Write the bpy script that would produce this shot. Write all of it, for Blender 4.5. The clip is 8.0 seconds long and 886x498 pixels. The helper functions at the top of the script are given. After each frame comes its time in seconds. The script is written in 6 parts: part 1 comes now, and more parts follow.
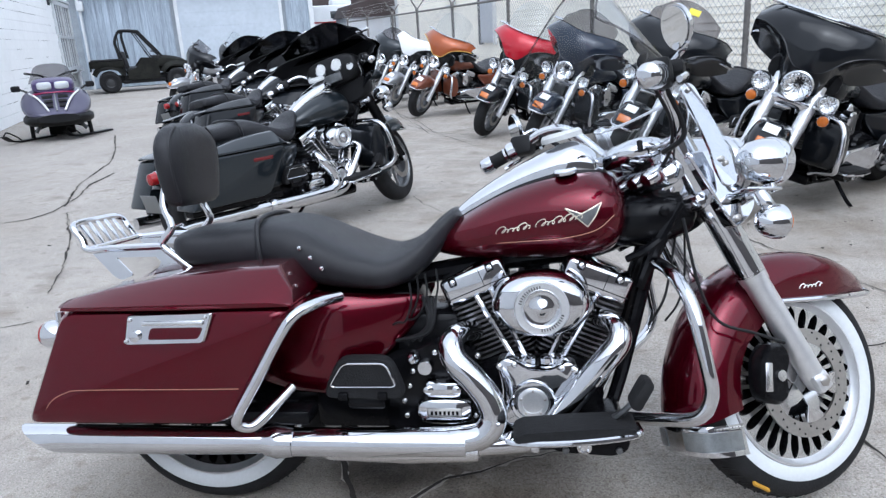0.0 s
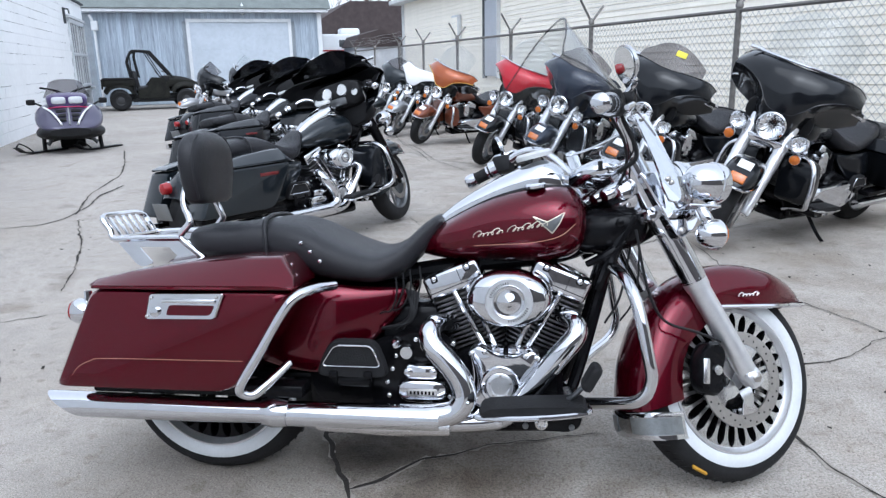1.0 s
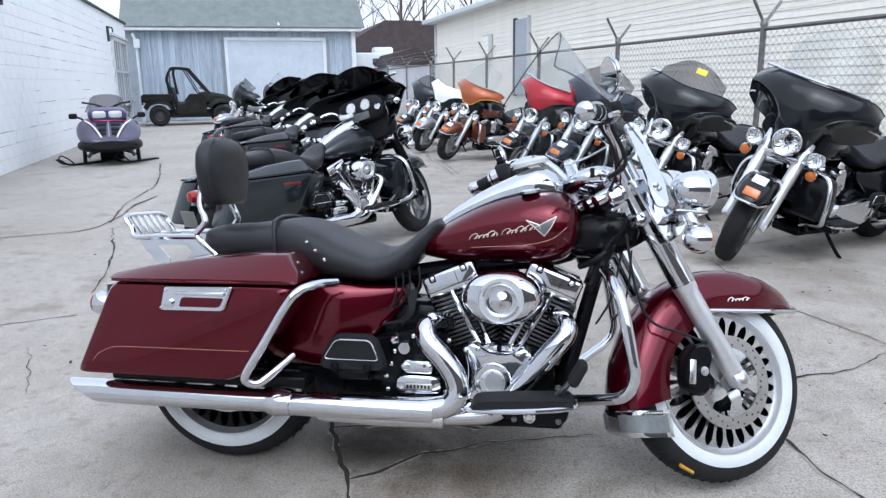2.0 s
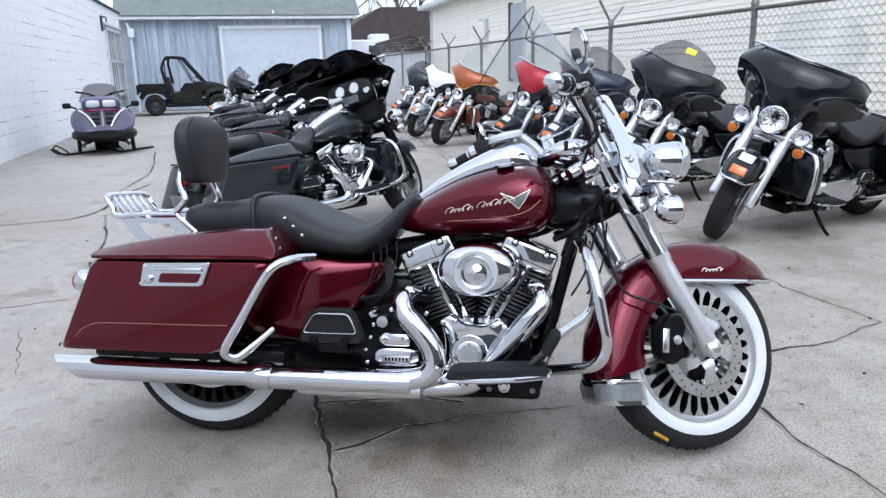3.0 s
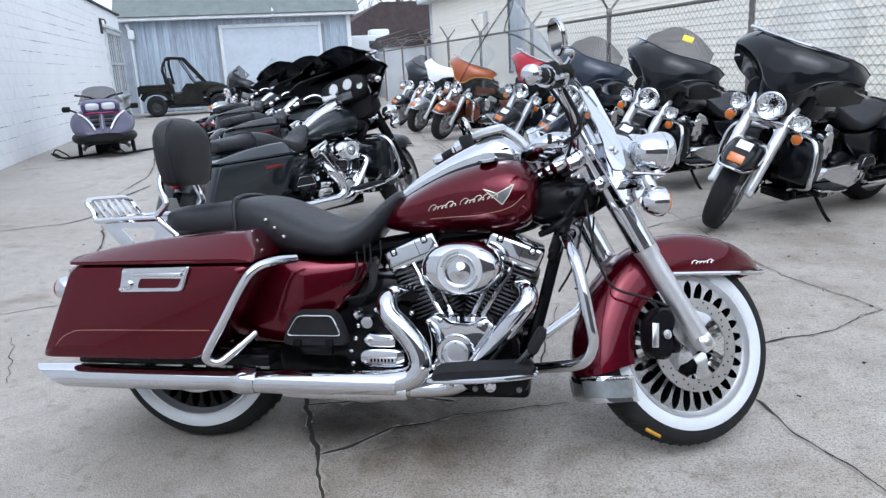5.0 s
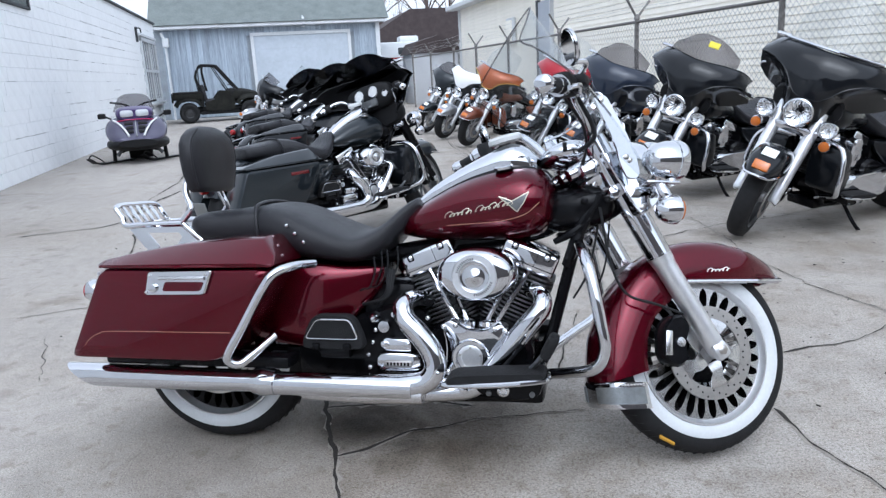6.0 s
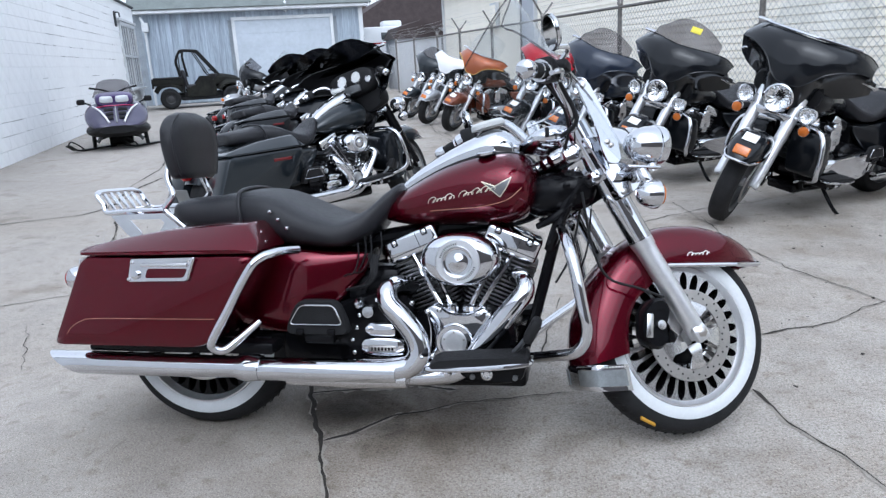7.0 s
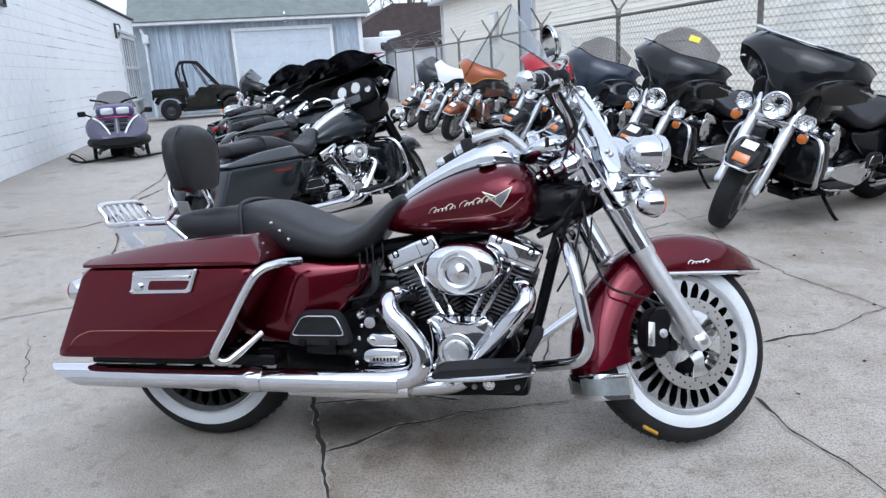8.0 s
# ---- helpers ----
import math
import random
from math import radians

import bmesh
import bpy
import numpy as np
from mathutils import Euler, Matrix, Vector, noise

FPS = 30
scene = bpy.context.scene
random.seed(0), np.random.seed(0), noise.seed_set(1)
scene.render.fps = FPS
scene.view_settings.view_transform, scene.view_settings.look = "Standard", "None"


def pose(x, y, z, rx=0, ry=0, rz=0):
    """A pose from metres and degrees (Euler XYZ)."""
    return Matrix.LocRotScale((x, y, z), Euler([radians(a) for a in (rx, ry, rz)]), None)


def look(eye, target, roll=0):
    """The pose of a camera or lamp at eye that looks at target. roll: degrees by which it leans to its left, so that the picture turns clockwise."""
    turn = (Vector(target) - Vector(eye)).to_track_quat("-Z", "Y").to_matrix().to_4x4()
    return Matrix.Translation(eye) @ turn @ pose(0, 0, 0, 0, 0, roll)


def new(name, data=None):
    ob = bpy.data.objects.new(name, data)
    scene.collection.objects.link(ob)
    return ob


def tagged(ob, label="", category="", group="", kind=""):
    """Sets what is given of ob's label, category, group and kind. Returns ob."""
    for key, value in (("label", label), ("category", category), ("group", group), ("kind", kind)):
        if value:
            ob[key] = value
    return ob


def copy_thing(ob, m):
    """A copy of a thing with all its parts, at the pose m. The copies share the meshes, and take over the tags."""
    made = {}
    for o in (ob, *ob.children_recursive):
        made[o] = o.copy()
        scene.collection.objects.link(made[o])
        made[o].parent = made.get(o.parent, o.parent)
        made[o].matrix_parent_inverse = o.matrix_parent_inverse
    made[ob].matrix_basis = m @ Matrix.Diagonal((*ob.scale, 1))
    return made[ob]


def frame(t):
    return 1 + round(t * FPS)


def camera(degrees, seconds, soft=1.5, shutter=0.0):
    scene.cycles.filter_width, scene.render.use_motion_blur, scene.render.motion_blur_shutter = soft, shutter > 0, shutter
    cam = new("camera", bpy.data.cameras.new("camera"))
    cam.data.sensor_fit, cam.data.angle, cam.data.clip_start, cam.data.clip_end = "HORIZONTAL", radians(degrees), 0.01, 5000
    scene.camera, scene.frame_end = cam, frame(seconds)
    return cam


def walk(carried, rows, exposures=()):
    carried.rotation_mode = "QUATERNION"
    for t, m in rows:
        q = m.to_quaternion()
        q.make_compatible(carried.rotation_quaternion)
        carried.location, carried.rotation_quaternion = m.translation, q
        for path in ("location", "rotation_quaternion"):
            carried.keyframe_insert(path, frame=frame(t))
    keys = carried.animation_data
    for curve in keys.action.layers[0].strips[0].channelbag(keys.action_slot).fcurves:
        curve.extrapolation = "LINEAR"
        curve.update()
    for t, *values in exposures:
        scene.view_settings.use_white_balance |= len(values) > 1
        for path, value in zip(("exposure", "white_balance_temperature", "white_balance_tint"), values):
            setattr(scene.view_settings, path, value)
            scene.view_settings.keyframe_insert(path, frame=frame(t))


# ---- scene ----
cam = camera(63.8, 8.0, soft=1.35)
PATH = [
    (0, (0.108, -1.764, 1.267), (-0.123, 0.134, 0.682), -3.4),
    (0.5, (0.177, -1.903, 1.264), (-0.108, 0.0, 0.719), -3.3),
    (1, (0.182, -2.032, 1.258), (-0.045, -0.11, 0.754), -1.1),
    (2.5, (0.354, -2.143, 1.214), (0.011, -0.225, 0.765), -0.8),
    (3, (0.373, -2.154, 1.196), (0.058, -0.24, 0.709), -1.5),
    (3.5, (0.38, -2.153, 1.193), (0.064, -0.236, 0.717), -2.4),
    (4, (0.37, -2.116, 1.188), (0.067, -0.203, 0.687), -2.5),
    (4.2, (0.37, -2.077, 1.171), (0.079, -0.165, 0.662), -2.7),
    (5.5, (0.475, -2.124, 1.208), (0.093, -0.224, 0.716), -3.2),
    (6, (0.479, -2.13, 1.204), (0.067, -0.233, 0.721), -3.2),
    (6.5, (0.481, -2.134, 1.198), (0.093, -0.24, 0.688), -3.0),
    (7, (0.485, -2.14, 1.204), (0.115, -0.245, 0.681), -3.2),
    (7.5, (0.485, -2.146, 1.206), (0.11, -0.25, 0.693), -3.5),
    (8, (0.484, -2.146, 1.21), (0.113, -0.246, 0.711), -3.6),
]
walk(cam, [(t, look(eye, target, roll)) for t, eye, target, roll in PATH], [(0.0, 0.90, 5600, 9), (4.0, 0.88, 5600, 9), (5.5, 0.81, 5580, 9)])

# ---- light ----
SUN_EL, SUN_AZ = 55.0, 165.0
world = bpy.data.worlds.new("overcast")
scene.world = world
world.use_nodes = True
wn, wl = world.node_tree.nodes, world.node_tree.links
sky = wn.new("ShaderNodeTexSky")
sky.sky_type, sky.sun_disc = "NISHITA", False
sky.sun_elevation, sky.sun_rotation = radians(SUN_EL), radians(SUN_AZ)
sky.dust_density, sky.air_density = 5.0, 1.0
hs = wn.new("ShaderNodeHueSaturation")
hs.inputs["Saturation"].default_value = 0.18
wl.new(sky.outputs[0], hs.inputs["Color"])
cloud = wn.new("ShaderNodeMix")
cloud.data_type = "RGBA"
cloud.inputs["Factor"].default_value = 0.5
cloud.inputs["B"].default_value = (6.0, 6.1, 6.3, 1)
wl.new(hs.outputs[0], cloud.inputs["A"])
wl.new(cloud.outputs["Result"], wn["Background"].inputs["Color"])
wn["Background"].inputs["Strength"].default_value = 0.15
sun_data = bpy.data.lights.new("sun", "SUN")
sun_data.energy, sun_data.angle, sun_data.color = 0.5, radians(60), (1.0, 0.97, 0.93)
sun = new("sun", sun_data)
sun_dir = Vector((math.sin(radians(SUN_AZ)) * math.cos(radians(SUN_EL)), math.cos(radians(SUN_AZ)) * math.cos(radians(SUN_EL)), math.sin(radians(SUN_EL))))
sun.matrix_world = look(sun_dir * 60, (0, 0, 0))


# ---- materials ----
def mat(name, color, rough=0.5, metal=0.0, coat=0.0, var=0.0, scale=8.0, bump=0.0, bscale=60.0, trans=0.0, ior=1.45, emit=0.0, island=0.0, color2=None, spec=0.5):
    """Principled material with mottling at two scales, roughness variation and fine relief."""
    m = bpy.data.materials.new(name)
    m.use_nodes = True
    n, l = m.node_tree.nodes, m.node_tree.links
    b = n["Principled BSDF"]
    b.inputs["Base Color"].default_value = (*color, 1)
    b.inputs["Roughness"].default_value, b.inputs["Metallic"].default_value = rough, metal
    b.inputs["Coat Weight"].default_value, b.inputs["Coat Roughness"].default_value = coat, 0.03
    b.inputs["Transmission Weight"].default_value, b.inputs["IOR"].default_value = trans, ior
    b.inputs["Specular IOR Level"].default_value = spec
    if emit:
        b.inputs["Emission Color"].default_value, b.inputs["Emission Strength"].default_value = (*color, 1), emit
    if var or bump or island:
        tc = n.new("ShaderNodeTexCoord")
    if var or island:
        a, c = n.new("ShaderNodeTexNoise"), n.new("ShaderNodeTexNoise")
        for q, s, d in ((a, scale, 6), (c, scale * 7.3, 4)):
            q.inputs["Scale"].default_value, q.inputs["Detail"].default_value = s, d
            l.new(tc.outputs["Object"], q.inputs["Vector"])
        ad = n.new("ShaderNodeMath")
        ad.operation = "ADD"
        l.new(a.outputs[0], ad.inputs[0])
        l.new(c.outputs[0], ad.inputs[1])
        mr = n.new("ShaderNodeMapRange")
        mr.inputs["From Min"].default_value, mr.inputs["From Max"].default_value = 0.7, 1.3
        l.new(ad.outputs[0], mr.inputs["Value"])
        mx = n.new("ShaderNodeMix")
        mx.data_type = "RGBA"
        lo = color2 or tuple(max(0, v * (1 - var)) for v in color)
        hi = tuple(min(1, v * (1 + var * 0.6)) for v in color)
        mx.inputs["A"].default_value, mx.inputs["B"].default_value = (*lo, 1), (*hi, 1)
        l.new(mr.outputs[0], mx.inputs["Factor"])
        out = mx.outputs["Result"]
        if island:
            oi = n.new("ShaderNodeObjectInfo")
            h2 = n.new("ShaderNodeHueSaturation")
            m2 = n.new("ShaderNodeMapRange")
            m2.inputs["To Min"].default_value, m2.inputs["To Max"].default_value = 1 - island, 1 + island
            l.new(oi.outputs["Random"], m2.inputs["Value"])
            l.new(m2.outputs[0], h2.inputs["Value"])
            l.new(out, h2.inputs["Color"])
            out = h2.outputs[0]
        l.new(out, b.inputs["Base Color"])
        r2 = n.new("ShaderNodeMapRange")
        r2.inputs["To Min"].default_value, r2.inputs["To Max"].default_value = max(0.02, rough * 0.8), min(1, rough * 1.25)
        l.new(c.outputs[0], r2.inputs["Value"])
        l.new(r2.outputs[0], b.inputs["Roughness"])
    if bump:
        q, bp = n.new("ShaderNodeTexNoise"), n.new("ShaderNodeBump")
        q.inputs["Scale"].default_value, q.inputs["Detail"].default_value = bscale, 8
        l.new(tc.outputs["Object"], q.inputs["Vector"])
        bp.inputs["Strength"].default_value, bp.inputs["Distance"].default_value = bump, 0.01
        l.new(q.outputs[0], bp.inputs["Height"])
        l.new(bp.outputs[0], b.inputs["Normal"])
    return m


def paint(name, color, metal=0.35, rough=0.33, gloss=1.45):
    """Clear-coated flake paint."""
    m = mat(name, color, rough, metal, 1.0, 0.12, 900.0, spec=0.05)
    m.node_tree.nodes["Principled BSDF"].inputs["Coat IOR"].default_value = gloss
    return m


RED = paint("ember_red_paint", (0.092, 0.0009, 0.0088), 0.75, 0.24, 1.37)
BLACK = paint("black_paint", (0.005, 0.006, 0.008), 0.0, 0.33, 1.37)
CHARCOAL = paint("charcoal_paint", (0.012, 0.016, 0.02), 0.3)
NAVY = paint("dark_blue_paint", (0.014, 0.02, 0.035), 0.25)
ORANGE = paint("copper_orange_paint", (0.30, 0.075, 0.022), 0.3)
COPPER = paint("copper_brown_paint", (0.14, 0.04, 0.02), 0.4)
LAVENDER = paint("silver_lavender_paint", (0.080, 0.074, 0.118), 0.3)
SPALL = mat("worn_crack_edge", (0.20, 0.18, 0.155), 0.95, 0, 0, 0.5, 45, 0.6, 200, color2=(0.35, 0.32, 0.285))
PINK = paint("magenta_graphic", (0.35, 0.03, 0.10), 0.1)
BRIGHTRED = paint("red_paint", (0.38, 0.008, 0.02), 0.2)
WHITE = paint("white_paint", (0.75, 0.75, 0.76), 0.0)
SILVER = paint("silver_paint", (0.35, 0.36, 0.38), 0.7)
PURPLE = paint("purple_paint", (0.07, 0.05, 0.13), 0.3)
CHROME = mat("chrome", (0.66, 0.67, 0.70), 0.05, 1.0, 0, 0.04, 40)
ALU = mat("polished_aluminium", (0.72, 0.72, 0.73), 0.24, 1.0, 0, 0.12, 30)
CASTALU = mat("cast_aluminium", (0.42, 0.42, 0.43), 0.42, 1.0, 0, 0.2, 60, 0.1, 300)
STEEL = mat("brushed_steel", (0.50, 0.48, 0.46), 0.35, 1.0, 0, 0.15, 60)
PALELAMP = mat("pale_lamp_lens", (0.50, 0.52, 0.54), 0.12, 0.1, 0.5, 0.15, 60)
SLIDER = mat("satin_aluminium", (0.74, 0.75, 0.77), 0.33, 0.85, 0, 0.08, 40, 0.05, 300)
SKIRT = mat("grey_mesh_inset", (0.30, 0.32, 0.33), 0.3, 0.8, 0, 0.2, 60, 0.1, 500)
ENGINE = mat("black_engine_enamel", (0.005, 0.005, 0.006), 0.14, 0, 0, 0.3, 40, 0.05, 400, spec=0.16)
FINMAT = mat("black_fin_polished_edge", (0.14, 0.14, 0.145), 0.3, 0.85, 0, 0.2, 40)
RUBBER = mat("tyre_rubber", (0.016, 0.016, 0.017), 0.75, 0, 0, 0.35, 25, 0.25, 250, spec=0.25)
WWALL = mat("whitewall_rubber", (0.58, 0.60, 0.62), 0.55, 0, 0, 0.06, 15)
VINYL = mat("black_vinyl", (0.014, 0.014, 0.017), 0.36, 0, 0, 0.25, 20, 0.3, 420, spec=0.4)
PLASTIC = mat("black_plastic", (0.010, 0.010, 0.011), 0.5, 0, 0, 0.25, 30, 0.1, 500, spec=0.25)
PAD = mat("ribbed_rubber", (0.012, 0.012, 0.013), 0.7, 0, 0, 0.3, 30, 0.3, 200, spec=0.25)
GREYM = mat("grey_metal", (0.16, 0.165, 0.17), 0.4, 0.8, 0, 0.2, 30)
AMBER = mat("amber_lens", (0.510, 0.132, 0.012), 0.15, 0, 0.6, 0.1, 60)
DARKRED = mat("dark_red_reflector", (0.10, 0.004, 0.006), 0.25, 0, 0.3, 0.1, 60)
REDLENS = mat("red_lens", (0.26, 0.008, 0.010), 0.15, 0, 0.6, 0.1, 60)
GLASS = mat("lamp_glass", (0.97, 0.98, 0.98), 0.03, 0, 0, trans=1.0, ior=1.2)
REFLECT = mat("lamp_reflector", (0.95, 0.95, 0.96), 0.10, 1.0, 0, 0.04, 60)


def screen_glass(name, color, gloss=0.3):
    """Thin clear plastic: see-through, glossier at a slant."""
    m = bpy.data.materials.new(name)
    m.use_nodes = True
    n, l = m.node_tree.nodes, m.node_tree.links
    n.remove(n["Principled BSDF"])
    t, g, f, x = n.new("ShaderNodeBsdfTransparent"), n.new("ShaderNodeBsdfGlossy"), n.new("ShaderNodeLayerWeight"), n.new("ShaderNodeMixShader")
    t.inputs["Color"].default_value = (*color, 1)
    g.inputs["Roughness"].default_value = 0.04
    p, r = n.new("ShaderNodeMath"), n.new("ShaderNodeMapRange")
    p.operation = "POWER"
    p.inputs[1].default_value = 4.0
    l.new(f.outputs["Facing"], p.inputs[0])
    r.inputs["To Min"].default_value, r.inputs["To Max"].default_value = 0.02, gloss
    l.new(p.outputs[0], r.inputs["Value"])
    l.new(r.outputs[0], x.inputs[0])
    l.new(t.outputs[0], x.inputs[1])
    l.new(g.outputs[0], x.inputs[2])
    l.new(x.outputs[0], n["Material Output"].inputs["Surface"])
    return m


CLEAR = screen_glass("clear_screen", (0.93, 0.94, 0.945), 0.5)
DARKSCREEN = screen_glass("dark_smoked_screen", (0.10, 0.10, 0.11))
SMOKE = screen_glass("smoked_screen", (0.60, 0.59, 0.60))
MIRROR = mat("mirror_glass", (0.8, 0.82, 0.83), 0.02, 1.0)
GOLD = mat("gold_stripe", (0.34, 0.17, 0.12), 0.35, 0.3, 0, 0.05)
GOLDLINE = mat("gold_paint_line", (0.55, 0.33, 0.06), 0.4, 0.2, 0, 0.05)
LETTER = mat("silver_emblem", (0.60, 0.56, 0.46), 0.3, 0.6, 0, 0.05)
DECAL = mat("white_sticker", (0.8, 0.8, 0.78), 0.5, 0, 0, 0.05)
YELLOW = mat("yellow_sticker", (0.75, 0.65, 0.05), 0.5, 0, 0, 0.1)
MARK = mat("ochre_mark", (0.45, 0.24, 0.02), 0.6, 0, 0, 0.2, 30)
DIAL = mat("dial_face", (0.55, 0.56, 0.56), 0.4, 0, 0, 0.1)
CAMO = mat("camouflage_plastic", (0.014, 0.014, 0.011), 0.6, 0, 0, 0.6, 5, color2=(0.003, 0.003, 0.003), spec=0.2)
PLATE = mat("licence_plate", (0.16, 0.165, 0.165), 0.4, 0.2, 0, 0.1)


# ---- mesh builders ----
def fresh():
    return bmesh.new()


def ring_loft(bm, rings, cap=True, closed=True):
    vs = [[bm.verts.new(p) for p in r] for r in rings]
    n = len(rings[0])
    for a, b in zip(vs, vs[1:]):
        for i in range(n if closed else n - 1):
            j = (i + 1) % n
            bm.faces.new((a[i], a[j], b[j], b[i]))
    if cap and closed:
        bm.faces.new(vs[0][::-1])
        bm.faces.new(vs[-1])
    return bm


def lathe(profile, n=48, axis="Y", loc=(0, 0, 0), bm=None, ring=False):
    """Turns (radius, height) points round an axis; ring closes the profile on itself."""
    bm = bm or fresh()
    prof = list(profile) + ([profile[0]] if ring else [])
    rings = []
    for r, h in prof:
        row = []
        for i in range(n):
            a = 2 * math.pi * i / n
            c, s = max(r, 1e-5) * math.cos(a), max(r, 1e-5) * math.sin(a)
            p = {"Y": (c, h, s), "Z": (c, s, h), "X": (h, c, s)}[axis]
            row.append((p[0] + loc[0], p[1] + loc[1], p[2] + loc[2]))
        rings.append(row)
    ring_loft(bm, rings, cap=not ring)
    if ring:
        bmesh.ops.remove_doubles(bm, verts=bm.verts, dist=1e-6)
    return bm


def spline(pts, k=6):
    """Catmull-Rom through the points."""
    P = [Vector(p) for p in pts]
    if len(P) < 3:
        return P
    P = [2 * P[0] - P[1]] + P + [2 * P[-1] - P[-2]]
    out = []
    for i in range(1, len(P) - 2):
        a, b, c, d = P[i - 1:i + 3]
        for j in range(k):
            t = j / k
            out.append(0.5 * (2 * b + (c - a) * t + (2 * a - 5 * b + 4 * c - d) * t * t + (3 * b - a - 3 * c + d) * t ** 3))
    return out + [P[-2]]


def tube(pts, r, n=10, k=6, bm=None, flat=1.0):
    """A swept round bar; r a number or one per given point; flat squashes it across."""
    bm = bm or fresh()
    P = spline(pts, k)
    if isinstance(r, (int, float)):
        R = [r] * len(P)
    else:
        R = [float(np.interp(i / (len(P) - 1) * (len(r) - 1), range(len(r)), r)) for i in range(len(P))]
    T = [(P[min(i + 1, len(P) - 1)] - P[max(i - 1, 0)]).normalized() for i in range(len(P))]
    u = T[0].orthogonal().normalized()
    rings = []
    for p, t, q in zip(P, T, R):
        u = (u - t * u.dot(t)).normalized()
        v = t.cross(u)
        rings.append([p + q * (math.cos(2 * math.pi * i / n) * u + flat * math.sin(2 * math.pi * i / n) * v) for i in range(n)])
    return ring_loft(bm, rings)


def loft_x(stations, n=24, ex=2.6, bm=None):
    """Superellipse sections along x: (x, z low, z high, half width[, y centre])."""
    bm = bm or fresh()
    rings = []
    for s in stations:
        x, lo, hi, w = s[:4]
        yc = s[4] if len(s) > 4 else 0
        row = []
        for i in range(n):
            a = 2 * math.pi * i / n
            c, q = math.cos(a), math.sin(a)
            row.append((x, yc + w * math.copysign(abs(c) ** (2 / ex), c), (lo + hi) / 2 + (hi - lo) / 2 * math.copysign(abs(q) ** (2 / ex), q)))
        rings.append(row)
    return ring_loft(bm, rings)


def dense(stations, k=5):
    """Smooths a short list of stations."""
    S = [np.array(s, float) for s in stations]
    S = [2 * S[0] - S[1]] + S + [2 * S[-1] - S[-2]]
    out = []
    for i in range(1, len(S) - 2):
        a, b, c, d = S[i - 1:i + 3]
        for j in range(k):
            t = j / k
            out.append(tuple(0.5 * (2 * b + (c - a) * t + (2 * a - 5 * b + 4 * c - d) * t * t + (3 * b - a - 3 * c + d) * t ** 3)))
    return out + [tuple(S[-2])]


def pillow(outline, layers, bm=None):
    """An (x, z) outline stacked along y: layers of (y, inset fraction)."""
    bm = bm or fresh()
    cx, cz = sum(p[0] for p in outline) / len(outline), sum(p[1] for p in outline) / len(outline)
    rings = [[(cx + (x - cx) * (1 - i), y, cz + (z - cz) * (1 - i)) for x, z in outline] for y, i in layers]
    ring_loft(bm, rings)
    bmesh.ops.recalc_face_normals(bm, faces=bm.faces)
    return bm


def rounded(pts, r, k=4):
    """Rounds the corners of a closed 2D outline."""
    out = []
    n = len(pts)
    for i in range(n):
        p, a, b = Vector(pts[i]), Vector(pts[i - 1]), Vector(pts[(i + 1) % n])
        ra = min(r, (a - p).length * 0.45)
        rb = min(r, (b - p).length * 0.45)
        s, e = p + (a - p).normalized() * ra, p + (b - p).normalized() * rb
        for j in range(k + 1):
            t = j / k
            out.append(tuple((1 - t) ** 2 * s + 2 * t * (1 - t) * p + t * t * e))
    return out


def box(x, y, z, sx, sy, sz, bev=0.0, bm=None, seg=2, m=None):
    """A box by its centre and full sizes, with rounded edges."""
    bm2 = fresh()
    bmesh.ops.create_cube(bm2, size=1)
    bmesh.ops.scale(bm2, vec=(sx, sy, sz), verts=bm2.verts)
    if bev:
        bmesh.ops.bevel(bm2, geom=bm2.edges[:], offset=bev, segments=seg, profile=0.5, affect="EDGES")
    if m:
        bmesh.ops.transform(bm2, matrix=m, verts=bm2.verts)
    bmesh.ops.translate(bm2, vec=(x, y, z), verts=bm2.verts)
    return join(bm, bm2) if bm else bm2


def join(bm, other):
    me = bpy.data.meshes.new("t")
    other.to_mesh(me)
    other.free()
    bm.from_mesh(me)
    bpy.data.meshes.remove(me)
    return bm


def shell(bm, d):
    """Gives an open sheet a thickness."""
    bmesh.ops.recalc_face_normals(bm, faces=bm.faces)
    bm.normal_update()
    faces, verts = bm.faces[:], bm.verts[:]
    edge = [e for e in bm.edges if len(e.link_faces) == 1]
    twin = {v: bm.verts.new(v.co - v.normal * d) for v in verts}
    for f in faces:
        bm.faces.new([twin[v] for v in reversed(f.verts)])
    for e in edge:
        u, v = e.verts
        bm.faces.new((u, v, twin[v], twin[u]))
    return bm


def finish(name, bm, material, smooth=35):
    me = bpy.data.meshes.new(name)
    bmesh.ops.recalc_face_normals(bm, faces=bm.faces)
    bm.to_mesh(me)
    bm.free()
    me.materials.append(material)
    if smooth:
        me.polygons.foreach_set("use_smooth", [True] * len(me.polygons))
        me.set_sharp_from_angle(angle=radians(smooth))
    return me


def part(name, bm, material, parent=None, label="", m=None, smooth=35):
    """Links a bmesh as one mesh object under a thing or a part."""
    if m is not None:
        bmesh.ops.transform(bm, matrix=m, verts=bm.verts)
    ob = new(name, finish(name, bm, material, smooth))
    ob.parent = parent
    if label:
        ob["label"] = label
    return ob


def again(ob, m, parent=None):
    """One more of an alike part, on the same mesh."""
    o = new(ob.name.split(".")[0], ob.data)
    o.parent = parent or ob.parent
    o.matrix_basis = m
    return o


def thing(name, m, label, category, group="", kind=""):
    e = new(name)
    e.empty_display_size = 0.2
    e.matrix_basis = m
    return tagged(e, label, category, group, kind)


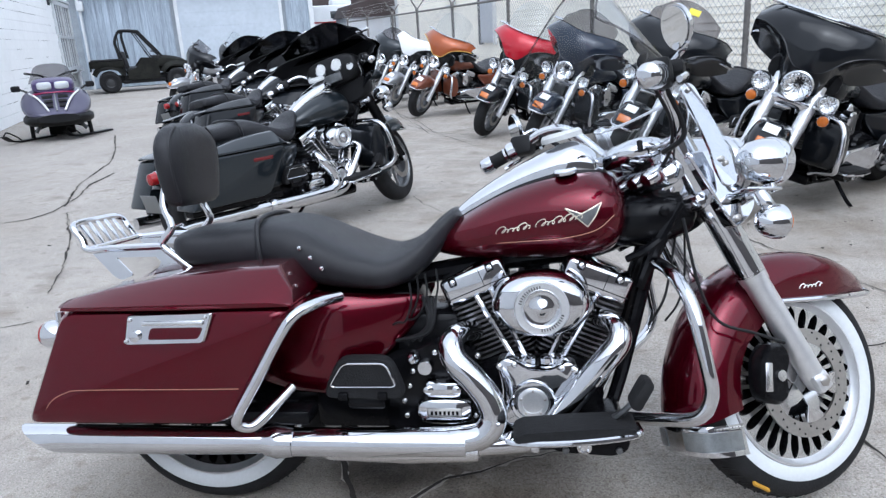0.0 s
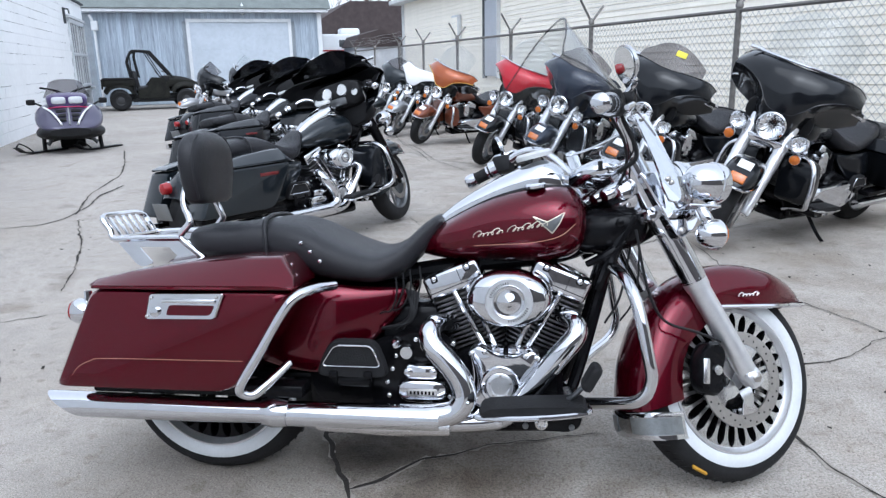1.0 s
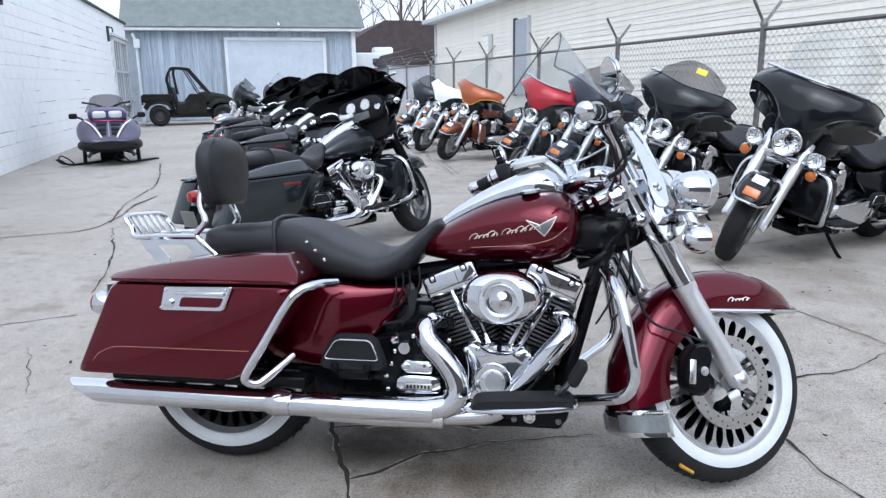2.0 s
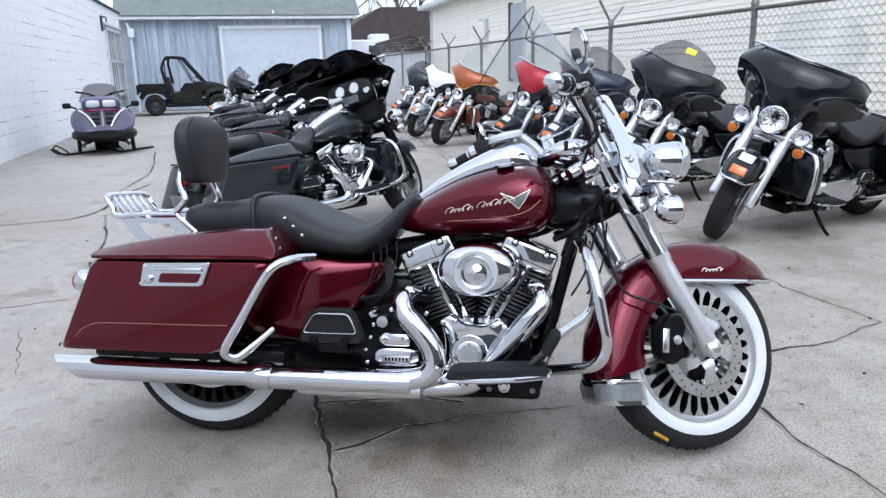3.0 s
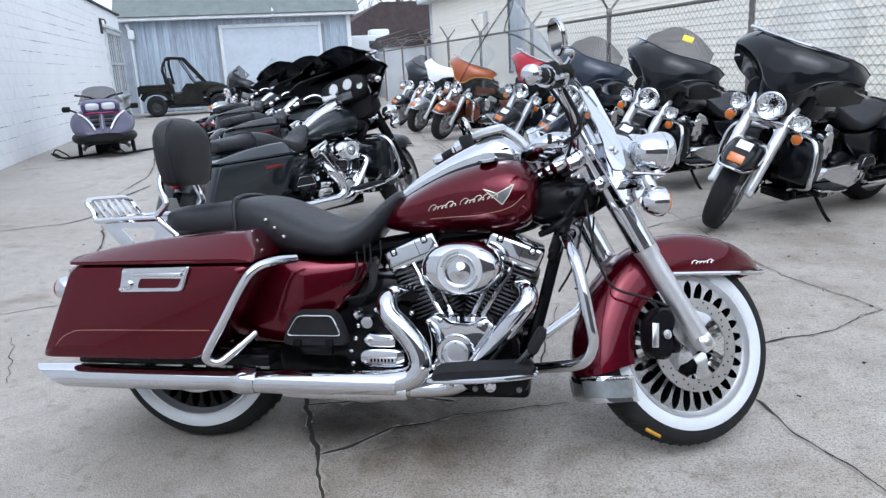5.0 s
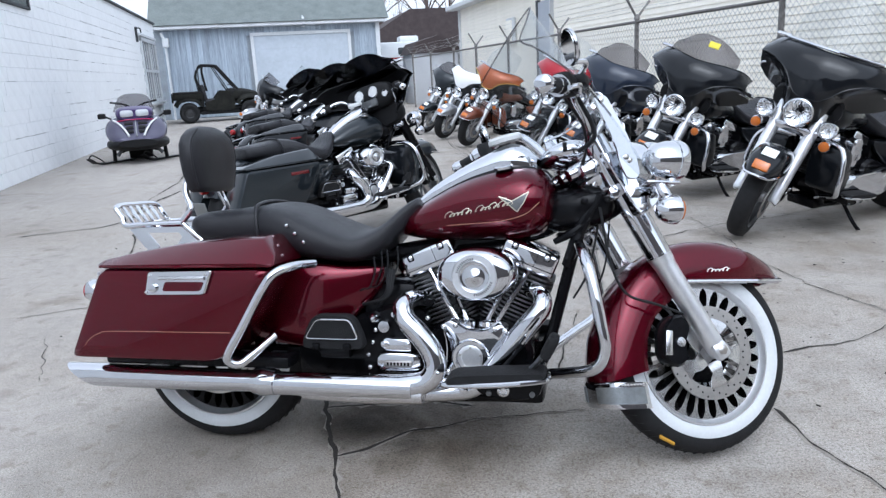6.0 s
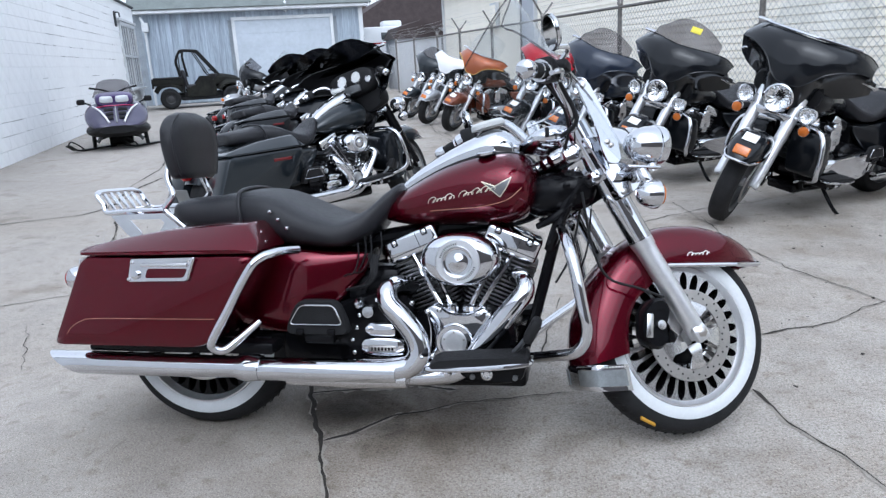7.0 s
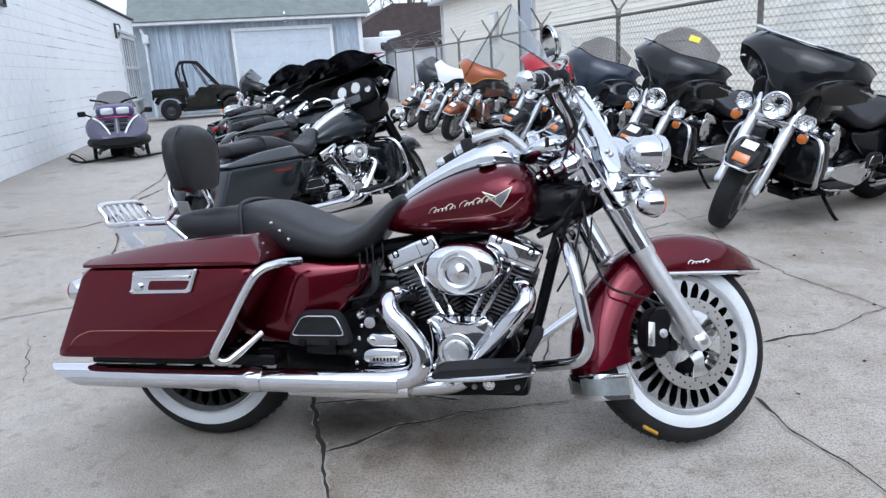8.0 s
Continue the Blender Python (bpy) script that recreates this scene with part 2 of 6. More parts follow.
def setting(name, bm, material, label, m=None, smooth=0, category=""):
    ob = part(name, bm, material, None, "", m, smooth)
    return tagged(ob, label, category or name.split("_")[0], "", "structure")


# ---- the yard: local x across it, local y along its two walls ----
YARD = pose(0, 0, 0, 0, 0, 25.15)


def ground_material():
    m = mat("worn_concrete", (0.380, 0.352, 0.322), 0.85, 0, 0, 0.16, 1.1, 0.5, 90)
    n, l = m.node_tree.nodes, m.node_tree.links
    b = n["Principled BSDF"]
    base = b.inputs["Base Color"].links[0].from_socket
    tc = n.new("ShaderNodeTexCoord")

    def layer(src, scale, lo, hi, col, detail=6):
        q, r, x = n.new("ShaderNodeTexNoise"), n.new("ShaderNodeMapRange"), n.new("ShaderNodeMix")
        q.inputs["Scale"].default_value, q.inputs["Detail"].default_value = scale, detail
        l.new(tc.outputs["Object"], q.inputs["Vector"])
        r.inputs["From Min"].default_value, r.inputs["From Max"].default_value = lo, hi
        l.new(q.outputs[0], r.inputs["Value"])
        x.data_type, x.blend_type = "RGBA", "MULTIPLY"
        x.inputs["B"].default_value = (*col, 1)
        l.new(r.outputs[0], x.inputs["Factor"])
        l.new(src, x.inputs["A"])
        return x.outputs["Result"]
    s = layer(base, 0.55, 0.5, 0.72, (0.80, 0.78, 0.75))
    s = layer(s, 3.2, 0.58, 0.70, (0.74, 0.72, 0.69))
    s = layer(s, 14.0, 0.58, 0.68, (0.80, 0.78, 0.75), 4)
    s = layer(s, 38.0, 0.50, 0.66, (0.90, 0.885, 0.865), 4)
    s = layer(s, 170.0, 0.52, 0.66, (0.58, 0.565, 0.545), 3)
    s = layer(s, 230.0, 0.56, 0.66, (1.5, 1.48, 1.45), 2)
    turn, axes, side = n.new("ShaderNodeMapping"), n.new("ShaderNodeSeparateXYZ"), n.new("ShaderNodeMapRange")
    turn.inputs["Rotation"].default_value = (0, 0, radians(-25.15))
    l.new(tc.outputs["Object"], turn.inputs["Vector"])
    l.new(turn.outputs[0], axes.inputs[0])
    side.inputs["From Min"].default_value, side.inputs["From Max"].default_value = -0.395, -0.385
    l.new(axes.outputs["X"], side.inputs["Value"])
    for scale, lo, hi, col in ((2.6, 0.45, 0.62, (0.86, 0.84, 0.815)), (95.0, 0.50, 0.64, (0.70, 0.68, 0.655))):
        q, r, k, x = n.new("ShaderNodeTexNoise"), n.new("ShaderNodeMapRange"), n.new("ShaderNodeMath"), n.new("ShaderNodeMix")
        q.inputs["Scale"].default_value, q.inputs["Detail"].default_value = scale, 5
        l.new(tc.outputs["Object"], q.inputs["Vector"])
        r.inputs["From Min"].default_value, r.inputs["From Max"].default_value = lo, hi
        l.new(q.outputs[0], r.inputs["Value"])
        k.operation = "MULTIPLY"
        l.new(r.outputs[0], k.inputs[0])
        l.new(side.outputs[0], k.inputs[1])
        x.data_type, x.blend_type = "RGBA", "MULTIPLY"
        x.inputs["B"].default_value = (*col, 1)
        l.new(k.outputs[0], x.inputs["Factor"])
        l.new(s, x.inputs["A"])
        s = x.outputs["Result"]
    # old oil and tyre stains; the broad ones near the red bike paint its shade
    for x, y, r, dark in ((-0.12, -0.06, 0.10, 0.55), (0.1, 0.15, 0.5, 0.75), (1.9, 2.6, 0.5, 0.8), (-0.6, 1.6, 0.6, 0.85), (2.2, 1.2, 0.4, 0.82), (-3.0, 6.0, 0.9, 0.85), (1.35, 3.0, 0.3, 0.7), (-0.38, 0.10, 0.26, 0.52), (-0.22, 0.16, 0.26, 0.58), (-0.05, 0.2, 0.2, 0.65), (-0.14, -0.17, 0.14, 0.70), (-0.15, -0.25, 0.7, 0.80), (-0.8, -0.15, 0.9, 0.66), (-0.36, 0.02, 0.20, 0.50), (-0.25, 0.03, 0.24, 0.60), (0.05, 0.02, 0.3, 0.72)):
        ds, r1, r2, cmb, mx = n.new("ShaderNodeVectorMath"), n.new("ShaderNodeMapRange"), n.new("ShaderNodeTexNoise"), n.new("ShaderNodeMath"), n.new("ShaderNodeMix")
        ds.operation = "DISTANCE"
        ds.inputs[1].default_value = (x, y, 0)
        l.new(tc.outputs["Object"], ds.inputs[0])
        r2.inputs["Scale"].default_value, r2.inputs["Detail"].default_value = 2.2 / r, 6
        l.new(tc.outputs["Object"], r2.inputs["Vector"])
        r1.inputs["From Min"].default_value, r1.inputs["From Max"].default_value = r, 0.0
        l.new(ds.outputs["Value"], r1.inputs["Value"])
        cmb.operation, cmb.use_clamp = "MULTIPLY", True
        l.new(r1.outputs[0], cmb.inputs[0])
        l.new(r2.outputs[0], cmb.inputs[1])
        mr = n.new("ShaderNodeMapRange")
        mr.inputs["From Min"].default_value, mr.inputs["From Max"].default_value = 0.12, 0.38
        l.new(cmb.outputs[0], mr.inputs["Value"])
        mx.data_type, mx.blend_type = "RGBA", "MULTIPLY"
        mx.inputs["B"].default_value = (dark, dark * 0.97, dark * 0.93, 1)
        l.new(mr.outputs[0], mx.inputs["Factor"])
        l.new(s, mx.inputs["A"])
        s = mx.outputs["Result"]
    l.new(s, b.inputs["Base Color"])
    return m


CONCRETE = ground_material()
DIRT = mat("crack_dirt", (0.022, 0.018, 0.015), 0.95, 0, 0, 0.6, 60, 0.6, 200, color2=(0.02, 0.018, 0.015))

bm = fresh()
bmesh.ops.create_grid(bm, x_segments=8, y_segments=8, size=700)
setting("ground", bm, CONCRETE, "worn grey concrete yard with cracks, stains and painted motorcycle shade", category="ground")


def crack(pts, w, seed):
    """A jagged dirt-filled crack, as a thin uneven ribbon."""
    rnd = random.Random(seed)
    P = []
    for a, b in zip(pts, pts[1:]):
        a, b = Vector(a), Vector(b)
        k = max(2, min(60, int((b - a).length / 0.022)))
        side = Vector((-(b - a).y, (b - a).x)).normalized()
        P += [a + (b - a) * (i / k) + side * rnd.uniform(-1, 1) * min(0.014, (b - a).length * 0.06) for i in range(k)]
    P.append(Vector(pts[-1]))
    if len(P) > 2:
        P = [P[0]] + [(P[i - 1] + P[i] * 2 + P[i + 1]) / 4 for i in range(1, len(P) - 1)] + [P[-1]]
    bm = fresh()
    prev = None
    wander = 0.6
    for i, p in enumerate(P):
        d = (P[min(i + 2, len(P) - 1)] - P[max(i - 2, 0)]).normalized()
        wander = min(1.0, max(0.18, wander + rnd.uniform(-0.22, 0.22)))
        s = Vector((-d.y, d.x)) * w * wander * (0.3 if i in (0, len(P) - 1) else 1)
        row = [bm.verts.new((p.x + s.x, p.y + s.y, 0.003)), bm.verts.new((p.x, p.y, 0.0031)), bm.verts.new((p.x - s.x, p.y - s.y, 0.003))]
        if prev:
            for j in range(2):
                bm.faces.new((prev[j], prev[j + 1], row[j + 1], row[j]))
        prev = row
    halo = fresh()
    prev = None
    for i, p in enumerate(P):
        d = (P[min(i + 1, len(P) - 1)] - P[max(i - 1, 0)]).normalized()
        s = Vector((-d.y, d.x))
        a, b = (w * rnd.choice((0.3, 0.8, 1.2, 1.9)) * rnd.uniform(0.6, 1.2) for k in range(2))
        row = [halo.verts.new((p.x + s.x * a, p.y + s.y * a, 0.0022)), halo.verts.new((p.x - s.x * b, p.y - s.y * b, 0.0022))]
        if prev:
            halo.faces.new((prev[0], prev[1], row[1], row[0]))
        prev = row
    setting("crack_edge", halo, SPALL, "crumbled dirty edge along a crack", category="crack")
    return setting("ground_crack", bm, DIRT, "dark dirt-filled crack across the concrete", category="crack")


crack([(-4.43, 3.06), (-4.26, 3.19), (-4.06, 3.3), (-3.87, 3.42), (-3.83, 3.65), (-3.94, 4.18), (-4.19, 4.81), (-4.29, 5.42)], 0.018, 0)
crack([(-6.2, 8.75), (-5.28, 7.16), (-4.76, 6.15), (-4.53, 5.45), (-4.34, 4.85), (-3.84, 3.84)], 0.012, 1)
crack([(-3.68, 3.63), (-3.1, 2.77), (-2.73, 2.12), (-2.53, 1.69)], 0.010, 2)
crack([(-2.66, 1.06), (-2.52, 1.15), (-2.33, 1.28)], 0.003, 3)
crack([(-2.24, 0.79), (-2.03, 0.52), (-1.86, 0.29)], 0.002, 4)
crack([(-0.56, 0.3), (-0.51, 0.18), (-0.42, -0.01), (-0.35, -0.15), (-0.29, -0.31), (-0.25, -0.4), (-0.19, -0.53), (-0.06, -0.82), (0.12, -1.2)], 0.009, 5)
crack([(-0.34, -0.16), (-0.24, -0.08), (-0.15, 0.03), (-0.04, 0.07), (0.07, 0.14), (0.23, 0.19), (0.45, 0.25)], 0.008, 6)
crack([(-0.51, 0.18), (-0.31, 0.23), (-0.14, 0.27), (0.04, 0.24)], 0.018, 7)
crack([(1.1, 0.32), (1.13, 0.21), (1.15, 0.09), (1.2, 0.01), (1.26, -0.1), (1.29, -0.18), (1.31, -0.24), (1.39, -0.42), (1.52, -0.68), (1.6, -1.0)], 0.010, 8)
crack([(1.25, 0.84), (1.37, 0.91), (1.5, 0.95), (1.65, 1.06), (1.76, 1.19), (1.88, 1.27)], 0.009, 9)
crack([(1.4, 2.4), (1.51, 2.11), (1.61, 1.79), (1.72, 1.59), (1.82, 1.41), (1.88, 1.27)], 0.008, 10)
crack([(0.87, 2.84), (1.16, 3.11), (1.48, 3.37), (1.79, 3.5), (2.26, 3.89)], 0.006, 11)
crack([(1.22, 3.57), (1.31, 3.15), (1.39, 2.8), (1.4, 2.4)], 0.006, 12)
crack([(-2.23, 11.1), (-1.77, 9.39), (-1.37, 8.36), (-1.1, 7.43), (-0.83, 7.09)], 0.006, 13)
crack([(-1.94, 8.63), (-1.6, 8.42), (-1.37, 8.36), (-0.85, 8.24)], 0.006, 14)
crack([(-0.79, 3.81), (-0.66, 3.52), (-0.53, 3.33), (-0.41, 3.1)], 0.006, 15)
crack([(-2.01, 10.16), (-1.44, 8.84), (-1.04, 7.53), (-0.68, 6.8), (-0.37, 6.14)], 0.006, 16)
crack([(-1.55, 8.43), (-1.04, 7.53), (-0.49, 7.12)], 0.006, 17)
crack([(0.33, 0.53), (0.38, 1.04), (0.4, 1.28)], 0.006, 18)

# ---- white block building ----
WALLW = mat("white_masonry_paint", (0.90, 0.915, 0.93), 0.7, 0, 0, 0.05, 1.2, 0.2, 40, island=0.004)
MORTAR = mat("painted_mortar", (0.88, 0.895, 0.91), 0.8, 0, 0, 0.15, 8)
ROOFDARK = mat("dark_roofing", (0.06, 0.065, 0.07), 0.8, 0, 0, 0.3, 5)
FRAMEW = mat("white_window_paint", (0.62, 0.64, 0.66), 0.5, 0, 0, 0.1, 6)
PANE = mat("dim_window_glass", (0.05, 0.055, 0.06), 0.08, 0, 0.5, 0.2, 3)
wall_west = setting("wall_west", box(-4.3, 8.27, 1.65, 0.56, 33.35, 3.3), MORTAR, "long white-painted concrete block wall", YARD, category="wall")
# the opening for the window near the far end is set out in blocks
WIN = (21.6, 24.6, 0.75, 2.72)
rest = fresh()
near = []
for row in range(16):
    z = 0.1 + row * 0.2
    for i in range(88):
        y = -8.2 + i * 0.4 + (0.2 if row % 2 else 0)
        if y > 24.75 or (WIN[0] - 0.1 < y < WIN[1] + 0.1 and WIN[2] < z < WIN[3]):
            continue
        if 6.4 < y < 13.2 and row < 16:
            near.append((y, z))
        else:
            box(-4.012, y, z, 0.020, 0.3988, 0.1955, 0, rest)
GAP = mat("open_mortar_joint", (0.30, 0.30, 0.31), 0.9, 0, 0, 0.5, 20)
rnd = random.Random(23)
gaps = fresh()
for i in range(90):
    y, k = rnd.uniform(3.0, 20.5), rnd.randrange(2, 16)
    n = rnd.choice((0.4, 0.4, 0.8, 1.2, 1.6))
    for j in range(int(n / 0.2)):
        box(-4.0015, y + j * 0.2, k * 0.2 + rnd.uniform(-0.003, 0.003), 0.003, 0.205, rnd.choice((0.003, 0.006, 0.009)), 0, gaps)
tagged(part("open_joint", gaps, GAP, wall_west, m=YARD, smooth=0), kind="stuff")
tagged(part("block_rest", rest, WALLW, wall_west, m=YARD, smooth=0), kind="stuff")
bl = None
for y, z in near:
    if bl is None:
        bl = part("block", box(0, 0, 0, 0.020, 0.3988, 0.1955), WALLW, wall_west, smooth=0)
        blm = bl.data
    else:
        bl = new("block", blm)
        bl.parent = wall_west
    bl.matrix_basis = YARD @ pose(-4.012 + 0.001 * math.sin(y * 37 + z * 91), y, z, 0, 0, 0.08 * math.sin(y * 13 + z * 57))
setting("roof_west", box(-4.5, 8.27, 3.325, 1.1, 33.5, 0.05), ROOFDARK, "dark flat roof edge of the white building", YARD, category="roof")
win = thing("window_1", YARD, "old white-framed sash window in the block wall", "window", kind="structure")
for y, z, sy, sz in ((21.68, 1.735, 0.16, 1.97), (24.52, 1.735, 0.16, 1.97), (23.1, 1.735, 0.12, 1.97), (23.1, 0.80, 3.0, 0.12), (23.1, 2.66, 3.0, 0.12), (23.1, 1.72, 3.0, 0.08)):
    part("window_frame", box(-3.985, y, z, 0.06, sy, sz, 0.006), FRAMEW, win, smooth=0)
for k in range(2):
    for j in range(2):
        part("pane", box(-4.0, 22.42 + k * 1.36, 1.26 + j * 0.93, 0.02, 1.24, 0.84), PANE, win, smooth=0)
        for q in (-0.21, 0.21):
            part("glazing_bar", box(-3.985, 22.42 + k * 1.36 + q, 1.26 + j * 0.93, 0.03, 0.04, 0.84), FRAMEW, win, smooth=0)
part("window_sill", box(-3.95, 23.1, 0.72, 0.16, 3.2, 0.06), FRAMEW, win, smooth=0)
part("lintel", box(-3.975, 23.1, 2.77, 0.09, 3.2, 0.07), FRAMEW, win, smooth=0)
vent = thing("window_2", YARD, "small dark window high in the block wall", "window", kind="structure")
part("pane", box(-3.992, 10.1, 2.82, 0.02, 1.6, 0.56), PANE, vent, smooth=0)
for y, z, sy, sz in ((10.93, 2.82, 0.05, 0.62), (9.27, 2.82, 0.05, 0.62), (10.1, 2.525, 1.7, 0.04), (10.1, 3.115, 1.7, 0.04)):
    part("window_frame", box(-3.985, y, z, 0.04, sy, sz), ROOFDARK, vent, smooth=0)
bracket = thing("wall_bracket", YARD @ pose(-4.0, 21.0, 2.62), "dark rusty iron bracket on the white wall", "bracket")
part("plate", box(0.03, 0, 0.12, 0.05, 0.14, 0.42, 0.01), ROOFDARK, bracket)
part("hook", tube([(0.05, 0, 0.3), (0.14, 0, 0.28), (0.16, 0, 0.16)], 0.02, 8), ROOFDARK, bracket)

# ---- grey board barn ----
BOARD = mat("weathered_grey_boards", (0.34, 0.395, 0.46), 0.75, 0, 0, 0.42, 1.5, 0.3, 30, island=0.07)
streak = BOARD.node_tree.nodes.new("ShaderNodeMapping")
streak.inputs["Scale"].default_value = (7.0, 7.0, 0.3)
for link in list(BOARD.node_tree.links):
    if link.from_node.type == "TEX_COORD":
        BOARD.node_tree.links.new(streak.outputs[0], link.to_socket)
BOARD.node_tree.links.new(next(q for q in BOARD.node_tree.nodes if q.type == "TEX_COORD").outputs["Object"], streak.inputs[0])
BARNW = mat("barn_wall_shade", (0.28, 0.31, 0.34), 0.8, 0, 0, 0.2, 3)
TRIMW = mat("white_trim", (0.60, 0.62, 0.64), 0.6, 0, 0, 0.12, 4)
DOORW = mat("white_garage_door", (0.44, 0.485, 0.54), 0.6, 0, 0, 0.10, 1.2)
SHINGLE = mat("grey_green_shingles", (0.15, 0.17, 0.165), 0.85, 0, 0, 0.25, 3, 0.5, 25)
wall_north = setting("wall_north", box(-1.0, 29.5, 1.6, 10.0, 6.0, 3.2), BARNW, "weathered blue-grey vertical board barn wall", YARD, category="wall")
k = 0
x = -3.98
while x < 3.95:
    if x + 0.2 < -0.78 or x > 2.83:
        zlo, zhi = 0.02, 3.2
    else:
        zlo, zhi = 2.9, 3.2
    part("board", box(x + 0.1, 26.47 + 0.006 * math.sin(k * 7.1), (zlo + zhi) / 2, 0.196, 0.05, zhi - zlo, 0.006), BOARD, wall_north, m=YARD, smooth=0)
    x += 0.2
    k += 1
door = thing("door_1", YARD, "closed white sectional garage door in the barn", "garage door", kind="structure")
for j in range(6):
    part("panel", box(1.02, 26.46, 0.24 + j * 0.478, 3.5, 0.05, 0.476, 0.004), DOORW, door, smooth=0)
for s in (-0.79, 2.83):
    part("door_trim", box(s, 26.43, 1.46, 0.12, 0.07, 2.9, 0.01), TRIMW, door, smooth=0)
part("door_trim", box(1.02, 26.43, 2.93, 3.74, 0.07, 0.12, 0.01), TRIMW, door, smooth=0)
setting("trim_corner", box(3.95, 26.42, 1.6, 0.16, 0.09, 3.2, 0.01), TRIMW, "white corner board of the barn", YARD, category="trim")
setting("trim_eave", box(0.0, 26.28, 3.27, 8.5, 0.36, 0.14, 0.02), TRIMW, "white eave board and gutter of the barn", YARD, category="trim")
bm = fresh()
for i in range(24):
    y0, z0 = 26.05 + i * 0.165, 3.34 + i * 0.128
    box(0, y0 + 0.1, z0 + 0.06, 8.7, 0.24, 0.035, 0, bm, m=pose(0, 0, 0, 37.8))
setting("roof_north", bm, SHINGLE, "grey-green shingled barn roof slope", YARD, category="roof")
lamp = thing("flood_lamp", YARD @ pose(1.14, 26.2, 3.3), "small pale outdoor lamp above the garage door", "lamp")
part("shade", lathe([(0.03, 0.18), (0.06, 0.14), (0.12, 0.0), (0.14, -0.04), (0.1, -0.04)], 16, "Z"), TRIMW, lamp)
part("bulb", lathe([(0.02, -0.03), (0.07, -0.06), (0.08, -0.14), (0.03, -0.2), (0, -0.2)], 14, "Z"), GLASS, lamp)
part("bracket", tube([(0, 0.18, 0.1), (0, 0.1, 0.22), (0, 0, 0.18)], 0.018, 8), TRIMW, lamp)
pipe = thing("downpipe", YARD @ pose(-3.85, 26.3, 0), "white rainwater downpipe at the barn corner", "downpipe")
part("pipe", tube([(0, 0, 0.0), (0, 0, 2.5), (0, -0.05, 2.8), (-0.1, -0.1, 3.1)], 0.045, 8), TRIMW, pipe)
part("hopper", box(0.02, 0, 2.75, 0.22, 0.2, 0.32, 0.03), TRIMW, pipe)

# ---- sided building on the other side ----
SIDING = mat("cream_lap_siding", (0.92, 0.88, 0.78), 0.6, 0, 0, 0.06, 2.0, 0, island=0.02)
wall_east = setting("wall_east", box(9.6, 8.6, 1.75, 5.0, 34.0, 3.5), SIDING, "cream lap-sided building wall", YARD, category="wall")
LAP = part("lap", box(0, 0, 0, 0.026, 34.1, 0.118, 0, m=pose(0, 0, 0, 0, 9)), SIDING, wall_east, smooth=0)
LAP.matrix_basis = YARD @ pose(7.085, 8.6, 0.06)
for i in range(1, 31):
    again(LAP, YARD @ pose(7.085, 8.6, 0.06 + i * 0.115), wall_east)
setting("roof_east", box(9.4, 8.6, 3.62, 5.6, 34.9, 0.16, 0.03, m=pose(0, 0, 0, 0, -2)), TRIMW, "pale eave of the sided building", YARD, category="roof")
setting("trim_end", box(7.05, 25.62, 1.75, 0.1, 0.12, 3.5), TRIMW, "corner trim of the sided building", YARD, category="trim")
DOORG = mat("grey_door_paint", (0.42, 0.45, 0.5), 0.5, 0, 0, 0.1, 5)
d2 = thing("door_2", YARD, "pale grey door with a dark brown frame", "door", kind="structure")
part("leaf", box(7.02, 16.75, 1.9, 0.06, 0.86, 2.0), DOORG, d2, smooth=0)
part("door_frame", box(7.02, 17.24, 1.9, 0.1, 0.12, 2.1), ROOFDARK, d2, smooth=0)
part("door_frame", box(7.02, 16.28, 1.9, 0.1, 0.06, 2.1), TRIMW, d2, smooth=0)
meter = thing("meter_box", YARD @ pose(7.0, 19.5, 2.3), "white utility box on the siding", "utility box")
part("casing", box(0, 0, 0, 0.12, 0.6, 0.75, 0.02), TRIMW, meter)
part("cover", box(-0.07, 0, 0, 0.03, 0.5, 0.62, 0.01), SIDING, meter)

# ---- chain-link fence ----
GALV = mat("dull_galvanised_steel", (0.20, 0.19, 0.18), 0.55, 0.7, 0, 0.3, 20)
WIRE = mat("fence_wire", (0.50, 0.50, 0.50), 0.5, 0.2, 0, 0.2, 20)
FB, FH = 4.75, 1.74
fence = thing("chain_link_fence", YARD @ pose(FB, 0, 0), "chain-link fence with barbed-wire arms on steel posts", "fence")
posts = [-4.2, -1.3, 1.6, 4.5, 7.52, 10.35, 13.2, 15.7, 17.95, 20.9, 23.8]
P0 = part("post", tube([(0, 0, 0), (0, 0, FH + 0.06)], 0.032, 10), GALV, fence)
A0 = part("arm", tube([(0, 0, FH + 0.05), (-0.19, 0.0, FH + 0.36)], 0.016, 6), GALV, fence)
A1 = part("arm", tube([(0, 0, FH + 0.05), (0.19, 0.0, FH + 0.28)], 0.016, 6), GALV, fence)
C0 = part("cap", lathe([(0.04, 0), (0.042, 0.03), (0.02, 0.07), (0, 0.08)], 10, "Z", (0, 0, FH + 0.03)), GALV, fence)
for o in (P0, A0, A1, C0):
    o.matrix_basis = pose(0, posts[0], 0)
    for y in posts[1:]:
        again(o, pose(0, y, 0), fence)
part("top_rail", tube([(0, posts[0], FH), (0, posts[-1], FH)], 0.021, 8), GALV, fence)
for s, x, z in ((-1, 0.08, 0.19), (-1, 0.14, 0.28), (-1, 0.185, 0.355), (1, 0.09, 0.17), (1, 0.18, 0.27)):
    part("barbed_wire", tube([(s * x, y, FH + z - (0.025 if i % 2 else 0)) for i, y in enumerate(np.linspace(posts[0], posts[-1], 25))], 0.0025, 4, 2), WIRE, fence)
bm = fresh()
STEP = 0.085
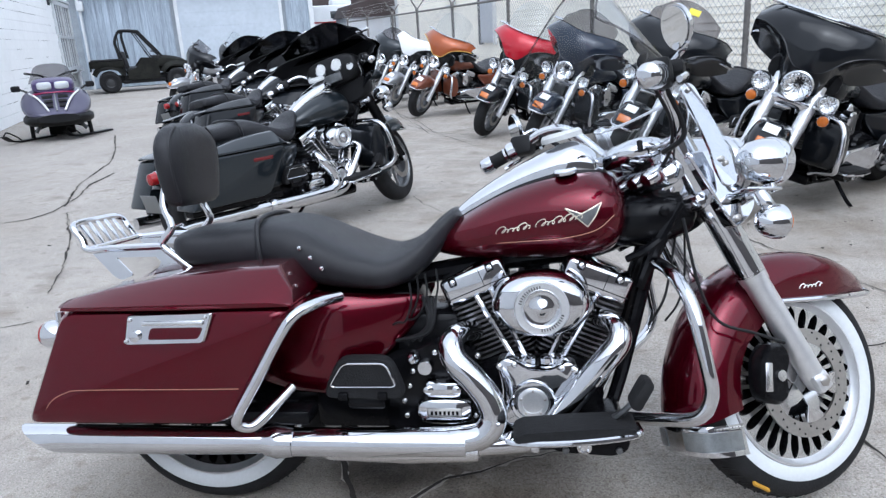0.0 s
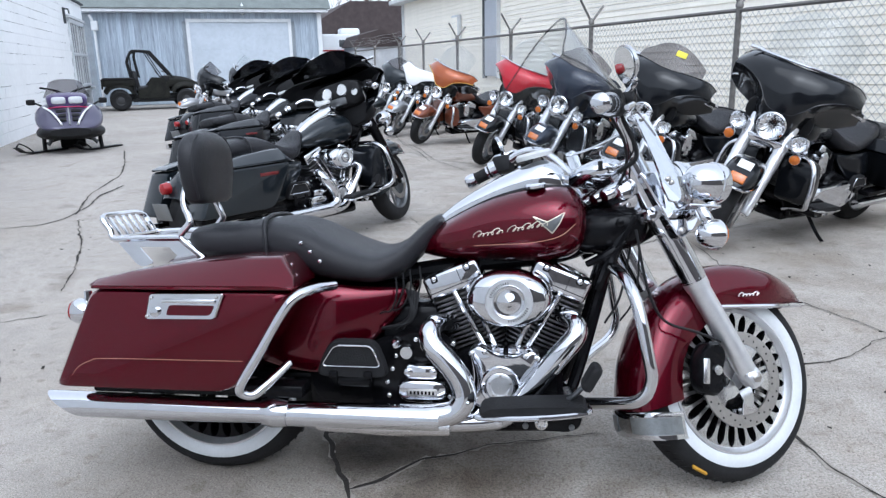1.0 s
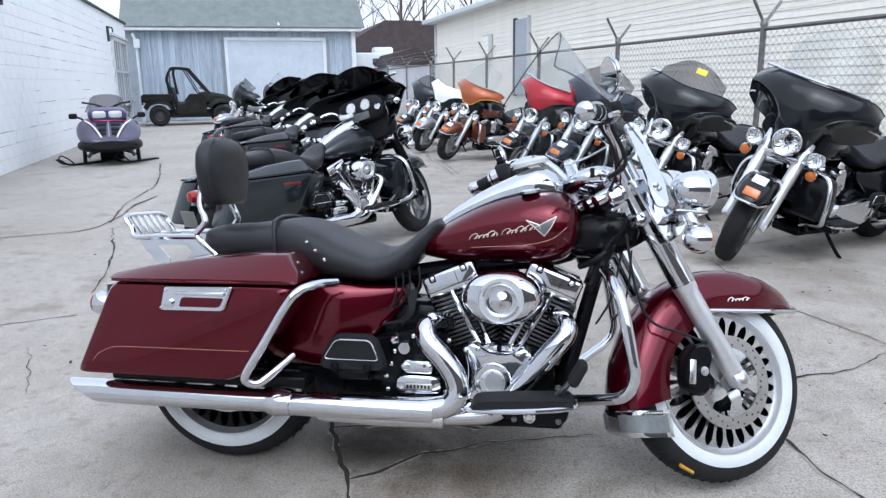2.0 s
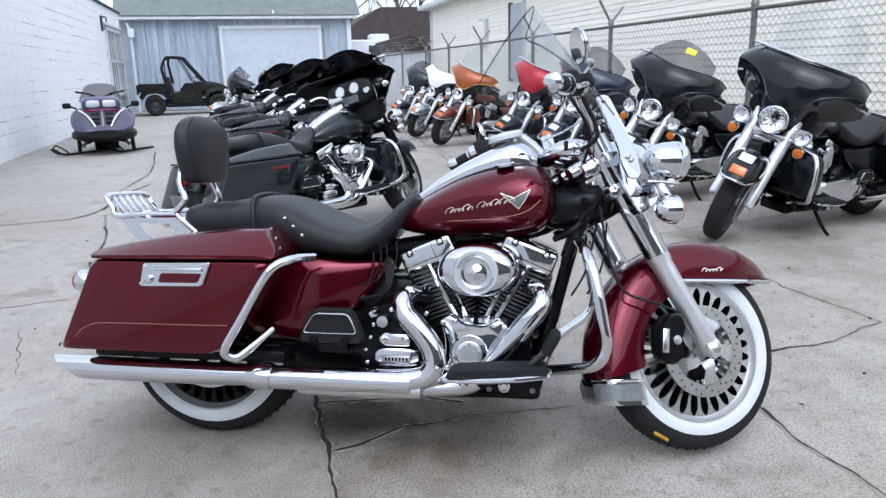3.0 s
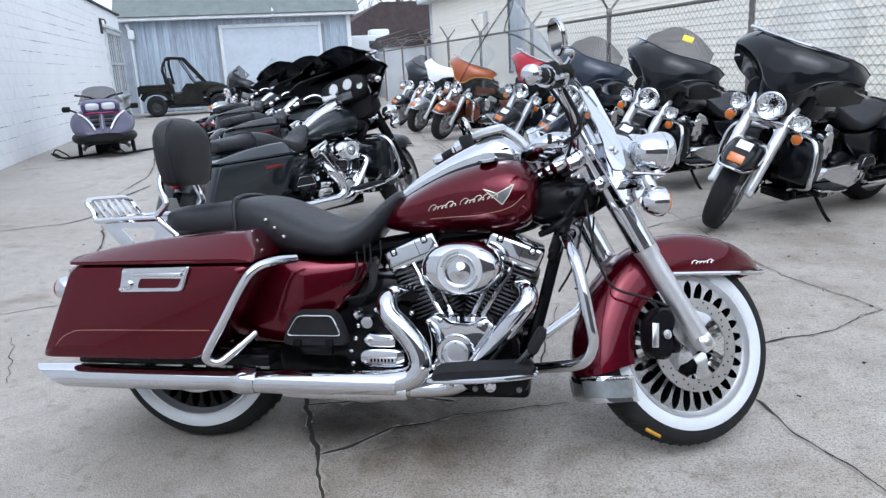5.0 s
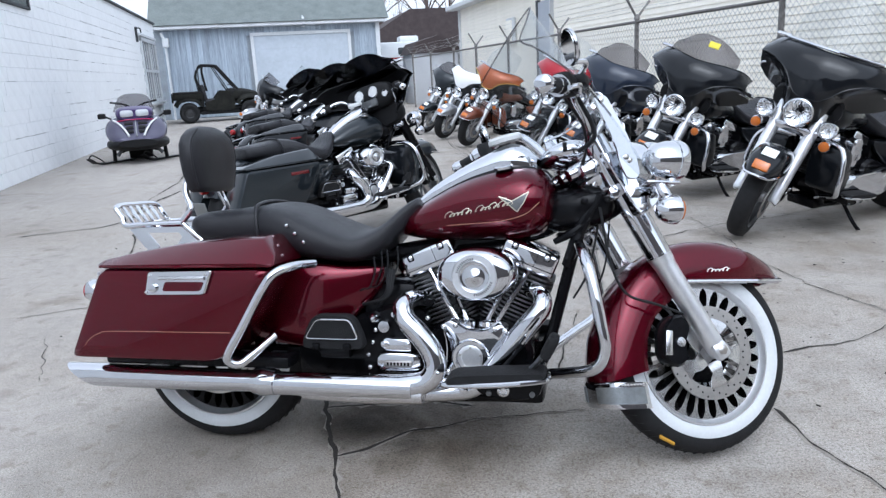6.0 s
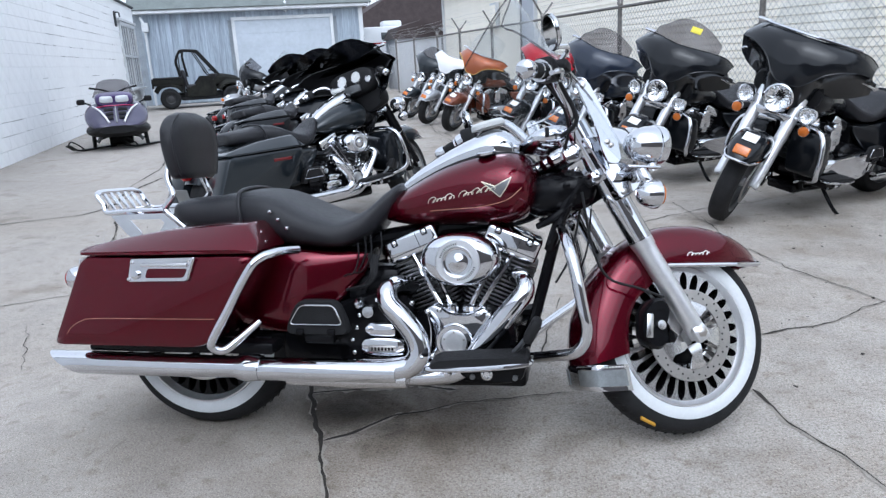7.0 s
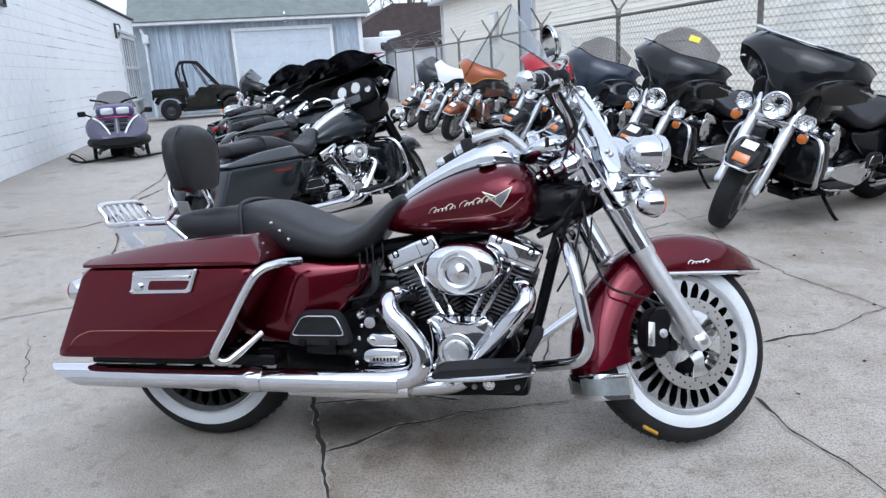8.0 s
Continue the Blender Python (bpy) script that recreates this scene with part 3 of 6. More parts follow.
y = posts[0] - FH
while y < posts[-1]:
    for d in (1, -1):
        a, b = (y, 0.05), (y + FH - 0.05, FH)
        if d < 0:
            a, b = (y + FH - 0.05, 0.05), (y, FH)
        r = 0.0026
        q = [[bm.verts.new((r * c, p[0] + r * s2, p[1] - r * s2 * d)) for c, s2 in ((1, 0), (-0.5, 0.87), (-0.5, -0.87))] for p in (a, b)]
        for i in range(3):
            bm.faces.new((q[0][i], q[0][(i + 1) % 3], q[1][(i + 1) % 3], q[1][i]))
    y += STEP
tagged(part("wire_mesh", bm, WIRE, fence), kind="stuff")


# ---- motorcycles: local x forward, z up, origin on the ground midway between the wheels ----
AXF, AXR, AXZ = 0.8125, -0.8125, 0.318
RAKE = 30.0


def steering(deg, shift=(0, 0, 0)):
    p, d = Vector((0.455, 0, 0.94)), Vector((-math.sin(radians(RAKE)), 0, math.cos(radians(RAKE))))
    return Matrix.Translation(p - Vector((0.0005 * deg, 0, 0)) + Vector(shift)) @ Matrix.Rotation(radians(deg), 4, d) @ Matrix.Translation(-p)


def wheel(bike, name, x, white, fine, m, rear=False):
    """A wheel with tyre, whitewall, rim, slots and brake discs."""
    M = (m or Matrix()) @ Matrix.Translation((x, -0.022 if rear else 0, AXZ - (0.008 if rear else 0)))
    w = 0.085 if rear else 0.064
    tp = []
    for i in range(17):
        a = math.pi * (i / 16) - math.pi / 2
        tp.append((0.248 + 0.070 * max(0, math.cos(a)) ** 0.75, w * math.copysign(abs(math.sin(a)) ** 0.8, math.sin(a))))
    tp = [(0.210, -w * 0.72), (0.226, -w * 0.95)] + tp + [(0.226, w * 0.95), (0.210, w * 0.72)]
    n = 72 if fine else 36
    if not rear:
        M = M @ Matrix.Translation((0, 0, -0.008)) @ Matrix.Scale(0.957, 4)
    W = part(name, lathe(tp, n, ring=True), RUBBER, bike, m=M)
    if fine:
        bm = fresh()
        for i in range(60):
            for s in (-1, 1):
                box(0, 0, 0, 0.004, w * 0.5, 0.0035, 0, bm, m=Matrix.Rotation(radians(i * 6 + (3 if s > 0 else 0)), 4, "Y") @ pose(0, s * w * 0.42, 0.3135, s * -22, 0, s * 28))
        tagged(part("tread_groove", bm, PLASTIC, W, m=M), kind="stuff")
        if not rear:
            part("yellow_mark", box(-0.150, -0.046, -0.262, 0.055, 0.008, 0.022, 0.002, m=pose(0, 0, 0, -42, 28, 0)), MARK, W, "yellow chalk mark", m=M)
    if white:
        for s in (-1, 1):
            part("whitewall", lathe([(0.228, s * (w * 0.95)), (0.234, s * (w * 1.0)), (0.248, s * (w * 1.03)), (0.262, s * (w * 1.01)), (0.270, s * (w * 0.975)), (0.270, s * w * 0.88), (0.228, s * w * 0.85)], n, ring=True), WWALL, W, m=M)
    rim = part("rim", lathe([(0.216, -w * 0.8), (0.211, -w * 0.7), (0.204, -w * 0.4), (0.204, w * 0.4), (0.211, w * 0.7), (0.216, w * 0.8), (0.214, w * 0.4), (0.214, -w * 0.4)], n, ring=True), ENGINE if white else GREYM, W, m=M)
    for s in (-1, 1):
        part("rim_lip", lathe([(0.214, s * w * 0.6), (0.226, s * w * 0.92), (0.228, s * w * 1.0), (0.222, s * w * 1.02), (0.216, s * w * 0.84), (0.210, s * w * 0.74), (0.210, s * w * 0.6)], n, ring=True), SLIDER if white else GREYM, W, m=M)
    part("hub", lathe([(0, -0.06), (0.035, -0.06), (0.04, -0.03), (0.055, -0.02), (0.062, 0), (0.055, 0.02), (0.04, 0.03), (0.035, 0.06), (0, 0.06)], 24), CASTALU, W, m=M)
    if fine:
        part("centre_flange", lathe([(0.05, -0.03), (0.098, -0.026), (0.102, 0), (0.098, 0.026), (0.05, 0.03)], 48), ENGINE, W, m=M)
    ns = 28 if fine else 9
    if fine:
        sp = part("spoke", join(pillow([(0.09, -0.009), (0.12, -0.006), (0.17, -0.006), (0.188, -0.0085), (0.201, -0.014), (0.209, -0.0225), (0.212, -0.0235), (0.212, 0.0235), (0.209, 0.0225), (0.201, 0.014), (0.188, 0.0085), (0.17, 0.006), (0.12, 0.006), (0.09, 0.009)], [(-w * 0.68, 0.03), (-w * 0.62, 0), (w * 0.62, 0), (w * 0.68, 0.03)]), fresh()), ENGINE, W)
        face = part("spoke_face", pillow([(0.095, -0.007), (0.12, -0.0055), (0.17, -0.0055), (0.188, -0.008), (0.201, -0.0135), (0.209, -0.0225), (0.2115, -0.0235), (0.2115, 0.0235), (0.209, 0.0225), (0.201, 0.0135), (0.188, 0.008), (0.17, 0.0055), (0.12, 0.0055), (0.095, 0.007)], [(-w * 0.73, 0.02), (-w * 0.72, 0), (-w * 0.67, 0)]), ENGINE if rear else ALU, W)
    else:
        sp = part("spoke", tube([(0.05, 0, 0), (0.2, 0, 0)], [0.015, 0.011], 6, 2), CASTALU, W)
    for i in range(ns):
        mm = M @ Matrix.Rotation(2 * math.pi * i / ns, 4, "Y")
        if i == 0:
            sp.matrix_basis = mm
        else:
            again(sp, mm, W)
        if fine:
            if i == 0:
                face.matrix_basis = mm
            else:
                again(face, mm, W)
    for s in ((-1, 1) if not rear else (-1,)):
        d = s * 0.088 if not rear else -0.09
        r = part("brake_disc", lathe([(0.108, d - 0.003), (0.147, d - 0.003), (0.147, d + 0.003), (0.108, d + 0.003)], n, ring=True), STEEL, W, m=M)
        if fine and s < 0:
            bm = fresh()
            for i in range(40):
                rr = (0.118, 0.128, 0.138)[i % 3]
                a = 2 * math.pi * i / 40
                lathe([(0, d - 0.0036), (0.0032, d - 0.0036), (0.0032, d), (0, d)], 8, "Y", (rr * math.cos(a), 0, rr * math.sin(a)), bm)
            part("disc_hole", bm, PLASTIC, r, m=M)
            for i in range(5):
                arm = pillow([(0.03, -0.026), (0.06, -0.018), (0.09, -0.036), (0.110, -0.044), (0.113, 0.026), (0.085, 0.014), (0.06, 0.024), (0.03, 0.026)], [(d - 0.003, 0.06), (d - 0.0015, 0), (d + 0.003, 0)])
                part("carrier_arm", arm, ALU, r, m=M @ Matrix.Rotation(2 * math.pi * i / 5, 4, "Y"))
    return W


def fender_front(bike, material, m, fine, trim=True):
    """Wide valanced front fender."""
    bm = fresh()
    rings = []
    wide = 0.096 if trim else 0.112
    for i in range(49):
        a = 35 + 159 * i / 48
        f = radians(a)
        out = float(np.interp(a, (35, 40, 47, 53, 70, 90, 112, 135, 160, 180, 194), (0.385, 0.388, 0.381, 0.372, 0.354, 0.343, 0.338, 0.333, 0.336, 0.35, 0.366)))
        flat = 0.209 / math.sin(f) if a < 120 else 9
        rin = flat if a < 108 else float(np.interp(a, (108, 123, 135, 150, 165, 180, 194), (0.219, 0.196, 0.197, 0.208, 0.214, 0.217, 0.222)))
        rin = min(rin, out - 0.004)
        w = wide * (1 - (0.5 if trim else 0.36) * max(0, (66 - a) / 30) ** 2)
        sec = [(-w, rin), (-w * 1.03, rin + (out - rin) * 0.3), (-w * 1.02, max(rin, out - 0.075)), (-w * 0.96, max(rin, out - 0.045)), (-w * 0.84, max(rin, out - 0.022)), (-w * 0.62, max(rin, out - 0.008)), (-w * 0.32, max(rin, out - 0.002)), (0, out)]
        sec += [(-p[0], p[1]) for p in sec[-2::-1]]
        rings.append([(AXF + r * math.cos(f), y, AXZ + r * math.sin(f)) for y, r in sec])
    ring_loft(bm, rings, False, False)
    fd = part("front_fender", shell(bm, 0.004), material, bike, m=m, smooth=50)
    w = 0.096
    if trim:
        for s in (-1, 1):
            pts = [(AXF + 0.322, s * 0.006, AXZ + 0.223), (AXF + 0.31, s * w * 0.42, AXZ + 0.216), (AXF + 0.27, s * w * 0.68, AXZ + 0.212), (AXF + 0.2, s * w * 0.93, AXZ + 0.209), (AXF + 0.1, s * w * 1.03, AXZ + 0.208), (AXF - 0.07, s * w * 1.04, AXZ + 0.207)]
            part("trim_strip", tube(pts, 0.0075, 8), CHROME, fd, "chrome fender edge strip", m=m)
        part("tip_ornament", loft_x(dense([(AXF + 0.262, AXZ + 0.262, AXZ + 0.272, 0.012), (AXF + 0.29, AXZ + 0.238, AXZ + 0.262, 0.022), (AXF + 0.318, AXZ + 0.22, AXZ + 0.24, 0.02), (AXF + 0.33, AXZ + 0.218, AXZ + 0.226, 0.008)]), 14, 2.4), CHROME, fd, "chrome fender tip", m=m)
        # chrome skirt wrapped round the fender's lower back edge, with a grey inset each side
        half = spline([(w * 1.08, 0.244, 0), (w * 1.1, 0.268, 0), (w * 1.09, 0.31, 0), (w * 0.98, 0.342, 0), (w * 0.7, 0.36, 0), (w * 0.35, 0.369, 0), (0, 0.371, 0)], 5)
        section = [(-p.x, p.y) for p in half] + [(p.x, p.y) for p in half[-2::-1]]

        def wrap(pts, rows, grow=0.0):
            sheet = fresh()
            ring_loft(sheet, [[(AXF - math.sqrt(max(0.01, (r + grow) ** 2 - 0.09 ** 2)) + dx, y * (1 + grow * 9), AXZ + z) for y, r in pts] for z, dx in rows], False, False)
            return sheet
        rows = [(-0.086, 0.0), (-0.090, -0.002), (-0.110, 0.001), (-0.135, 0.004), (-0.157, 0.008), (-0.162, 0.012)]
        sk = part("skirt", shell(wrap(section, rows), 0.003), CHROME, fd, "chrome lower fender skirt", m=m, smooth=80)
        for s in (-1, 1):
            pts = [(s * p.x, p.y) for p in half[2:26]]
            inset = [(-0.101, 0.0002), (-0.116, 0.0018), (-0.132, 0.0035), (-0.147, 0.0063)]
            part("skirt_panel", shell(wrap(pts, inset, 0.002), 0.001), SKIRT, sk, "grey ribbed skirt inset", m=m, smooth=80)
            for z, dx in ((inset[0][0] + 0.001, 0.0), (inset[-1][0] - 0.001, 0.0066)):
                part("panel_edge", tube([(AXF - math.sqrt((r + 0.003) ** 2 - 0.09 ** 2) + dx, y * 1.03, AXZ + z) for y, r in pts[::3]], 0.0012, 5, 3), CHROME, sk, m=m)
        for i in range(9):
            part("rivet", lathe([(0.003, 0), (0.003, 0.003), (0, 0.004)], 6, "Y"), STEEL, sk, m=m @ pose(AXF - 0.232 - 0.010 * i, -w * 1.115, AXZ - 0.093, 180))
    if fine:
        # worn script on the fender side as plain slanted loops
        pts = []
        for i in range(8 * 8 + 1):
            q = i / 8
            r = 0.0056 if int(q) in (0, 4) else 0.0032
            x = 0.006 + 0.0135 * q - r * 0.9 * math.sin(2 * math.pi * q)
            up = r * (1 - math.cos(2 * math.pi * q))
            pts.append((AXF + x + up * 0.5, -w * 1.045 + max(0, x - 0.075) * 0.3, AXZ + 0.236 + x * 0.06 + up))
        part("emblem_bar", tube(pts, 0.0016, 5, 2), DECAL, fd, "white script mark", m=m)
    return fd


def lamp(bike, name, x, y, z, r, m, depth=0.11, ring=True):
    """A chrome bullet lamp facing forward."""
    M = (m or Matrix()) @ Matrix.Translation((x, y, z))
    L = part(name, lathe([(r * 0.97, 0.0), (r, 0.001), (r * 1.02, -0.02), (r * 0.98, -depth * 0.4), (r * 0.8, -depth * 0.75), (r * 0.45, -depth * 0.95), (0, -depth), (0, -depth + 0.003), (r * 0.44, -depth * 0.92), (r * 0.78, -depth * 0.72), (r * 0.96, -depth * 0.38), (r * 0.97, -0.01)], 28, "X", ring=True), CHROME, bike, m=M)
    part("bezel", lathe([(r * 0.88, 0.006), (r * 0.98, 0.016), (r * 1.07, 0.006), (r * 1.07, -0.012), (r * 0.98, -0.015)], 28, "X", ring=True), CHROME, L, m=M)
    # faceted bowl behind a clear lens
    bowl = fresh()
    rings = []
    for f, d in ((0.94, 0.0), (0.86, 0.10), (0.72, 0.22), (0.52, 0.33), (0.30, 0.40), (0.12, 0.42)):
        rings.append([(-r * d * (1.0 if i % 2 else 0.86), r * f * math.cos(math.pi * i / 14), r * f * math.sin(math.pi * i / 14)) for i in range(28)])
    ring_loft(bowl, rings, False)
    part("reflector", bowl, REFLECT, L, m=M, smooth=0)
    if name == "headlamp":
        part("lens_rib", tube([(0.010, 0, -r * 0.84), (0.016, 0, 0), (0.010, 0, r * 0.84)], 0.0014, 6, 3), CLEAR, L, m=M)
    part("bulb", lathe([(r * 0.13, -r * 0.43), (r * 0.15, -r * 0.25), (r * 0.1, -r * 0.12), (0, -r * 0.1)], 12, "X"), CHROME, L, m=M)
    cover = fresh()
    ring_loft(cover, [[(d, r * f * math.cos(math.pi * i / 14), r * f * math.sin(math.pi * i / 14)) for i in range(28)] for f, d in ((0.92, 0.004), (0.7, 0.014), (0.35, 0.02), (0.02, 0.022))], False)
    lens = part("lens", cover, CLEAR, L, m=M)
    lens.visible_shadow = False
    return L


def signal(bike, x, y, z, m, amber, facing=1):
    M = (m or Matrix()) @ Matrix.Translation((x, y, z)) @ pose(0, 0, 0, 0, 0, 0 if facing > 0 else 180)
    S = part("turn_signal", lathe([(0.034, 0.01), (0.038, 0.0), (0.036, -0.025), (0.026, -0.05), (0.01, -0.062), (0, -0.063)], 20, "X"), CHROME, bike, m=M)
    part("lens", lathe([(0.034, 0.008), (0.03, 0.018), (0.015, 0.024), (0, 0.025)], 20, "X"), amber, S, m=M)
    part("stalk", tube([(-0.03, 0, 0.01), (-0.03, 0, 0.06)], 0.011, 8), CHROME, S, m=M)
    return S


def fins(axis_deg, base, n, w, d, h0, dh):
    """A finned barrel: one mesh of alternating wide and narrow rounded sections along a leaning axis."""
    sq = rounded([(-1, -1), (1, -1), (1, 1), (-1, 1)], 0.5, 3)
    rings = []
    for i in range(n):
        f = 0.5 * w * (1 - 0.012 * abs(i - n * 0.75))
        z = h0 + i * dh
        for k, q in ((0.0, 0.74), (0.02, 1.0), (0.42, 1.0), (0.46, 0.74)):
            rings.append([(x * f * q, y * 0.5 * d * q, z + k * dh) for x, y in sq])
    rings = [[(x, y, 0.0) for x, y, z in rings[0]]] + rings
    bm = ring_loft(fresh(), rings)
    bmesh.ops.transform(bm, matrix=pose(base[0], base[1], base[2], 0, axis_deg, 0), verts=bm.verts)
    return bm


def engine(bike, fine):
    E = part("engine", pillow(rounded([(-0.02, 0.22), (0.26, 0.24), (0.31, 0.33), (0.27, 0.42), (0.13, 0.45), (-0.02, 0.42), (-0.06, 0.32)], 0.05), [(-0.15, 0.1), (-0.13, 0), (0.13, 0), (0.15, 0.1)]), ENGINE, bike)
    part("gearbox", pillow(rounded([(-0.28, 0.24), (-0.02, 0.22), (-0.02, 0.46), (-0.12, 0.5), (-0.28, 0.44)], 0.04), [(-0.17, 0.12), (-0.15, 0), (0.15, 0), (0.17, 0.12)]), ENGINE, E)
    for ang, bx in ((-22.5, 0.075), (22.5, 0.185)):
        part("cylinder", fins(ang, (bx, 0, 0.38), 14 if fine else 8, 0.205, 0.225, 0.042, 0.0135 if fine else 0.023), FINMAT, E, smooth=20)
        M = pose(bx, 0, 0.38, 0, ang, 0)
        C = part("rocker_cover", box(0, 0, 0.266, 0.176, 0.232, 0.076, 0.014, seg=4), CHROME, E, "chrome rocker cover", m=M)
        part("gasket", box(0, 0, 0.2500, 0.1770, 0.2330, 0.0025, 0), PLASTIC, C, m=M)
        if fine:
            for s in (-0.052, 0.052):
                part("bolt_pocket", box(s, -0.114, 0.290, 0.022, 0.012, 0.024, 0.005), ENGINE, C, m=M)
                part("bolt", lathe([(0, -0.124), (0.003, -0.124), (0.008, -0.121), (0.008, -0.105)], 8, "Y", (s, 0, 0.290)), CHROME, C, m=M)
            part("seam", box(0.022, -0.1158, 0.272, 0.0016, 0.002, 0.050, 0), PLASTIC, C, m=M, smooth=0)
        for o in (-0.018, 0.024):
            top = M @ Vector((o + (0.01 if ang < 0 else -0.01), -0.118, 0.235))
            bot = Vector((0.13 + (-0.038 if ang < 0 else 0.038) + o * 0.7, -0.155, 0.425))
            part("pushrod_tube", tube([bot, bot.lerp(top, 0.5), top], 0.0085, 8, 2), CHROME, E)
            part("tube_foot", lathe([(0.02, 0), (0.02, 0.014), (0.013, 0.02), (0.0, 0.02)], 10, "Z", bot), CHROME, E)
    # cam side cover with a round timer plate
    o = rounded([(0.03, 0.28), (0.10, 0.235), (0.19, 0.27), (0.205, 0.36), (0.235, 0.425), (0.205, 0.445), (0.165, 0.42), (0.10, 0.425), (0.06, 0.455), (0.025, 0.44), (0.04, 0.37)], 0.025)
    cc = part("cam_cover", pillow(o, [(-0.15, 0), (-0.185, 0.0), (-0.196, 0.04), (-0.2, 0.12)]), CHROME, E, "polished chrome cam cover")
    part("timer_cover", lathe([(0.057, -0.19), (0.057, -0.207), (0.053, -0.213), (0.043, -0.213), (0.041, -0.209), (0, -0.209)], 36, "Y", (0.117, 0, 0.337)), CHROME, cc)
    part("timer_face", lathe([(0.039, -0.205), (0.039, -0.2105), (0.036, -0.212), (0.027, -0.212), (0.026, -0.2105), (0, -0.2105)], 36, "Y", (0.117, 0, 0.337)), SLIDER, cc)
    for i in range(5):
        part("timer_bolt", lathe([(0, -0.216), (0.0025, -0.216), (0.0035, -0.214), (0.0035, -0.209)], 8, "Y", (0.117 + 0.032 * math.cos(1.26 * i + 0.3), 0, 0.337 + 0.032 * math.sin(1.26 * i + 0.3))), STEEL, cc)
    for x, z in ((0.035, 0.43), (0.072, 0.435), (0.19, 0.425), (0.222, 0.42), (0.045, 0.29), (0.185, 0.28)):
        part("bolt", lathe([(0.008, -0.18), (0.008, -0.205), (0.004, -0.208), (0, -0.208)], 8, "Y", (x, 0, z)), ALU, cc)
    # oval air cleaner
    a = 0.121
    oval = [(0.142 + a * math.copysign(abs(math.cos(t)) ** 0.85, math.cos(t)), 0.592 + 0.081 * math.copysign(abs(math.sin(t)) ** 1.05, math.sin(t))) for t in (2 * math.pi * i / 48 for i in range(48))]
    ac = part("air_cleaner", pillow(oval, [(-0.14, 0.12), (-0.16, 0.02), (-0.185, 0), (-0.215, 0.02), (-0.24, 0.09), (-0.252, 0.2), (-0.258, 0.4)]), CHROME, E, "chrome oval air cleaner cover", smooth=70)
    part("insert_ring", lathe([(0.066, -0.245), (0.066, -0.262), (0.0635, -0.2655), (0.062, -0.263), (0.048, -0.263), (0.0465, -0.2665), (0.043, -0.262), (0.043, -0.25)], 40, "Y", (0.142, 0, 0.592), ring=True), SLIDER, ac, "brushed ring with worn lettering")
    part("insert_dome", lathe([(0.042, -0.255), (0.042, -0.260), (0.036, -0.258), (0.02, -0.2615), (0.012, -0.266), (0.006, -0.270), (0, -0.2705)], 36, "Y", (0.142, 0, 0.592)), CHROME, ac, smooth=70)
    if fine:
        for i in range(22):
            an = radians(-75 + 150 * i / 21 + (0 if i < 11 else 105))
            part("emblem_bar", box(0, 0, 0, 0.0022, 0.002, 0.007, 0), PLASTIC, ac, m=Matrix.Translation((0.142, -0.2636, 0.592)) @ Matrix.Rotation(an, 4, "Y") @ Matrix.Translation((0, 0, 0.0525)), smooth=0)
    # gearbox side cover and starter
    ov = [(-0.106 + 0.074 * math.copysign(abs(math.cos(q)) ** 0.6, math.cos(q)), 0.316 + 0.035 * math.copysign(abs(math.sin(q)) ** 0.6, math.sin(q))) for q in (2 * math.pi * i / 32 for i in range(32))]
    t = part("side_case", pillow(ov, [(-0.16, 0), (-0.205, 0), (-0.218, 0.1), (-0.222, 0.3)]), CHROME, E, "chrome gearbox cover")
    part("name_plate", box(-0.106, -0.222, 0.316, 0.09, 0.008, 0.022, 0.006), STEEL, t)
    for i in range(7):
        part("emblem_bar", box(-0.138 + i * 0.0108, -0.2265, 0.316, 0.006, 0.002, 0.010, 0), ENGINE, t, smooth=0)
    part("upper_cover", box(-0.108, -0.195, 0.374, 0.095, 0.06, 0.045, 0.014), CHROME, t)
    for x, z in ((-0.145, 0.378), (-0.072, 0.378)):
        part("bolt", lathe([(0.011, -0.22), (0.011, -0.232), (0.005, -0.235), (0, -0.235)], 10, "Y", (x, 0, z)), CHROME, t)
    for x, z in ((-0.02, 0.45), (-0.045, 0.42), (-0.19, 0.41), (-0.2, 0.37), (-0.215, 0.33), (-0.21, 0.29), (-0.03, 0.29), (-0.01, 0.37), (-0.13, 0.46), (-0.08, 0.47)):
        part("case_bolt", lathe([(0.007, -0.16), (0.007, -0.178), (0.003, -0.18), (0, -0.18)], 8, "Y", (x, 0, z)), ALU, E)
    part("solenoid", lathe([(0.018, -0.2), (0.02, -0.195), (0.02, -0.15)], 14, "Y", (-0.155, 0, 0.425)), CHROME, E)
    part("starter", lathe([(0, -0.155), (0.028, -0.15), (0.03, -0.12), (0.045, -0.11), (0.045, -0.05)], 20, "Y", (-0.20, 0, 0.47)), ENGINE, E)
    part("oil_dome", lathe([(0, -0.215), (0.008, -0.213), (0.016, -0.2), (0.018, -0.17), (0, -0.17)], 16, "Y", (-0.185, 0, 0.45)), CHROME, E)
    # left side: primary case
    o = rounded([(-0.34, 0.28), (0.22, 0.25), (0.29, 0.33), (0.22, 0.42), (-0.26, 0.44), (-0.36, 0.37)], 0.07)
    part("primary_cover", pillow(o, [(0.14, 0), (0.2, 0), (0.235, 0.05), (0.25, 0.16)]), CHROME, E, "chrome primary cover")
    part("horn_cover", pillow(rounded([(0.07, 0.5), (0.19, 0.5), (0.17, 0.66), (0.09, 0.66)], 0.03), [(0.13, 0), (0.19, 0), (0.2, 0.15)]), CHROME, E)
    return E


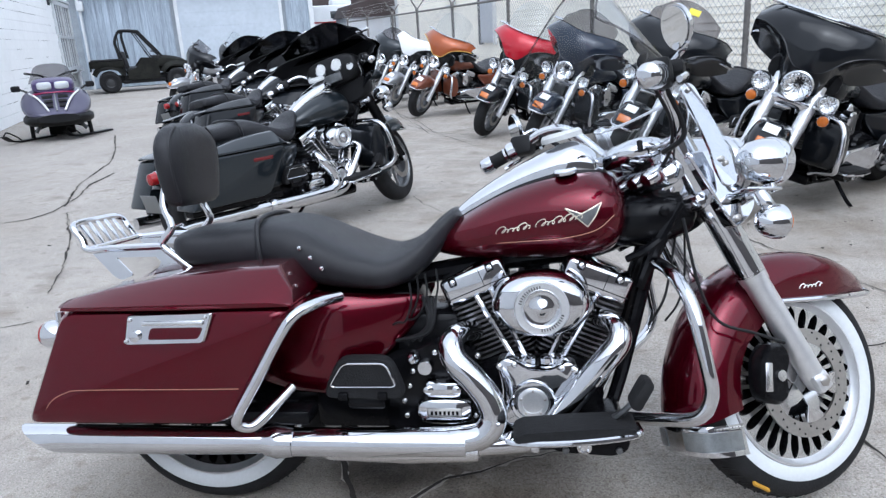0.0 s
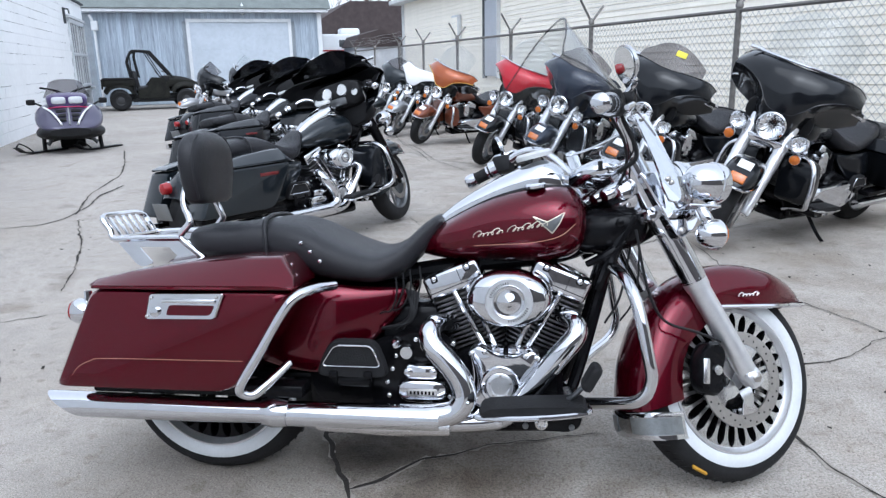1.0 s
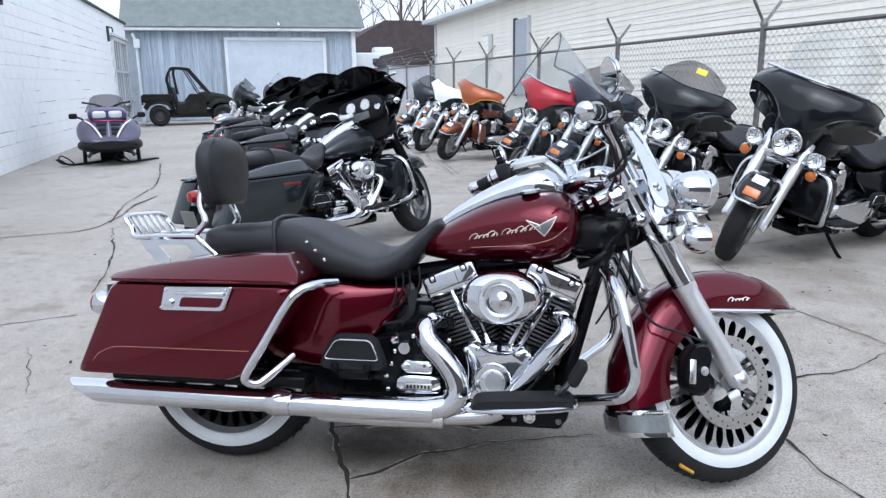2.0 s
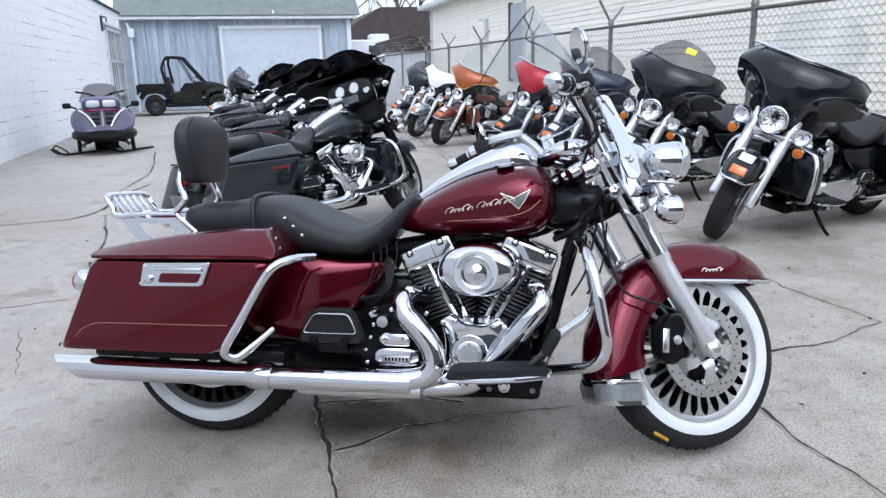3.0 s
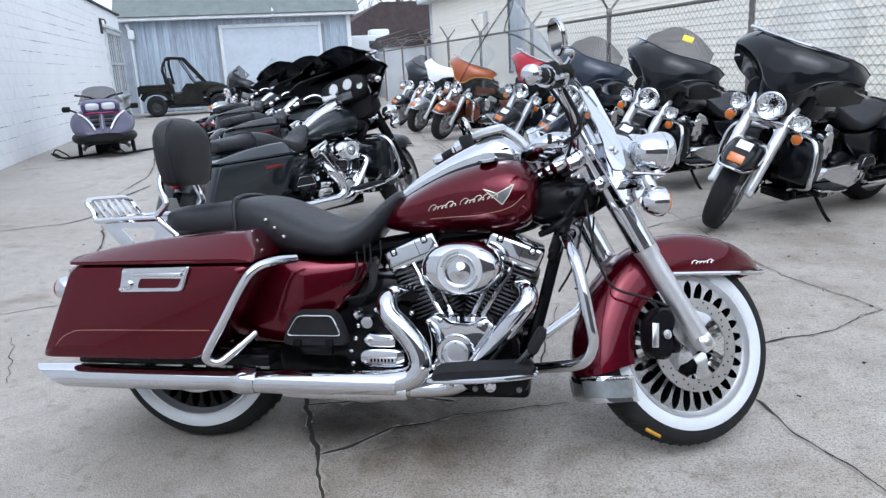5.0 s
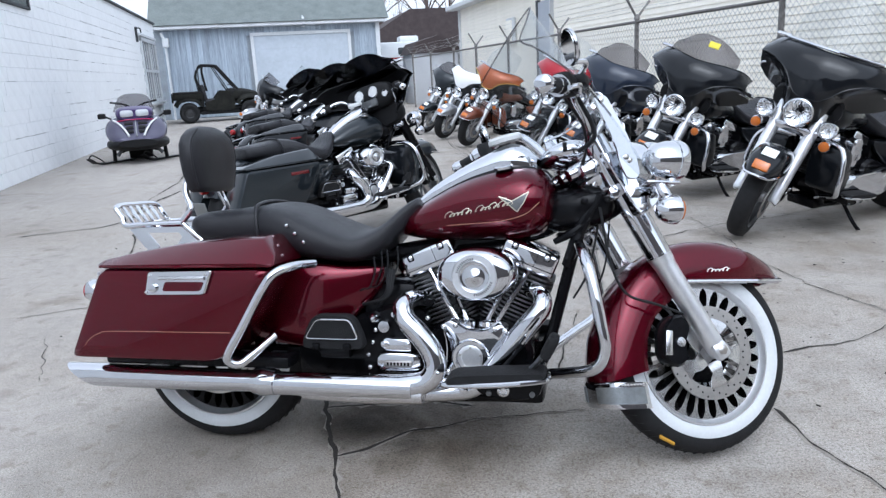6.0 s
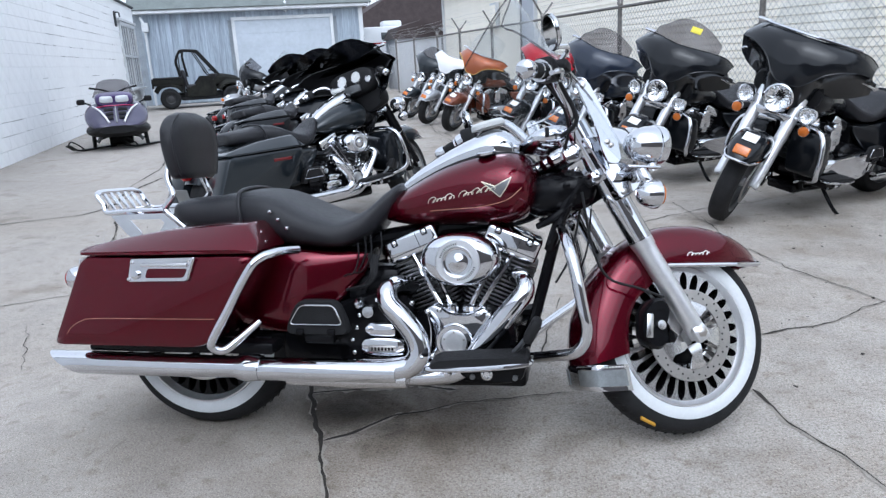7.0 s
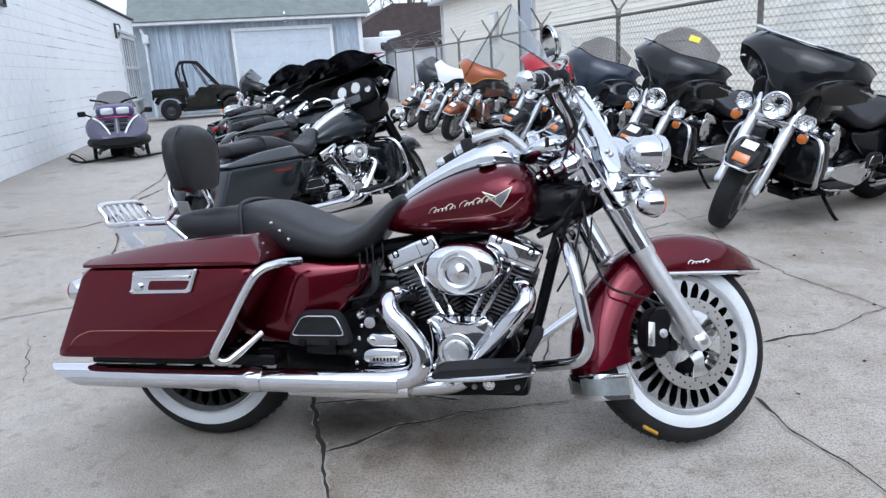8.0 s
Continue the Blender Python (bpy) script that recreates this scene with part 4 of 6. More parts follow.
def exhaust(bike, fine):
    n = 20 if fine else 12
    X = part("exhaust", tube([(-0.03, -0.10, 0.495), (-0.066, -0.17, 0.508), (-0.082, -0.222, 0.497), (-0.071, -0.248, 0.462), (-0.03, -0.255, 0.42), (0.008, -0.258, 0.368), (0.02, -0.262, 0.318), (-0.008, -0.265, 0.277), (-0.075, -0.267, 0.262), (-0.13, -0.267, 0.259)], [0.026, 0.029, 0.032, 0.033, 0.034, 0.034, 0.034, 0.034, 0.035, 0.036], n), CHROME, bike, "chrome exhaust with long muffler")
    part("front_pipe", tube([(0.29, -0.10, 0.53), (0.325, -0.16, 0.522), (0.33, -0.195, 0.49), (0.28, -0.205, 0.428), (0.212, -0.205, 0.342), (0.16, -0.205, 0.278), (0.09, -0.21, 0.236), (-0.1, -0.22, 0.228)], [0.024, 0.027, 0.03, 0.032, 0.032, 0.031, 0.03, 0.03], n), CHROME, X)
    part("mid_pipe", tube([(-0.05, -0.268, 0.258), (-0.25, -0.27, 0.257), (-0.5, -0.272, 0.258)], [0.037, 0.038, 0.036], n, 2), CHROME, X)
    part("under_shield", tube([(-0.02, -0.262, 0.236), (-0.2, -0.262, 0.234), (-0.4, -0.265, 0.236)], [0.03, 0.034, 0.028], n, 2), ALU, X)
    part("clamp", tube([(-0.485, -0.272, 0.26), (-0.53, -0.272, 0.262), (-0.56, -0.272, 0.262)], [0.040, 0.046, 0.039], n, 4), CHROME, X)
    bm = tube([(-0.545, -0.272, 0.262), (-0.7, -0.274, 0.262), (-0.95, -0.276, 0.264), (-1.155, -0.278, 0.266)], [0.033, 0.036, 0.038, 0.038], n, 4)
    for v in bm.verts:
        if v.co.x < -1.14:
            v.co.x += (0.268 - v.co.z) * 1.5 - 0.01
    part("muffler", bm, CHROME, X, "chrome muffler with slash-cut tip")
    bm = tube([(-0.3, 0.272, 0.26), (-0.545, 0.272, 0.262), (-0.7, 0.274, 0.262), (-0.95, 0.276, 0.264), (-1.155, 0.278, 0.266)], [0.03, 0.033, 0.036, 0.038, 0.038], n, 4)
    part("muffler", bm, CHROME, X, "chrome muffler with slash-cut tip")
    return X


def saddlebag(bike, s, material, fine, latch=True, guard=True):
    """A hard saddlebag with lid; s = -1 right, 1 left."""
    o = rounded([(-1.005, 0.63), (-1.127, 0.36), (-1.118, 0.348), (-0.63, 0.348), (-0.59, 0.366), (-0.445, 0.60), (-0.44, 0.633)], 0.03)
    B = part("saddlebag", pillow(o, [(s * 0.17, 0.03), (s * 0.19, 0), (s * 0.35, 0), (s * 0.372, 0.012), (s * 0.383, 0.045), (s * 0.388, 0.12)]), material, bike, "painted hard saddlebag with chrome latch")
    # lid: a faceted cap, its side sloping in to a flat top, its front end cut off at a slant
    rows = []
    for x, top, out in ((-1.012, 0.644, 0.368), (-0.995, 0.655, 0.378), (-0.90, 0.675, 0.388), (-0.74, 0.702, 0.392), (-0.58, 0.716, 0.392), (-0.478, 0.719, 0.390), (-0.440, 0.668, 0.384), (-0.428, 0.642, 0.378)):
        rise = top - 0.638
        slope = 0.075 * min(1, rise / 0.05)
        rows.append([(x, s * 0.17, 0.638), (x, s * out, 0.638), (x, s * (out + 0.001), 0.638 + rise * 0.12), (x, s * (out - slope * 0.85), 0.638 + rise * 0.9), (x, s * (out - slope), 0.638 + rise * 0.97), (x, s * (out - slope * 1.25), top), (x, s * 0.20, top), (x, s * 0.17, 0.638 + rise * 0.8)])
    part("lid", ring_loft(fresh(), rows), material, B, smooth=24)
    part("lid_lip", tube([(-1.0, s * 0.375, 0.635), (-0.75, s * 0.392, 0.638), (-0.43, s * 0.38, 0.64)], 0.005, 8), material, B)
    if latch:
        o = rounded([(-0.838, 0.553), (-0.64, 0.556), (-0.612, 0.628), (-0.822, 0.624)], 0.008)
        L = part("latch", pillow(o, [(s * 0.385, 0), (s * 0.396, 0), (s * 0.4, 0.04)]), CHROME, B, "chrome latch plate")
        part("recess", pillow(rounded([(-0.775, 0.566), (-0.652, 0.567), (-0.638, 0.594), (-0.765, 0.594)], 0.008), [(s * 0.396, 0), (s * 0.4025, 0)]), material, L)
        part("lock", lathe([(0.013, s * 0.395), (0.013, s * 0.408), (0.008, s * 0.41), (0, s * 0.41)], 16, "Y", (-0.805, 0, 0.575)), CHROME, L)
        part("handle_bar", box(-0.71, s * 0.404, 0.605, 0.15, 0.006, 0.01, 0.002), ALU, L)
        for x, z in ((-0.815, 0.613), (-0.632, 0.617), (-0.829, 0.562)):
            part("rivet", lathe([(0.005, s * 0.398), (0.005, s * 0.403), (0, s * 0.404)], 8, "Y", (x, 0, z)), ALU, L)
    else:
        part("reflector", box(-0.62, s * 0.388, 0.57, 0.14, 0.006, 0.022, 0.003), DARKRED, B)
    if fine:
        part("pinstripe", tube([(-1.08, s * 0.386, 0.365), (-1.05, s * 0.388, 0.408), (-1.01, s * 0.389, 0.43), (-0.96, s * 0.3895, 0.438), (-0.7, s * 0.3895, 0.44), (-0.57, s * 0.389, 0.441)], 0.0011, 5), GOLD, B)
    if not guard:
        return B
    part("guard_rail", tube([(-0.345, s * 0.27, 0.632), (-0.38, s * 0.345, 0.634), (-0.42, s * 0.39, 0.618), (-0.456, s * 0.405, 0.57), (-0.515, s * 0.41, 0.47), (-0.567, s * 0.41, 0.385), (-0.572, s * 0.40, 0.357), (-0.545, s * 0.385, 0.347), (-0.515, s * 0.36, 0.37), (-0.47, s * 0.30, 0.415)], 0.0132, 12), CHROME, bike, "bent chrome saddlebag guard rail")
    return B


def front_end(bike, m, fine, fork_material):
    for s in (-1, 1):
        L = part("fork_leg", tube([(0.822, s * 0.118, 0.302), (0.8, s * 0.118, 0.342), (0.648, s * 0.118, 0.597)], [v * (1 if fine else 1.12) for v in (0.026, 0.030, 0.0325)], 20, 3), SLIDER if fine else fork_material, bike, "aluminium fork slider with chrome cover", m=m)
        part("slider_cap", tube([(0.660, s * 0.118, 0.578), (0.641, s * 0.118, 0.609)], [0.0345, 0.0375], 20), SLIDER, L, m=m)
        top = (0.452, s * 0.118, 0.955) if fine else (0.505, s * 0.118, 0.858)
        part("tube_cover", tube([(0.645, s * 0.118, 0.602), (0.575, s * 0.118, 0.730), top], [v * (1 if fine else 1.05) for v in (0.0375, 0.0375, 0.037)], 24, 3), CHROME if fine else fork_material, L, m=m)
        part("slider_foot", box(0.813, s * 0.135, 0.316, 0.05, 0.03, 0.055, 0.012, m=pose(0, 0, 0, 0, -30)), SLIDER, L, m=m)
        part("axle_nut", lathe([(0.016, s * 0.118), (0.016, s * 0.152), (0.009, s * 0.156), (0, s * 0.156)], 6, "Y", (AXF, 0, AXZ)), STEEL, L, m=m)
        co = [(0.617, 0.315), (0.632, 0.28), (0.672, 0.268), (0.70, 0.29), (0.694, 0.34), (0.716, 0.39), (0.698, 0.425), (0.656, 0.422), (0.624, 0.385)]
        cal = part("brake_caliper", pillow(rounded(co, 0.025), [(s * 0.098, 0.0), (s * 0.138, 0.0), (s * 0.15, 0.12)]), ENGINE, L, "black brake caliper", m=m)
        part("badge", box(0.638, s * 0.149, 0.342, 0.022, 0.006, 0.072, 0.003, m=pose(0, 0, 0, 0, 6)), ALU, cal, m=m)
        part("bolt", lathe([(0.014, s * 0.14), (0.014, s * 0.156), (0, s * 0.157)], 12, "Y", (0.674, 0, 0.343)), ALU, cal, m=m)
        part("banjo", tube([(0.75, s * 0.13, 0.44), (0.735, s * 0.135, 0.47), (0.70, s * 0.13, 0.485)], 0.008, 8), CHROME, cal, m=m)
    part("lower_clamp", box(0.525, 0, 0.80, 0.09, 0.30, 0.045, 0.015, m=pose(0, 0, 0, 0, -RAKE)), CHROME, bike, m=m)
    return bike


def handlebar(bike, m, fine, mirrors=True):
    half = [(0.275, 0.37, 1.05), (0.318, 0.31, 1.078), (0.362, 0.26, 1.076), (0.398, 0.21, 1.03), (0.428, 0.15, 0.965), (0.44, 0.06, 0.94)]
    right = [(0.44, -0.06, 0.94), (0.43, -0.15, 0.935), (0.405, -0.2, 0.965), (0.36, -0.22, 1.03), (0.33, -0.26, 1.046), (0.28, -0.31, 1.035)]
    pts = half + right
    H = part("handlebar", tube(pts, 0.0145, 12), CHROME, bike, "chrome bent handlebar", m=m)
    for s in (-1, 1):
        a, b = (Vector((0.275, 0.37, 1.05)), Vector((0.20, 0.44, 1.012))) if s > 0 else (Vector((0.28, -0.31, 1.035)), Vector((0.192, -0.40, 0.998)))
        d = (b - a).normalized()
        part("grip", tube([a, a.lerp(b, 0.5), b], 0.021, 12), PAD, H, m=m)
        part("grip_cap", tube([b - d * 0.008, b + d * 0.012, b + d * 0.026, b + d * 0.034], [0.024, 0.026, 0.024, 0.013], 18), CHROME, H, m=m)
        part("grip_band", tube([a.lerp(b, 0.45), a.lerp(b, 0.52)], 0.0235, 14), CHROME, H, m=m)
        part("switch_box", box(a.x + 0.005, a.y, a.z + 0.003, 0.07, 0.055, 0.06, 0.014, m=pose(0, 0, 0, 0, 0, s * -48)), PLASTIC, H, m=m)
        part("switch_ring", tube([a + d * 0.018, a + d * 0.042], 0.03, 14), CHROME, H, m=m)
        c = a + Vector((0.05, -s * 0.025, 0.03))
        part("reservoir", box(c.x, c.y, c.z - 0.006, 0.05, 0.07, 0.034, 0.012, m=pose(0, 0, 0, 0, 0, s * -48)), PLASTIC, H, "black master cylinder", m=m)
        part("lever", tube([a + Vector((0.055, -s * 0.02, -0.005)), a.lerp(b, 0.5) + Vector((0.055, s * 0.03, -0.008)), b + Vector((0.055, s * 0.02, -0.012))], [0.009, 0.008, 0.007], 8), CHROME, H, m=m)
        if mirrors:
            part("mirror_stem", tube([c, c + Vector((0.01, s * 0.05, 0.03)), (0.29 if s > 0 else 0.258, s * (0.425 if s > 0 else 0.405), 1.09 if s > 0 else 1.06)], 0.007, 8), CHROME, H, m=m)
            mo = [(0.052 * math.cos(t) * (1.15 if math.cos(t) * s > 0 else 0.9), 0.047 * math.sin(t)) for t in (2 * math.pi * i / 28 for i in range(28))]
            M = m @ pose(0.29 if s > 0 else 0.258, s * (0.43 if s > 0 else 0.41), 1.125 if s > 0 else 1.098, -16, 0, 79)
            mi = part("mirror", pillow(mo, [(0.003, 0), (-0.004, 0.02), (-0.012, 0.2), (-0.017, 0.55)]), CHROME, H, "chrome rear-view mirror", m=M)
            part("glass", pillow([(x * 0.92, z * 0.9) for x, z in mo], [(0.004, 0), (0.0065, 0)]), MIRROR, mi, m=M)
    return H


def seat(bike):
    S = part("seat", loft_x(dense([(-0.605, 0.685, 0.795, 0.148), (-0.575, 0.665, 0.807, 0.160), (-0.52, 0.648, 0.806, 0.176), (-0.46, 0.632, 0.79, 0.190), (-0.40, 0.622, 0.762, 0.198), (-0.32, 0.616, 0.728, 0.20), (-0.25, 0.616, 0.712, 0.195), (-0.18, 0.64, 0.738, 0.158), (-0.12, 0.70, 0.79, 0.108), (-0.08, 0.752, 0.815, 0.068), (-0.06, 0.78, 0.805, 0.03)]), 32, 3.0), VINYL, bike, "black vinyl two-up seat", smooth=60)
    part("pillion", loft_x(dense([(-0.846, 0.715, 0.755, 0.07), (-0.838, 0.695, 0.772, 0.115), (-0.80, 0.684, 0.783, 0.14), (-0.72, 0.68, 0.787, 0.148), (-0.65, 0.672, 0.797, 0.154), (-0.59, 0.67, 0.80, 0.152)]), 32, 3.4), VINYL, S, smooth=60)
    part("welt", tube([(-0.578, 0.158, 0.68), (-0.583, 0.158, 0.75), (-0.593, 0.13, 0.797), (-0.60, 0.06, 0.809), (-0.602, 0, 0.811), (-0.60, -0.06, 0.809), (-0.593, -0.13, 0.797), (-0.583, -0.158, 0.75), (-0.578, -0.158, 0.68)], 0.0075, 8), VINYL, S)
    return S


def tank(bike, material, fine):
    T = part("fuel_tank", loft_x(dense([(-0.145, 0.70, 0.73, 0.03), (-0.11, 0.69, 0.76, 0.075), (-0.04, 0.68, 0.808, 0.115), (0.07, 0.676, 0.866, 0.14), (0.18, 0.675, 0.902, 0.162), (0.27, 0.68, 0.912, 0.168), (0.325, 0.695, 0.895, 0.155), (0.355, 0.73, 0.86, 0.12), (0.366, 0.77, 0.82, 0.05)]), 36, 2.35), material, bike, "painted teardrop fuel tank with emblem")
    part("dash_console", loft_x(dense([(-0.10, 0.72, 0.788, 0.03), (-0.02, 0.77, 0.855, 0.045), (0.08, 0.82, 0.915, 0.06), (0.17, 0.85, 0.958, 0.075), (0.23, 0.86, 0.98, 0.08), (0.28, 0.86, 0.965, 0.072), (0.31, 0.86, 0.94, 0.05)]), 20, 2.6), CHROME, T, "chrome dash console")
    part("gasket", loft_x(dense([(-0.108, 0.72, 0.772, 0.034), (-0.02, 0.77, 0.828, 0.052), (0.08, 0.82, 0.879, 0.068), (0.17, 0.85, 0.908, 0.084), (0.23, 0.86, 0.917, 0.089), (0.28, 0.86, 0.918, 0.081), (0.318, 0.86, 0.905, 0.058)]), 20, 2.8), PLASTIC, T)
    part("speedometer", lathe([(0.055, 0), (0.055, 0.012), (0.048, 0.02), (0, 0.02)], 28, "Z"), DIAL, T, m=pose(0.21, 0, 0.985, 0, -14, 0))
    for y in (-0.105, 0.105):
        part("filler_cap", lathe([(0.030, -0.004), (0.031, 0.003), (0.027, 0.006), (0, 0.0065)], 24, "Z"), CHROME, T, m=pose(0.212, y * 0.90, 0.905, -math.copysign(6, y), -8, 0))
    if fine:
        def side(x, z):
            # y of the tank's right face at (x, z)
            w = np.interp(x, (-0.09, -0.03, 0.07, 0.18, 0.27, 0.325), (0.075, 0.105, 0.14, 0.162, 0.168, 0.155))
            lo, hi = 0.678, np.interp(x, (-0.09, -0.03, 0.07, 0.18, 0.27, 0.325), (0.768, 0.813, 0.866, 0.902, 0.912, 0.895))
            q = abs((z - (lo + hi) / 2) / ((hi - lo) / 2))
            return -w * max(0.0, 1 - min(q, 0.99) ** 2.35) ** (1 / 2.35)
        # emblem script as plain slanted loops, winged shape behind its end
        for x0, turns, tall in ((0.036, 6, (0, 4)), (0.136, 8, (0, 3, 5))):
            pts = []
            for i in range(turns * 8 + 1):
                q = i / 8
                r = 0.0088 if int(q) in tall else 0.0046
                x = x0 + 0.0135 * q - r * 0.9 * math.sin(2 * math.pi * q)
                up = r * (1 - math.cos(2 * math.pi * q))
                pts.append((x + up * 0.5, 0.757 + (x - 0.04) * 0.19 + up))
            part("emblem_bar", tube([(a, side(a, b) - 0.0045, b) for a, b in pts], 0.0013, 5, 2), LETTER, T)
        wing = [(0.205, 0.820), (0.245, 0.806), (0.294, 0.832), (0.279, 0.80), (0.26, 0.774), (0.236, 0.794)]
        for q in ((wing[0], wing[1], wing[4], wing[5]), (wing[2], wing[3], wing[4], wing[1])):
            bm = fresh()
            rows = []
            for u in np.linspace(0, 1, 7):
                a = [q[0][k] + (q[3][k] - q[0][k]) * u for k in (0, 1)]
                b = [q[1][k] + (q[2][k] - q[1][k]) * u for k in (0, 1)]
                rows.append([(a[0] + (b[0] - a[0]) * v, side(a[0] + (b[0] - a[0]) * v, a[1] + (b[1] - a[1]) * v) - 0.0035, a[1] + (b[1] - a[1]) * v) for v in np.linspace(0, 1, 5)])
            ring_loft(bm, rows, False, False)
            part("emblem_plate", shell(bm, 0.001), GREYM, T)
        for (xa, za), (xb, zb) in zip(wing, wing[1:] + wing[:1]):
            part("emblem_bar", tube([(xa, side(xa, za) - 0.0045, za), ((xa + xb) / 2, side((xa + xb) / 2, (za + zb) / 2) - 0.0045, (za + zb) / 2), (xb, side(xb, zb) - 0.0045, zb)], 0.0016, 5, 2), LETTER, T)
        for pts in ([(-0.07, 0.715), (0.0, 0.728), (0.1, 0.737), (0.2, 0.745), (0.28, 0.765), (0.325, 0.80)],):
            part("pinstripe", tube([(a, side(a, b) - 0.004, b) for a, b in pts], 0.0012, 5), GOLD, T)
    return T


def chassis(bike, fine):
    F = part("frame", tube([(0.44, 0, 0.78), (0.30, 0, 0.70), (0.0, 0, 0.66), (-0.3, 0, 0.60), (-0.45, 0, 0.5)], 0.028, 10), ENGINE, bike, "black tubular steel frame")
    for s in (-1, 1):
        part("down_tube", tube([(0.455, s * 0.03, 0.76), (0.41, s * 0.06, 0.6), (0.345, s * 0.09, 0.36), (0.29, s * 0.12, 0.24), (0.22, s * 0.13, 0.20), (-0.3, s * 0.13, 0.20), (-0.4, s * 0.13, 0.3), (-0.42, s * 0.13, 0.5)], 0.018, 10), ENGINE, F)
    part("steering_head", tube([(0.425, 0, 0.93), (0.535, 0, 0.74)], 0.045, 16), ENGINE, F)
    part("neck_cover", loft_x(dense([(0.315, 0.72, 0.80, 0.055), (0.36, 0.70, 0.828, 0.085), (0.42, 0.70, 0.842, 0.098), (0.48, 0.712, 0.846, 0.092), (0.53, 0.735, 0.84, 0.07), (0.545, 0.76, 0.82, 0.05)]), 32, 2.6), ENGINE, F)
    for s in (-1, 1):
        part("neck_gusset", tube([(0.50, s * 0.075, 0.815), (0.445, s * 0.085, 0.72), (0.40, s * 0.075, 0.60)], [0.012, 0.02, 0.016], 10), ENGINE, F)
        part("neck_strut", tube([(0.47, s * 0.09, 0.745), (0.41, s * 0.095, 0.70), (0.365, s * 0.08, 0.675)], [0.01, 0.013, 0.01], 8), ENGINE, F)
        part("neck_bolt", lathe([(0.012, s * 0.09), (0.012, s * 0.104), (0.005, s * 0.107), (0, s * 0.107)], 10, "Y", (0.455, 0, 0.80)), ENGINE, F)
    part("swing_arm", box(-0.6, 0.0, 0.31, 0.5, 0.26, 0.06, 0.02), ENGINE, F)
    part("oil_pan", box(0.08, 0, 0.20, 0.5, 0.22, 0.07, 0.02), ENGINE, F)
    part("battery_box", box(-0.3, 0, 0.47, 0.26, 0.22, 0.28, 0.03), ENGINE, F)
    for s in (-1, 1):
        part("bag_support", box(-0.76, s * 0.235, 0.322, 0.64, 0.09, 0.04, 0.012), ENGINE, F)
    part("lower_frame", box(-0.33, 0, 0.33, 0.26, 0.34, 0.17, 0.03), ENGINE, F)
    # running boards
    for s in (-1, 1):
        b = part("footboard", pillow(rounded([(0.068, 0.298), (0.345, 0.322), (0.354, 0.330), (0.345, 0.340), (0.20, 0.333), (0.09, 0.324), (0.068, 0.314)], 0.006), [(s * 0.265, 0.02), (s * 0.28, 0), (s * 0.355, 0), (s * 0.368, 0.05)]), PAD, bike, "black rubber footboard with chrome edge")
        part("edge", tube([(0.062, s * 0.31, 0.297), (0.066, s * 0.355, 0.295), (0.2, s * 0.372, 0.304), (0.345, s * 0.362, 0.319), (0.356, s * 0.31, 0.324)], 0.0075, 8), CHROME, b)
        part("bracket", pillow(rounded([(0.145, 0.296), (0.155, 0.270), (0.20, 0.262), (0.30, 0.256), (0.335, 0.268), (0.342, 0.30), (0.33, 0.318)], 0.012), [(s * 0.12, 0), (s * 0.325, 0), (s * 0.335, 0.05)]), ENGINE, b)
        part("clevis", box(0.118, s * 0.335, 0.280, 0.022, 0.03, 0.026, 0.008), CHROME, b)
        for x, z in ((0.312, 0.272), (0.19, 0.272)):
            part("bolt", lathe([(0.008, s * 0.33), (0.008, s * 0.343), (0, s * 0.344)], 8, "Y", (x, 0, z)), GREYM, b)
        part("peg", lathe([(0.017, s * 0.32), (0.017, s * 0.345), (0.011, s * 0.350), (0.008, s * 0.345), (0, s * 0.345)], 14, "Y", (0.232, 0, 0.281)), ALU, b)
        p = part("passenger_board", pillow(rounded([(-0.405, 0.365), (-0.40, 0.40), (-0.365, 0.472), (-0.235, 0.472), (-0.205, 0.40), (-0.20, 0.365)], 0.03), [(s * 0.225, 0), (s * 0.25, 0), (s * 0.258, 0.06)]), PAD, bike, "folded-up passenger footboard with silver outline")
        part("outline", tube([(x, s * 0.261, z) for x, z in (lambda q: q + q[:1])(rounded([(-0.39, 0.398), (-0.352, 0.458), (-0.245, 0.458), (-0.218, 0.398)], 0.016))], 0.0026, 6, 1), CHROME, p)
        part("mount", box(-0.30, s * 0.225, 0.35, 0.10, 0.05, 0.035, 0.012), ENGINE, p)
        for x in (-0.355, -0.255):
            part("hinge", box(x, s * 0.26, 0.375, 0.025, 0.02, 0.02, 0.005), ENGINE, p)
    part("brake_pedal", tube([(0.25, -0.2, 0.27), (0.31, -0.3, 0.34), (0.352, -0.33, 0.395)], 0.012, 8, flat=0.6), GREYM, bike)
    part("pedal_pad", box(0.362, -0.325, 0.408, 0.03, 0.07, 0.075, 0.012, m=pose(0, 0, 0, 0, 28)), PAD, bike)
    part("side_stand", tube([(0.1, 0.17, 0.2), (0.1, 0.27, 0.09), (0.07, 0.34, 0.015)], 0.013, 8), ENGINE, bike)
    for s in (-1, 1):
        part("engine_guard", tube([(0.43, s * 0.05, 0.665), (0.442, s * 0.18, 0.672), (0.455, s * 0.28, 0.655), (0.475, s * 0.335, 0.6), (0.50, s * 0.36, 0.48), (0.51, s * 0.36, 0.41), (0.485, s * 0.345, 0.355), (0.42, s * 0.27, 0.32), (0.34, s * 0.16, 0.28), (0.31, s * 0.1, 0.25)], 0.0165, 12), CHROME, bike, "chrome engine guard bar")
    return F


